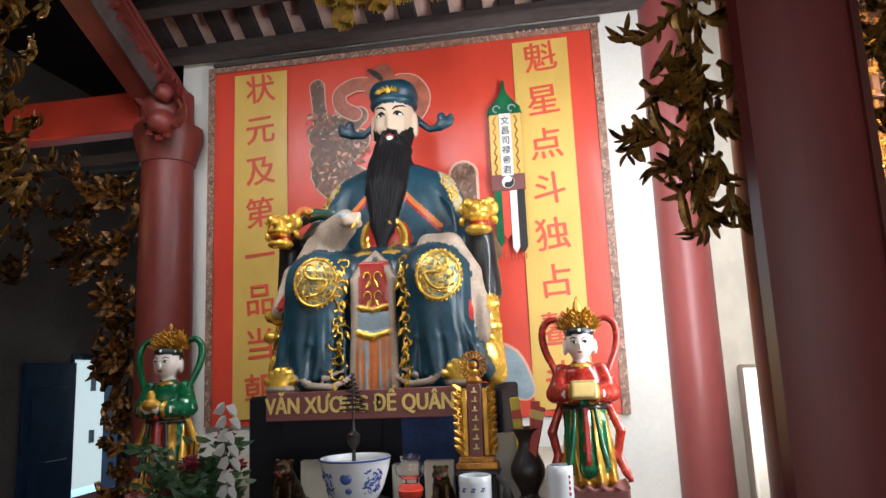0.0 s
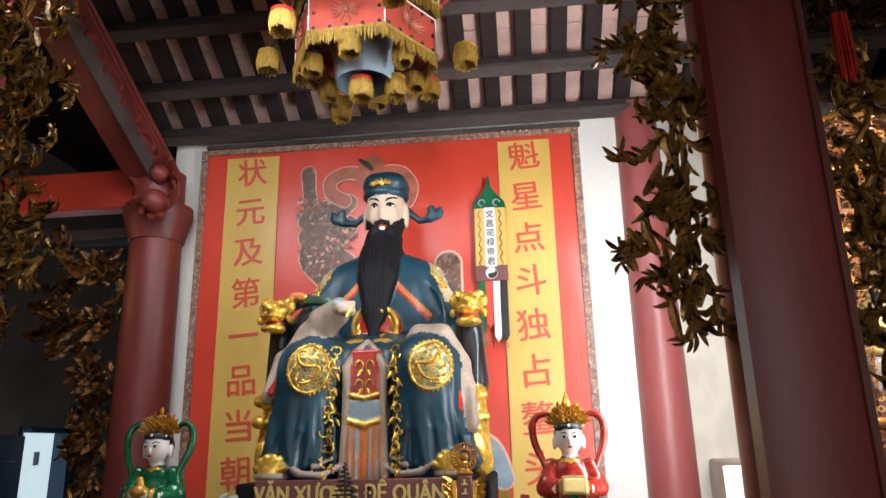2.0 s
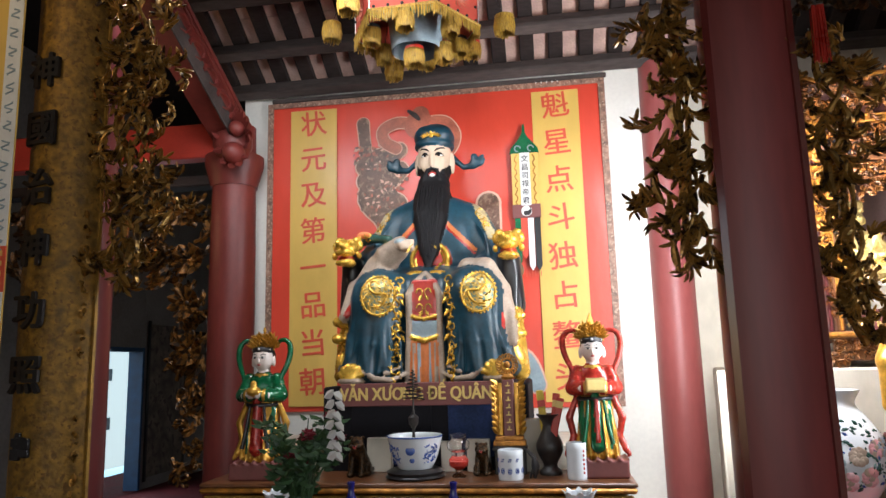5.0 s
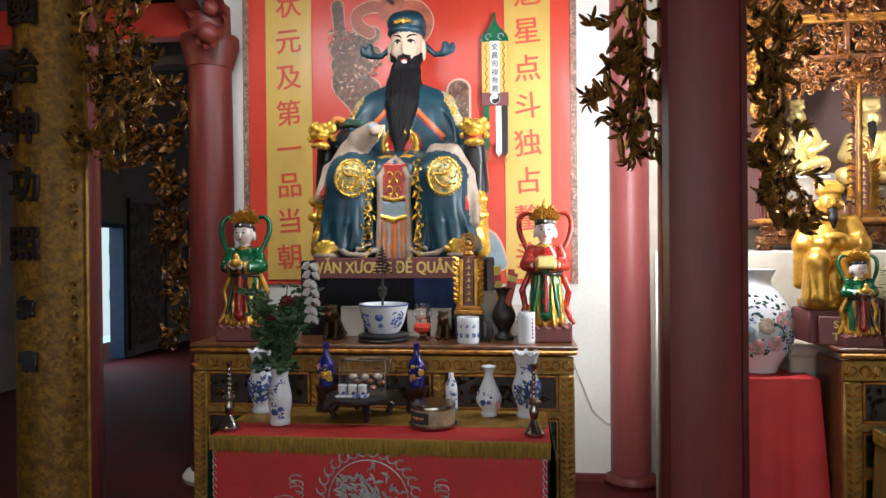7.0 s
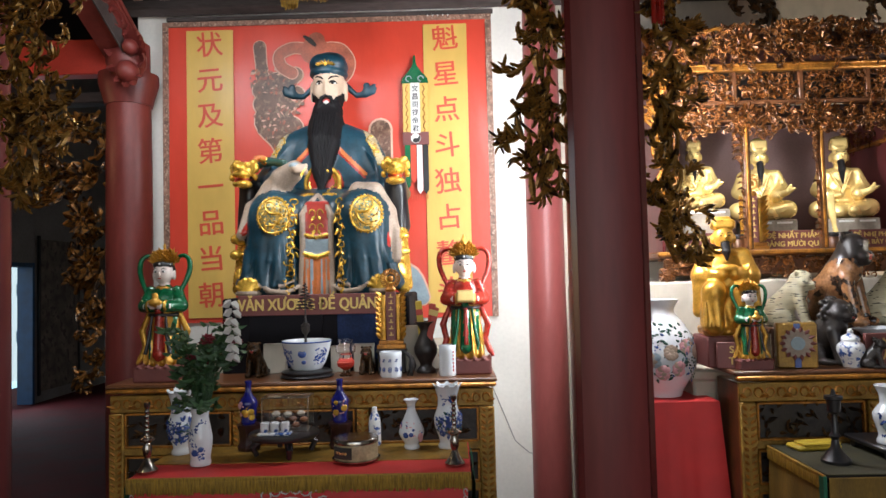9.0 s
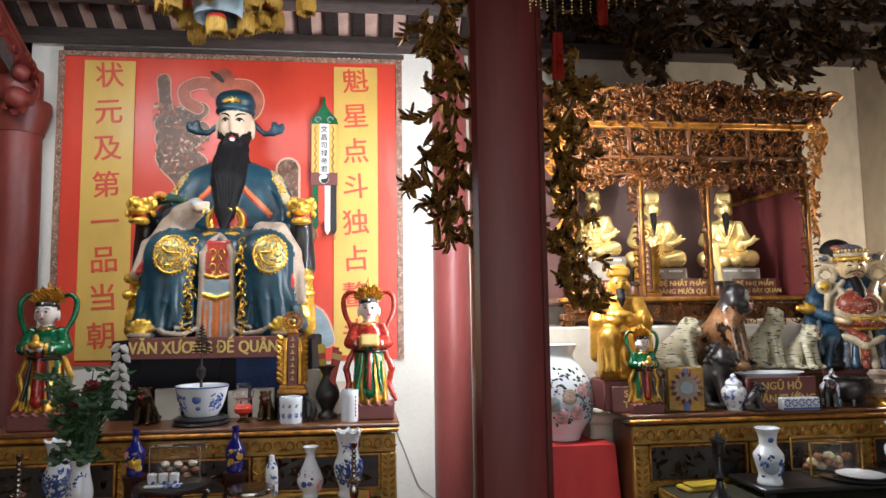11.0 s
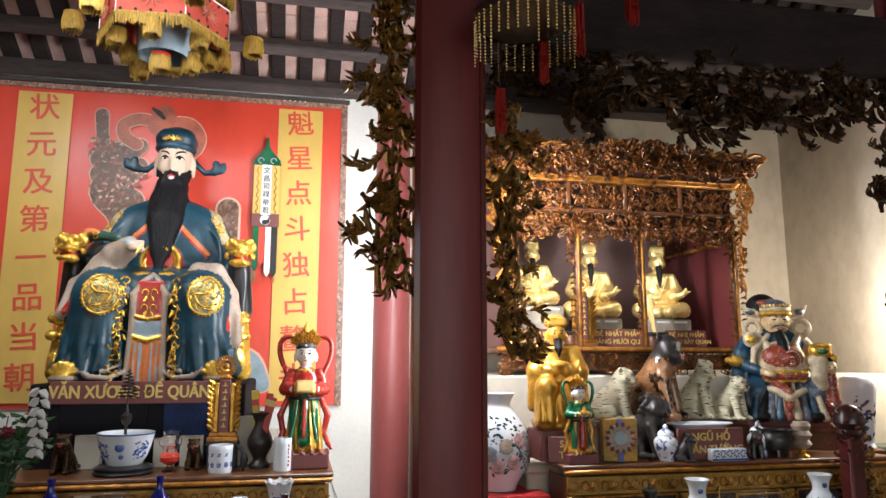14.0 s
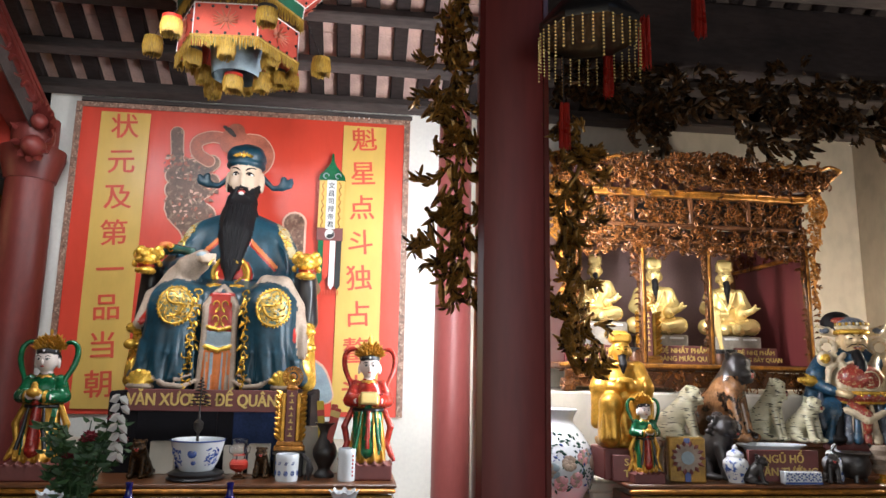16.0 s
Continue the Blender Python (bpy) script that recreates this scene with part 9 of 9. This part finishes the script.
part("plate", Mesh().lathe([(0.05, 0), (0.06, 0.004), (0.098, 0.014), (0.1, 0.017), (0.096, 0.017), (0.05, 0.007)], 36), M["porcelain_plain"], pl)
for x in (1.49, 1.985, 2.05):
    gj = thing("glass_jar", "small dark glass jar in the shrine", "jar", pose(*set_back(x, 2.60, 1.682)), "jars in the shrine")
    part("jar", Mesh().lathe([(0.028, 0), (0.032, 0.006), (0.032, 0.055), (0.026, 0.065)], 20), M["brownwood"], gj)
    part("lid", Mesh().lathe([(0.03, 0.066), (0.032, 0.07), (0.032, 0.085), (0.028, 0.09)], 20), M["black"], gj)
part("fan", Mesh().tube([(0, 0, 0), (-0.02, 0, 0.12), (-0.045, 0, 0.30)], [0.02, 0.012, 0.03], 8, flat=0.4), M["palegold"], thing("gilt_plume", "gilt plume standing in the shrine", "ornament", pose(*set_back(2.02, 2.62, 1.69))))

# ---- hanging beaded lantern with red tassels in the second bay ----
bd = thing("beaded_lantern", "dark hanging lantern with clear bead strings and red tassels", "lantern", pose(0.92, 1.60, 0))
part("frame", Mesh().lathe([(0.22, 3.05), (0.225, 3.07), (0.225, 3.09), (0.15, 3.18), (0.05, 3.30)], 8), M["black"], bd)
bs = Mesh()
for i in range(34):
    a = i * 2 * math.pi / 34
    for k in range(9 if i % 5 else 13):
        bs.ball((0.22 * math.cos(a), 0.22 * math.sin(a), 3.045 - k * 0.015), 0.0045, n=6, k=4)
tagged(part("bead_string", bs, M["palegold"], bd, "clear bead strings"), kind="stuff")
for a in (-0.6, 0.9):
    t = Mesh()
    for k in range(40):
        u = (0.23 * math.cos(a) + random.uniform(-0.018, 0.018), 0.23 * math.sin(a) + random.uniform(-0.018, 0.018))
        t.tube([(u[0], u[1], 3.09), (u[0] + random.uniform(-0.008, 0.008), u[1], 3.09 - random.uniform(0.19, 0.24))], 0.002, 4)
    part("tassel", t, M["redpaint"], bd, "long red tassel")
part("cord", Mesh().tube([(0, 0, 3.29), (0, 0, 5.26)], 0.005, 6), M["black"], bd)
for x, y, z in ((1.42, 1.60, 3.30), (0.86, 1.80, 2.82)):
    t = Mesh()
    for k in range(46):
        u = (random.uniform(-0.02, 0.02), random.uniform(-0.02, 0.02))
        t.tube([(u[0], u[1], 0), (u[0] * 1.3, u[1], -random.uniform(0.17, 0.22))], 0.002, 4)
    ts = thing("red_tassel", "red thread tassel hanging from a cord", "tassel", pose(x, y, z), "red tassels")
    part("threads", t, M["redpaint"], ts)
    part("cord", Mesh().tube([(0, 0, 0), (0, 0, 5.26 - z)], 0.003, 5), M["black"], ts)
# bead curtain on the third column
bc = thing("bead_curtain", "curtain of red bead strings hung before the column", "curtain", pose(3.24, 1.87, 0))
for i in range(7):
    b = Mesh()
    for k in range(90):
        b.ball((0, 0, 2.95 - k * 0.02), 0.006, (k % 3 == 0), 6, 4)
    part("bead_string", b, [M["redpaint"], M["palegold"]], bc, at=pose(i * 0.035, 0.01 * (i % 2), 0))
part("rail", Mesh().box((0.1, 0.012, 2.97), (0.27, 0.045, 0.03), 0.004), M["maroon"], bc)

# ---- beside the first column: yellow banner and a white sack ----
yb = thing("hanging_banner", "yellow hanging banner with red characters and patterned edge", "banner", pose(-2.475, 1.82, 0))
part("sheet", Mesh().box((0, 0, 2.45), (0.30, 0.006, 1.9), 0.001), M["banyel"], yb)
part("edge_strip", Mesh().box((0.110, -0.005, 2.55), (0.072, 0.004, 1.5), 0.001), M["paper"], yb, "pale patterned strip")
part("red_square", Mesh().box((0, -0.007, 2.02), (0.302, 0.005, 0.19), 0.001), M["inkred"], yb)
for i in range(4):
    part("mark", Mesh().box((0.125, -0.011, 2.085 - i * 0.042), (0.022, 0.003, 0.022), 0.0005), M["banyel"], yb)
q = Mesh()
for i in range(16):
    q.tube([(0.110 + 0.020 * math.sin(k * 1.1 + i), -0.008, 3.2 - i * 0.085 + 0.006 * k) for k in range(9)], 0.004, 5)
tagged(part("pattern", q, M["bluegrey"], yb), kind="stuff")
for i, ch in enumerate("不三三"):
    letters("character", ch, 0.13, M["inkred"], yb, pose(-0.005, -0.006, (2.72, 2.33, 2.18)[i]), 0.001, 0.002)
q = Mesh()
for z in (2.60, 2.47):
    for k in range(3):
        q.box((-0.005, -0.006, z + 0.03 * (k - 1)), (0.09 - 0.02 * (k % 2), 0.003, 0.014), 0.0005)
    q.box((-0.005, -0.008, z), (0.014, 0.003, 0.09), 0.0005)
part("character", q, M["inkred"], yb)
part("rod", Mesh().tube([(-0.16, 0, 3.41), (0.16, 0, 3.41)], 0.01, 8), M["darkwood"], yb)
part("hanger", Mesh().tube([(0, 0, 3.41), (0, 0, 5.25)], 0.003, 5), M["black"], yb)
cb = thing("side_cabinet", "low dark cabinet beside the column", "cabinet", pose(-2.70, 1.80, 0))
part("body", Mesh().box((0, 0, 0.45), (0.45, 0.34, 0.9), 0.01), M["darkwood"], cb)
part("door", Mesh().box((0, -0.175, 0.45), (0.38, 0.016, 0.74), 0.006), M["brownwood"], cb)
sk = Mesh()
for k in range(9):
    sk.ball((random.uniform(-0.06, 0.06), random.uniform(-0.05, 0.05), 0.05 + 0.03 * k), (0.11 - 0.004 * k, 0.09, 0.06), n=14, k=8)
whole("white_sack", sk, M["paper"], "crumpled white sack on the dark cabinet", "sack", pose(-2.52, 1.72, 0.90))
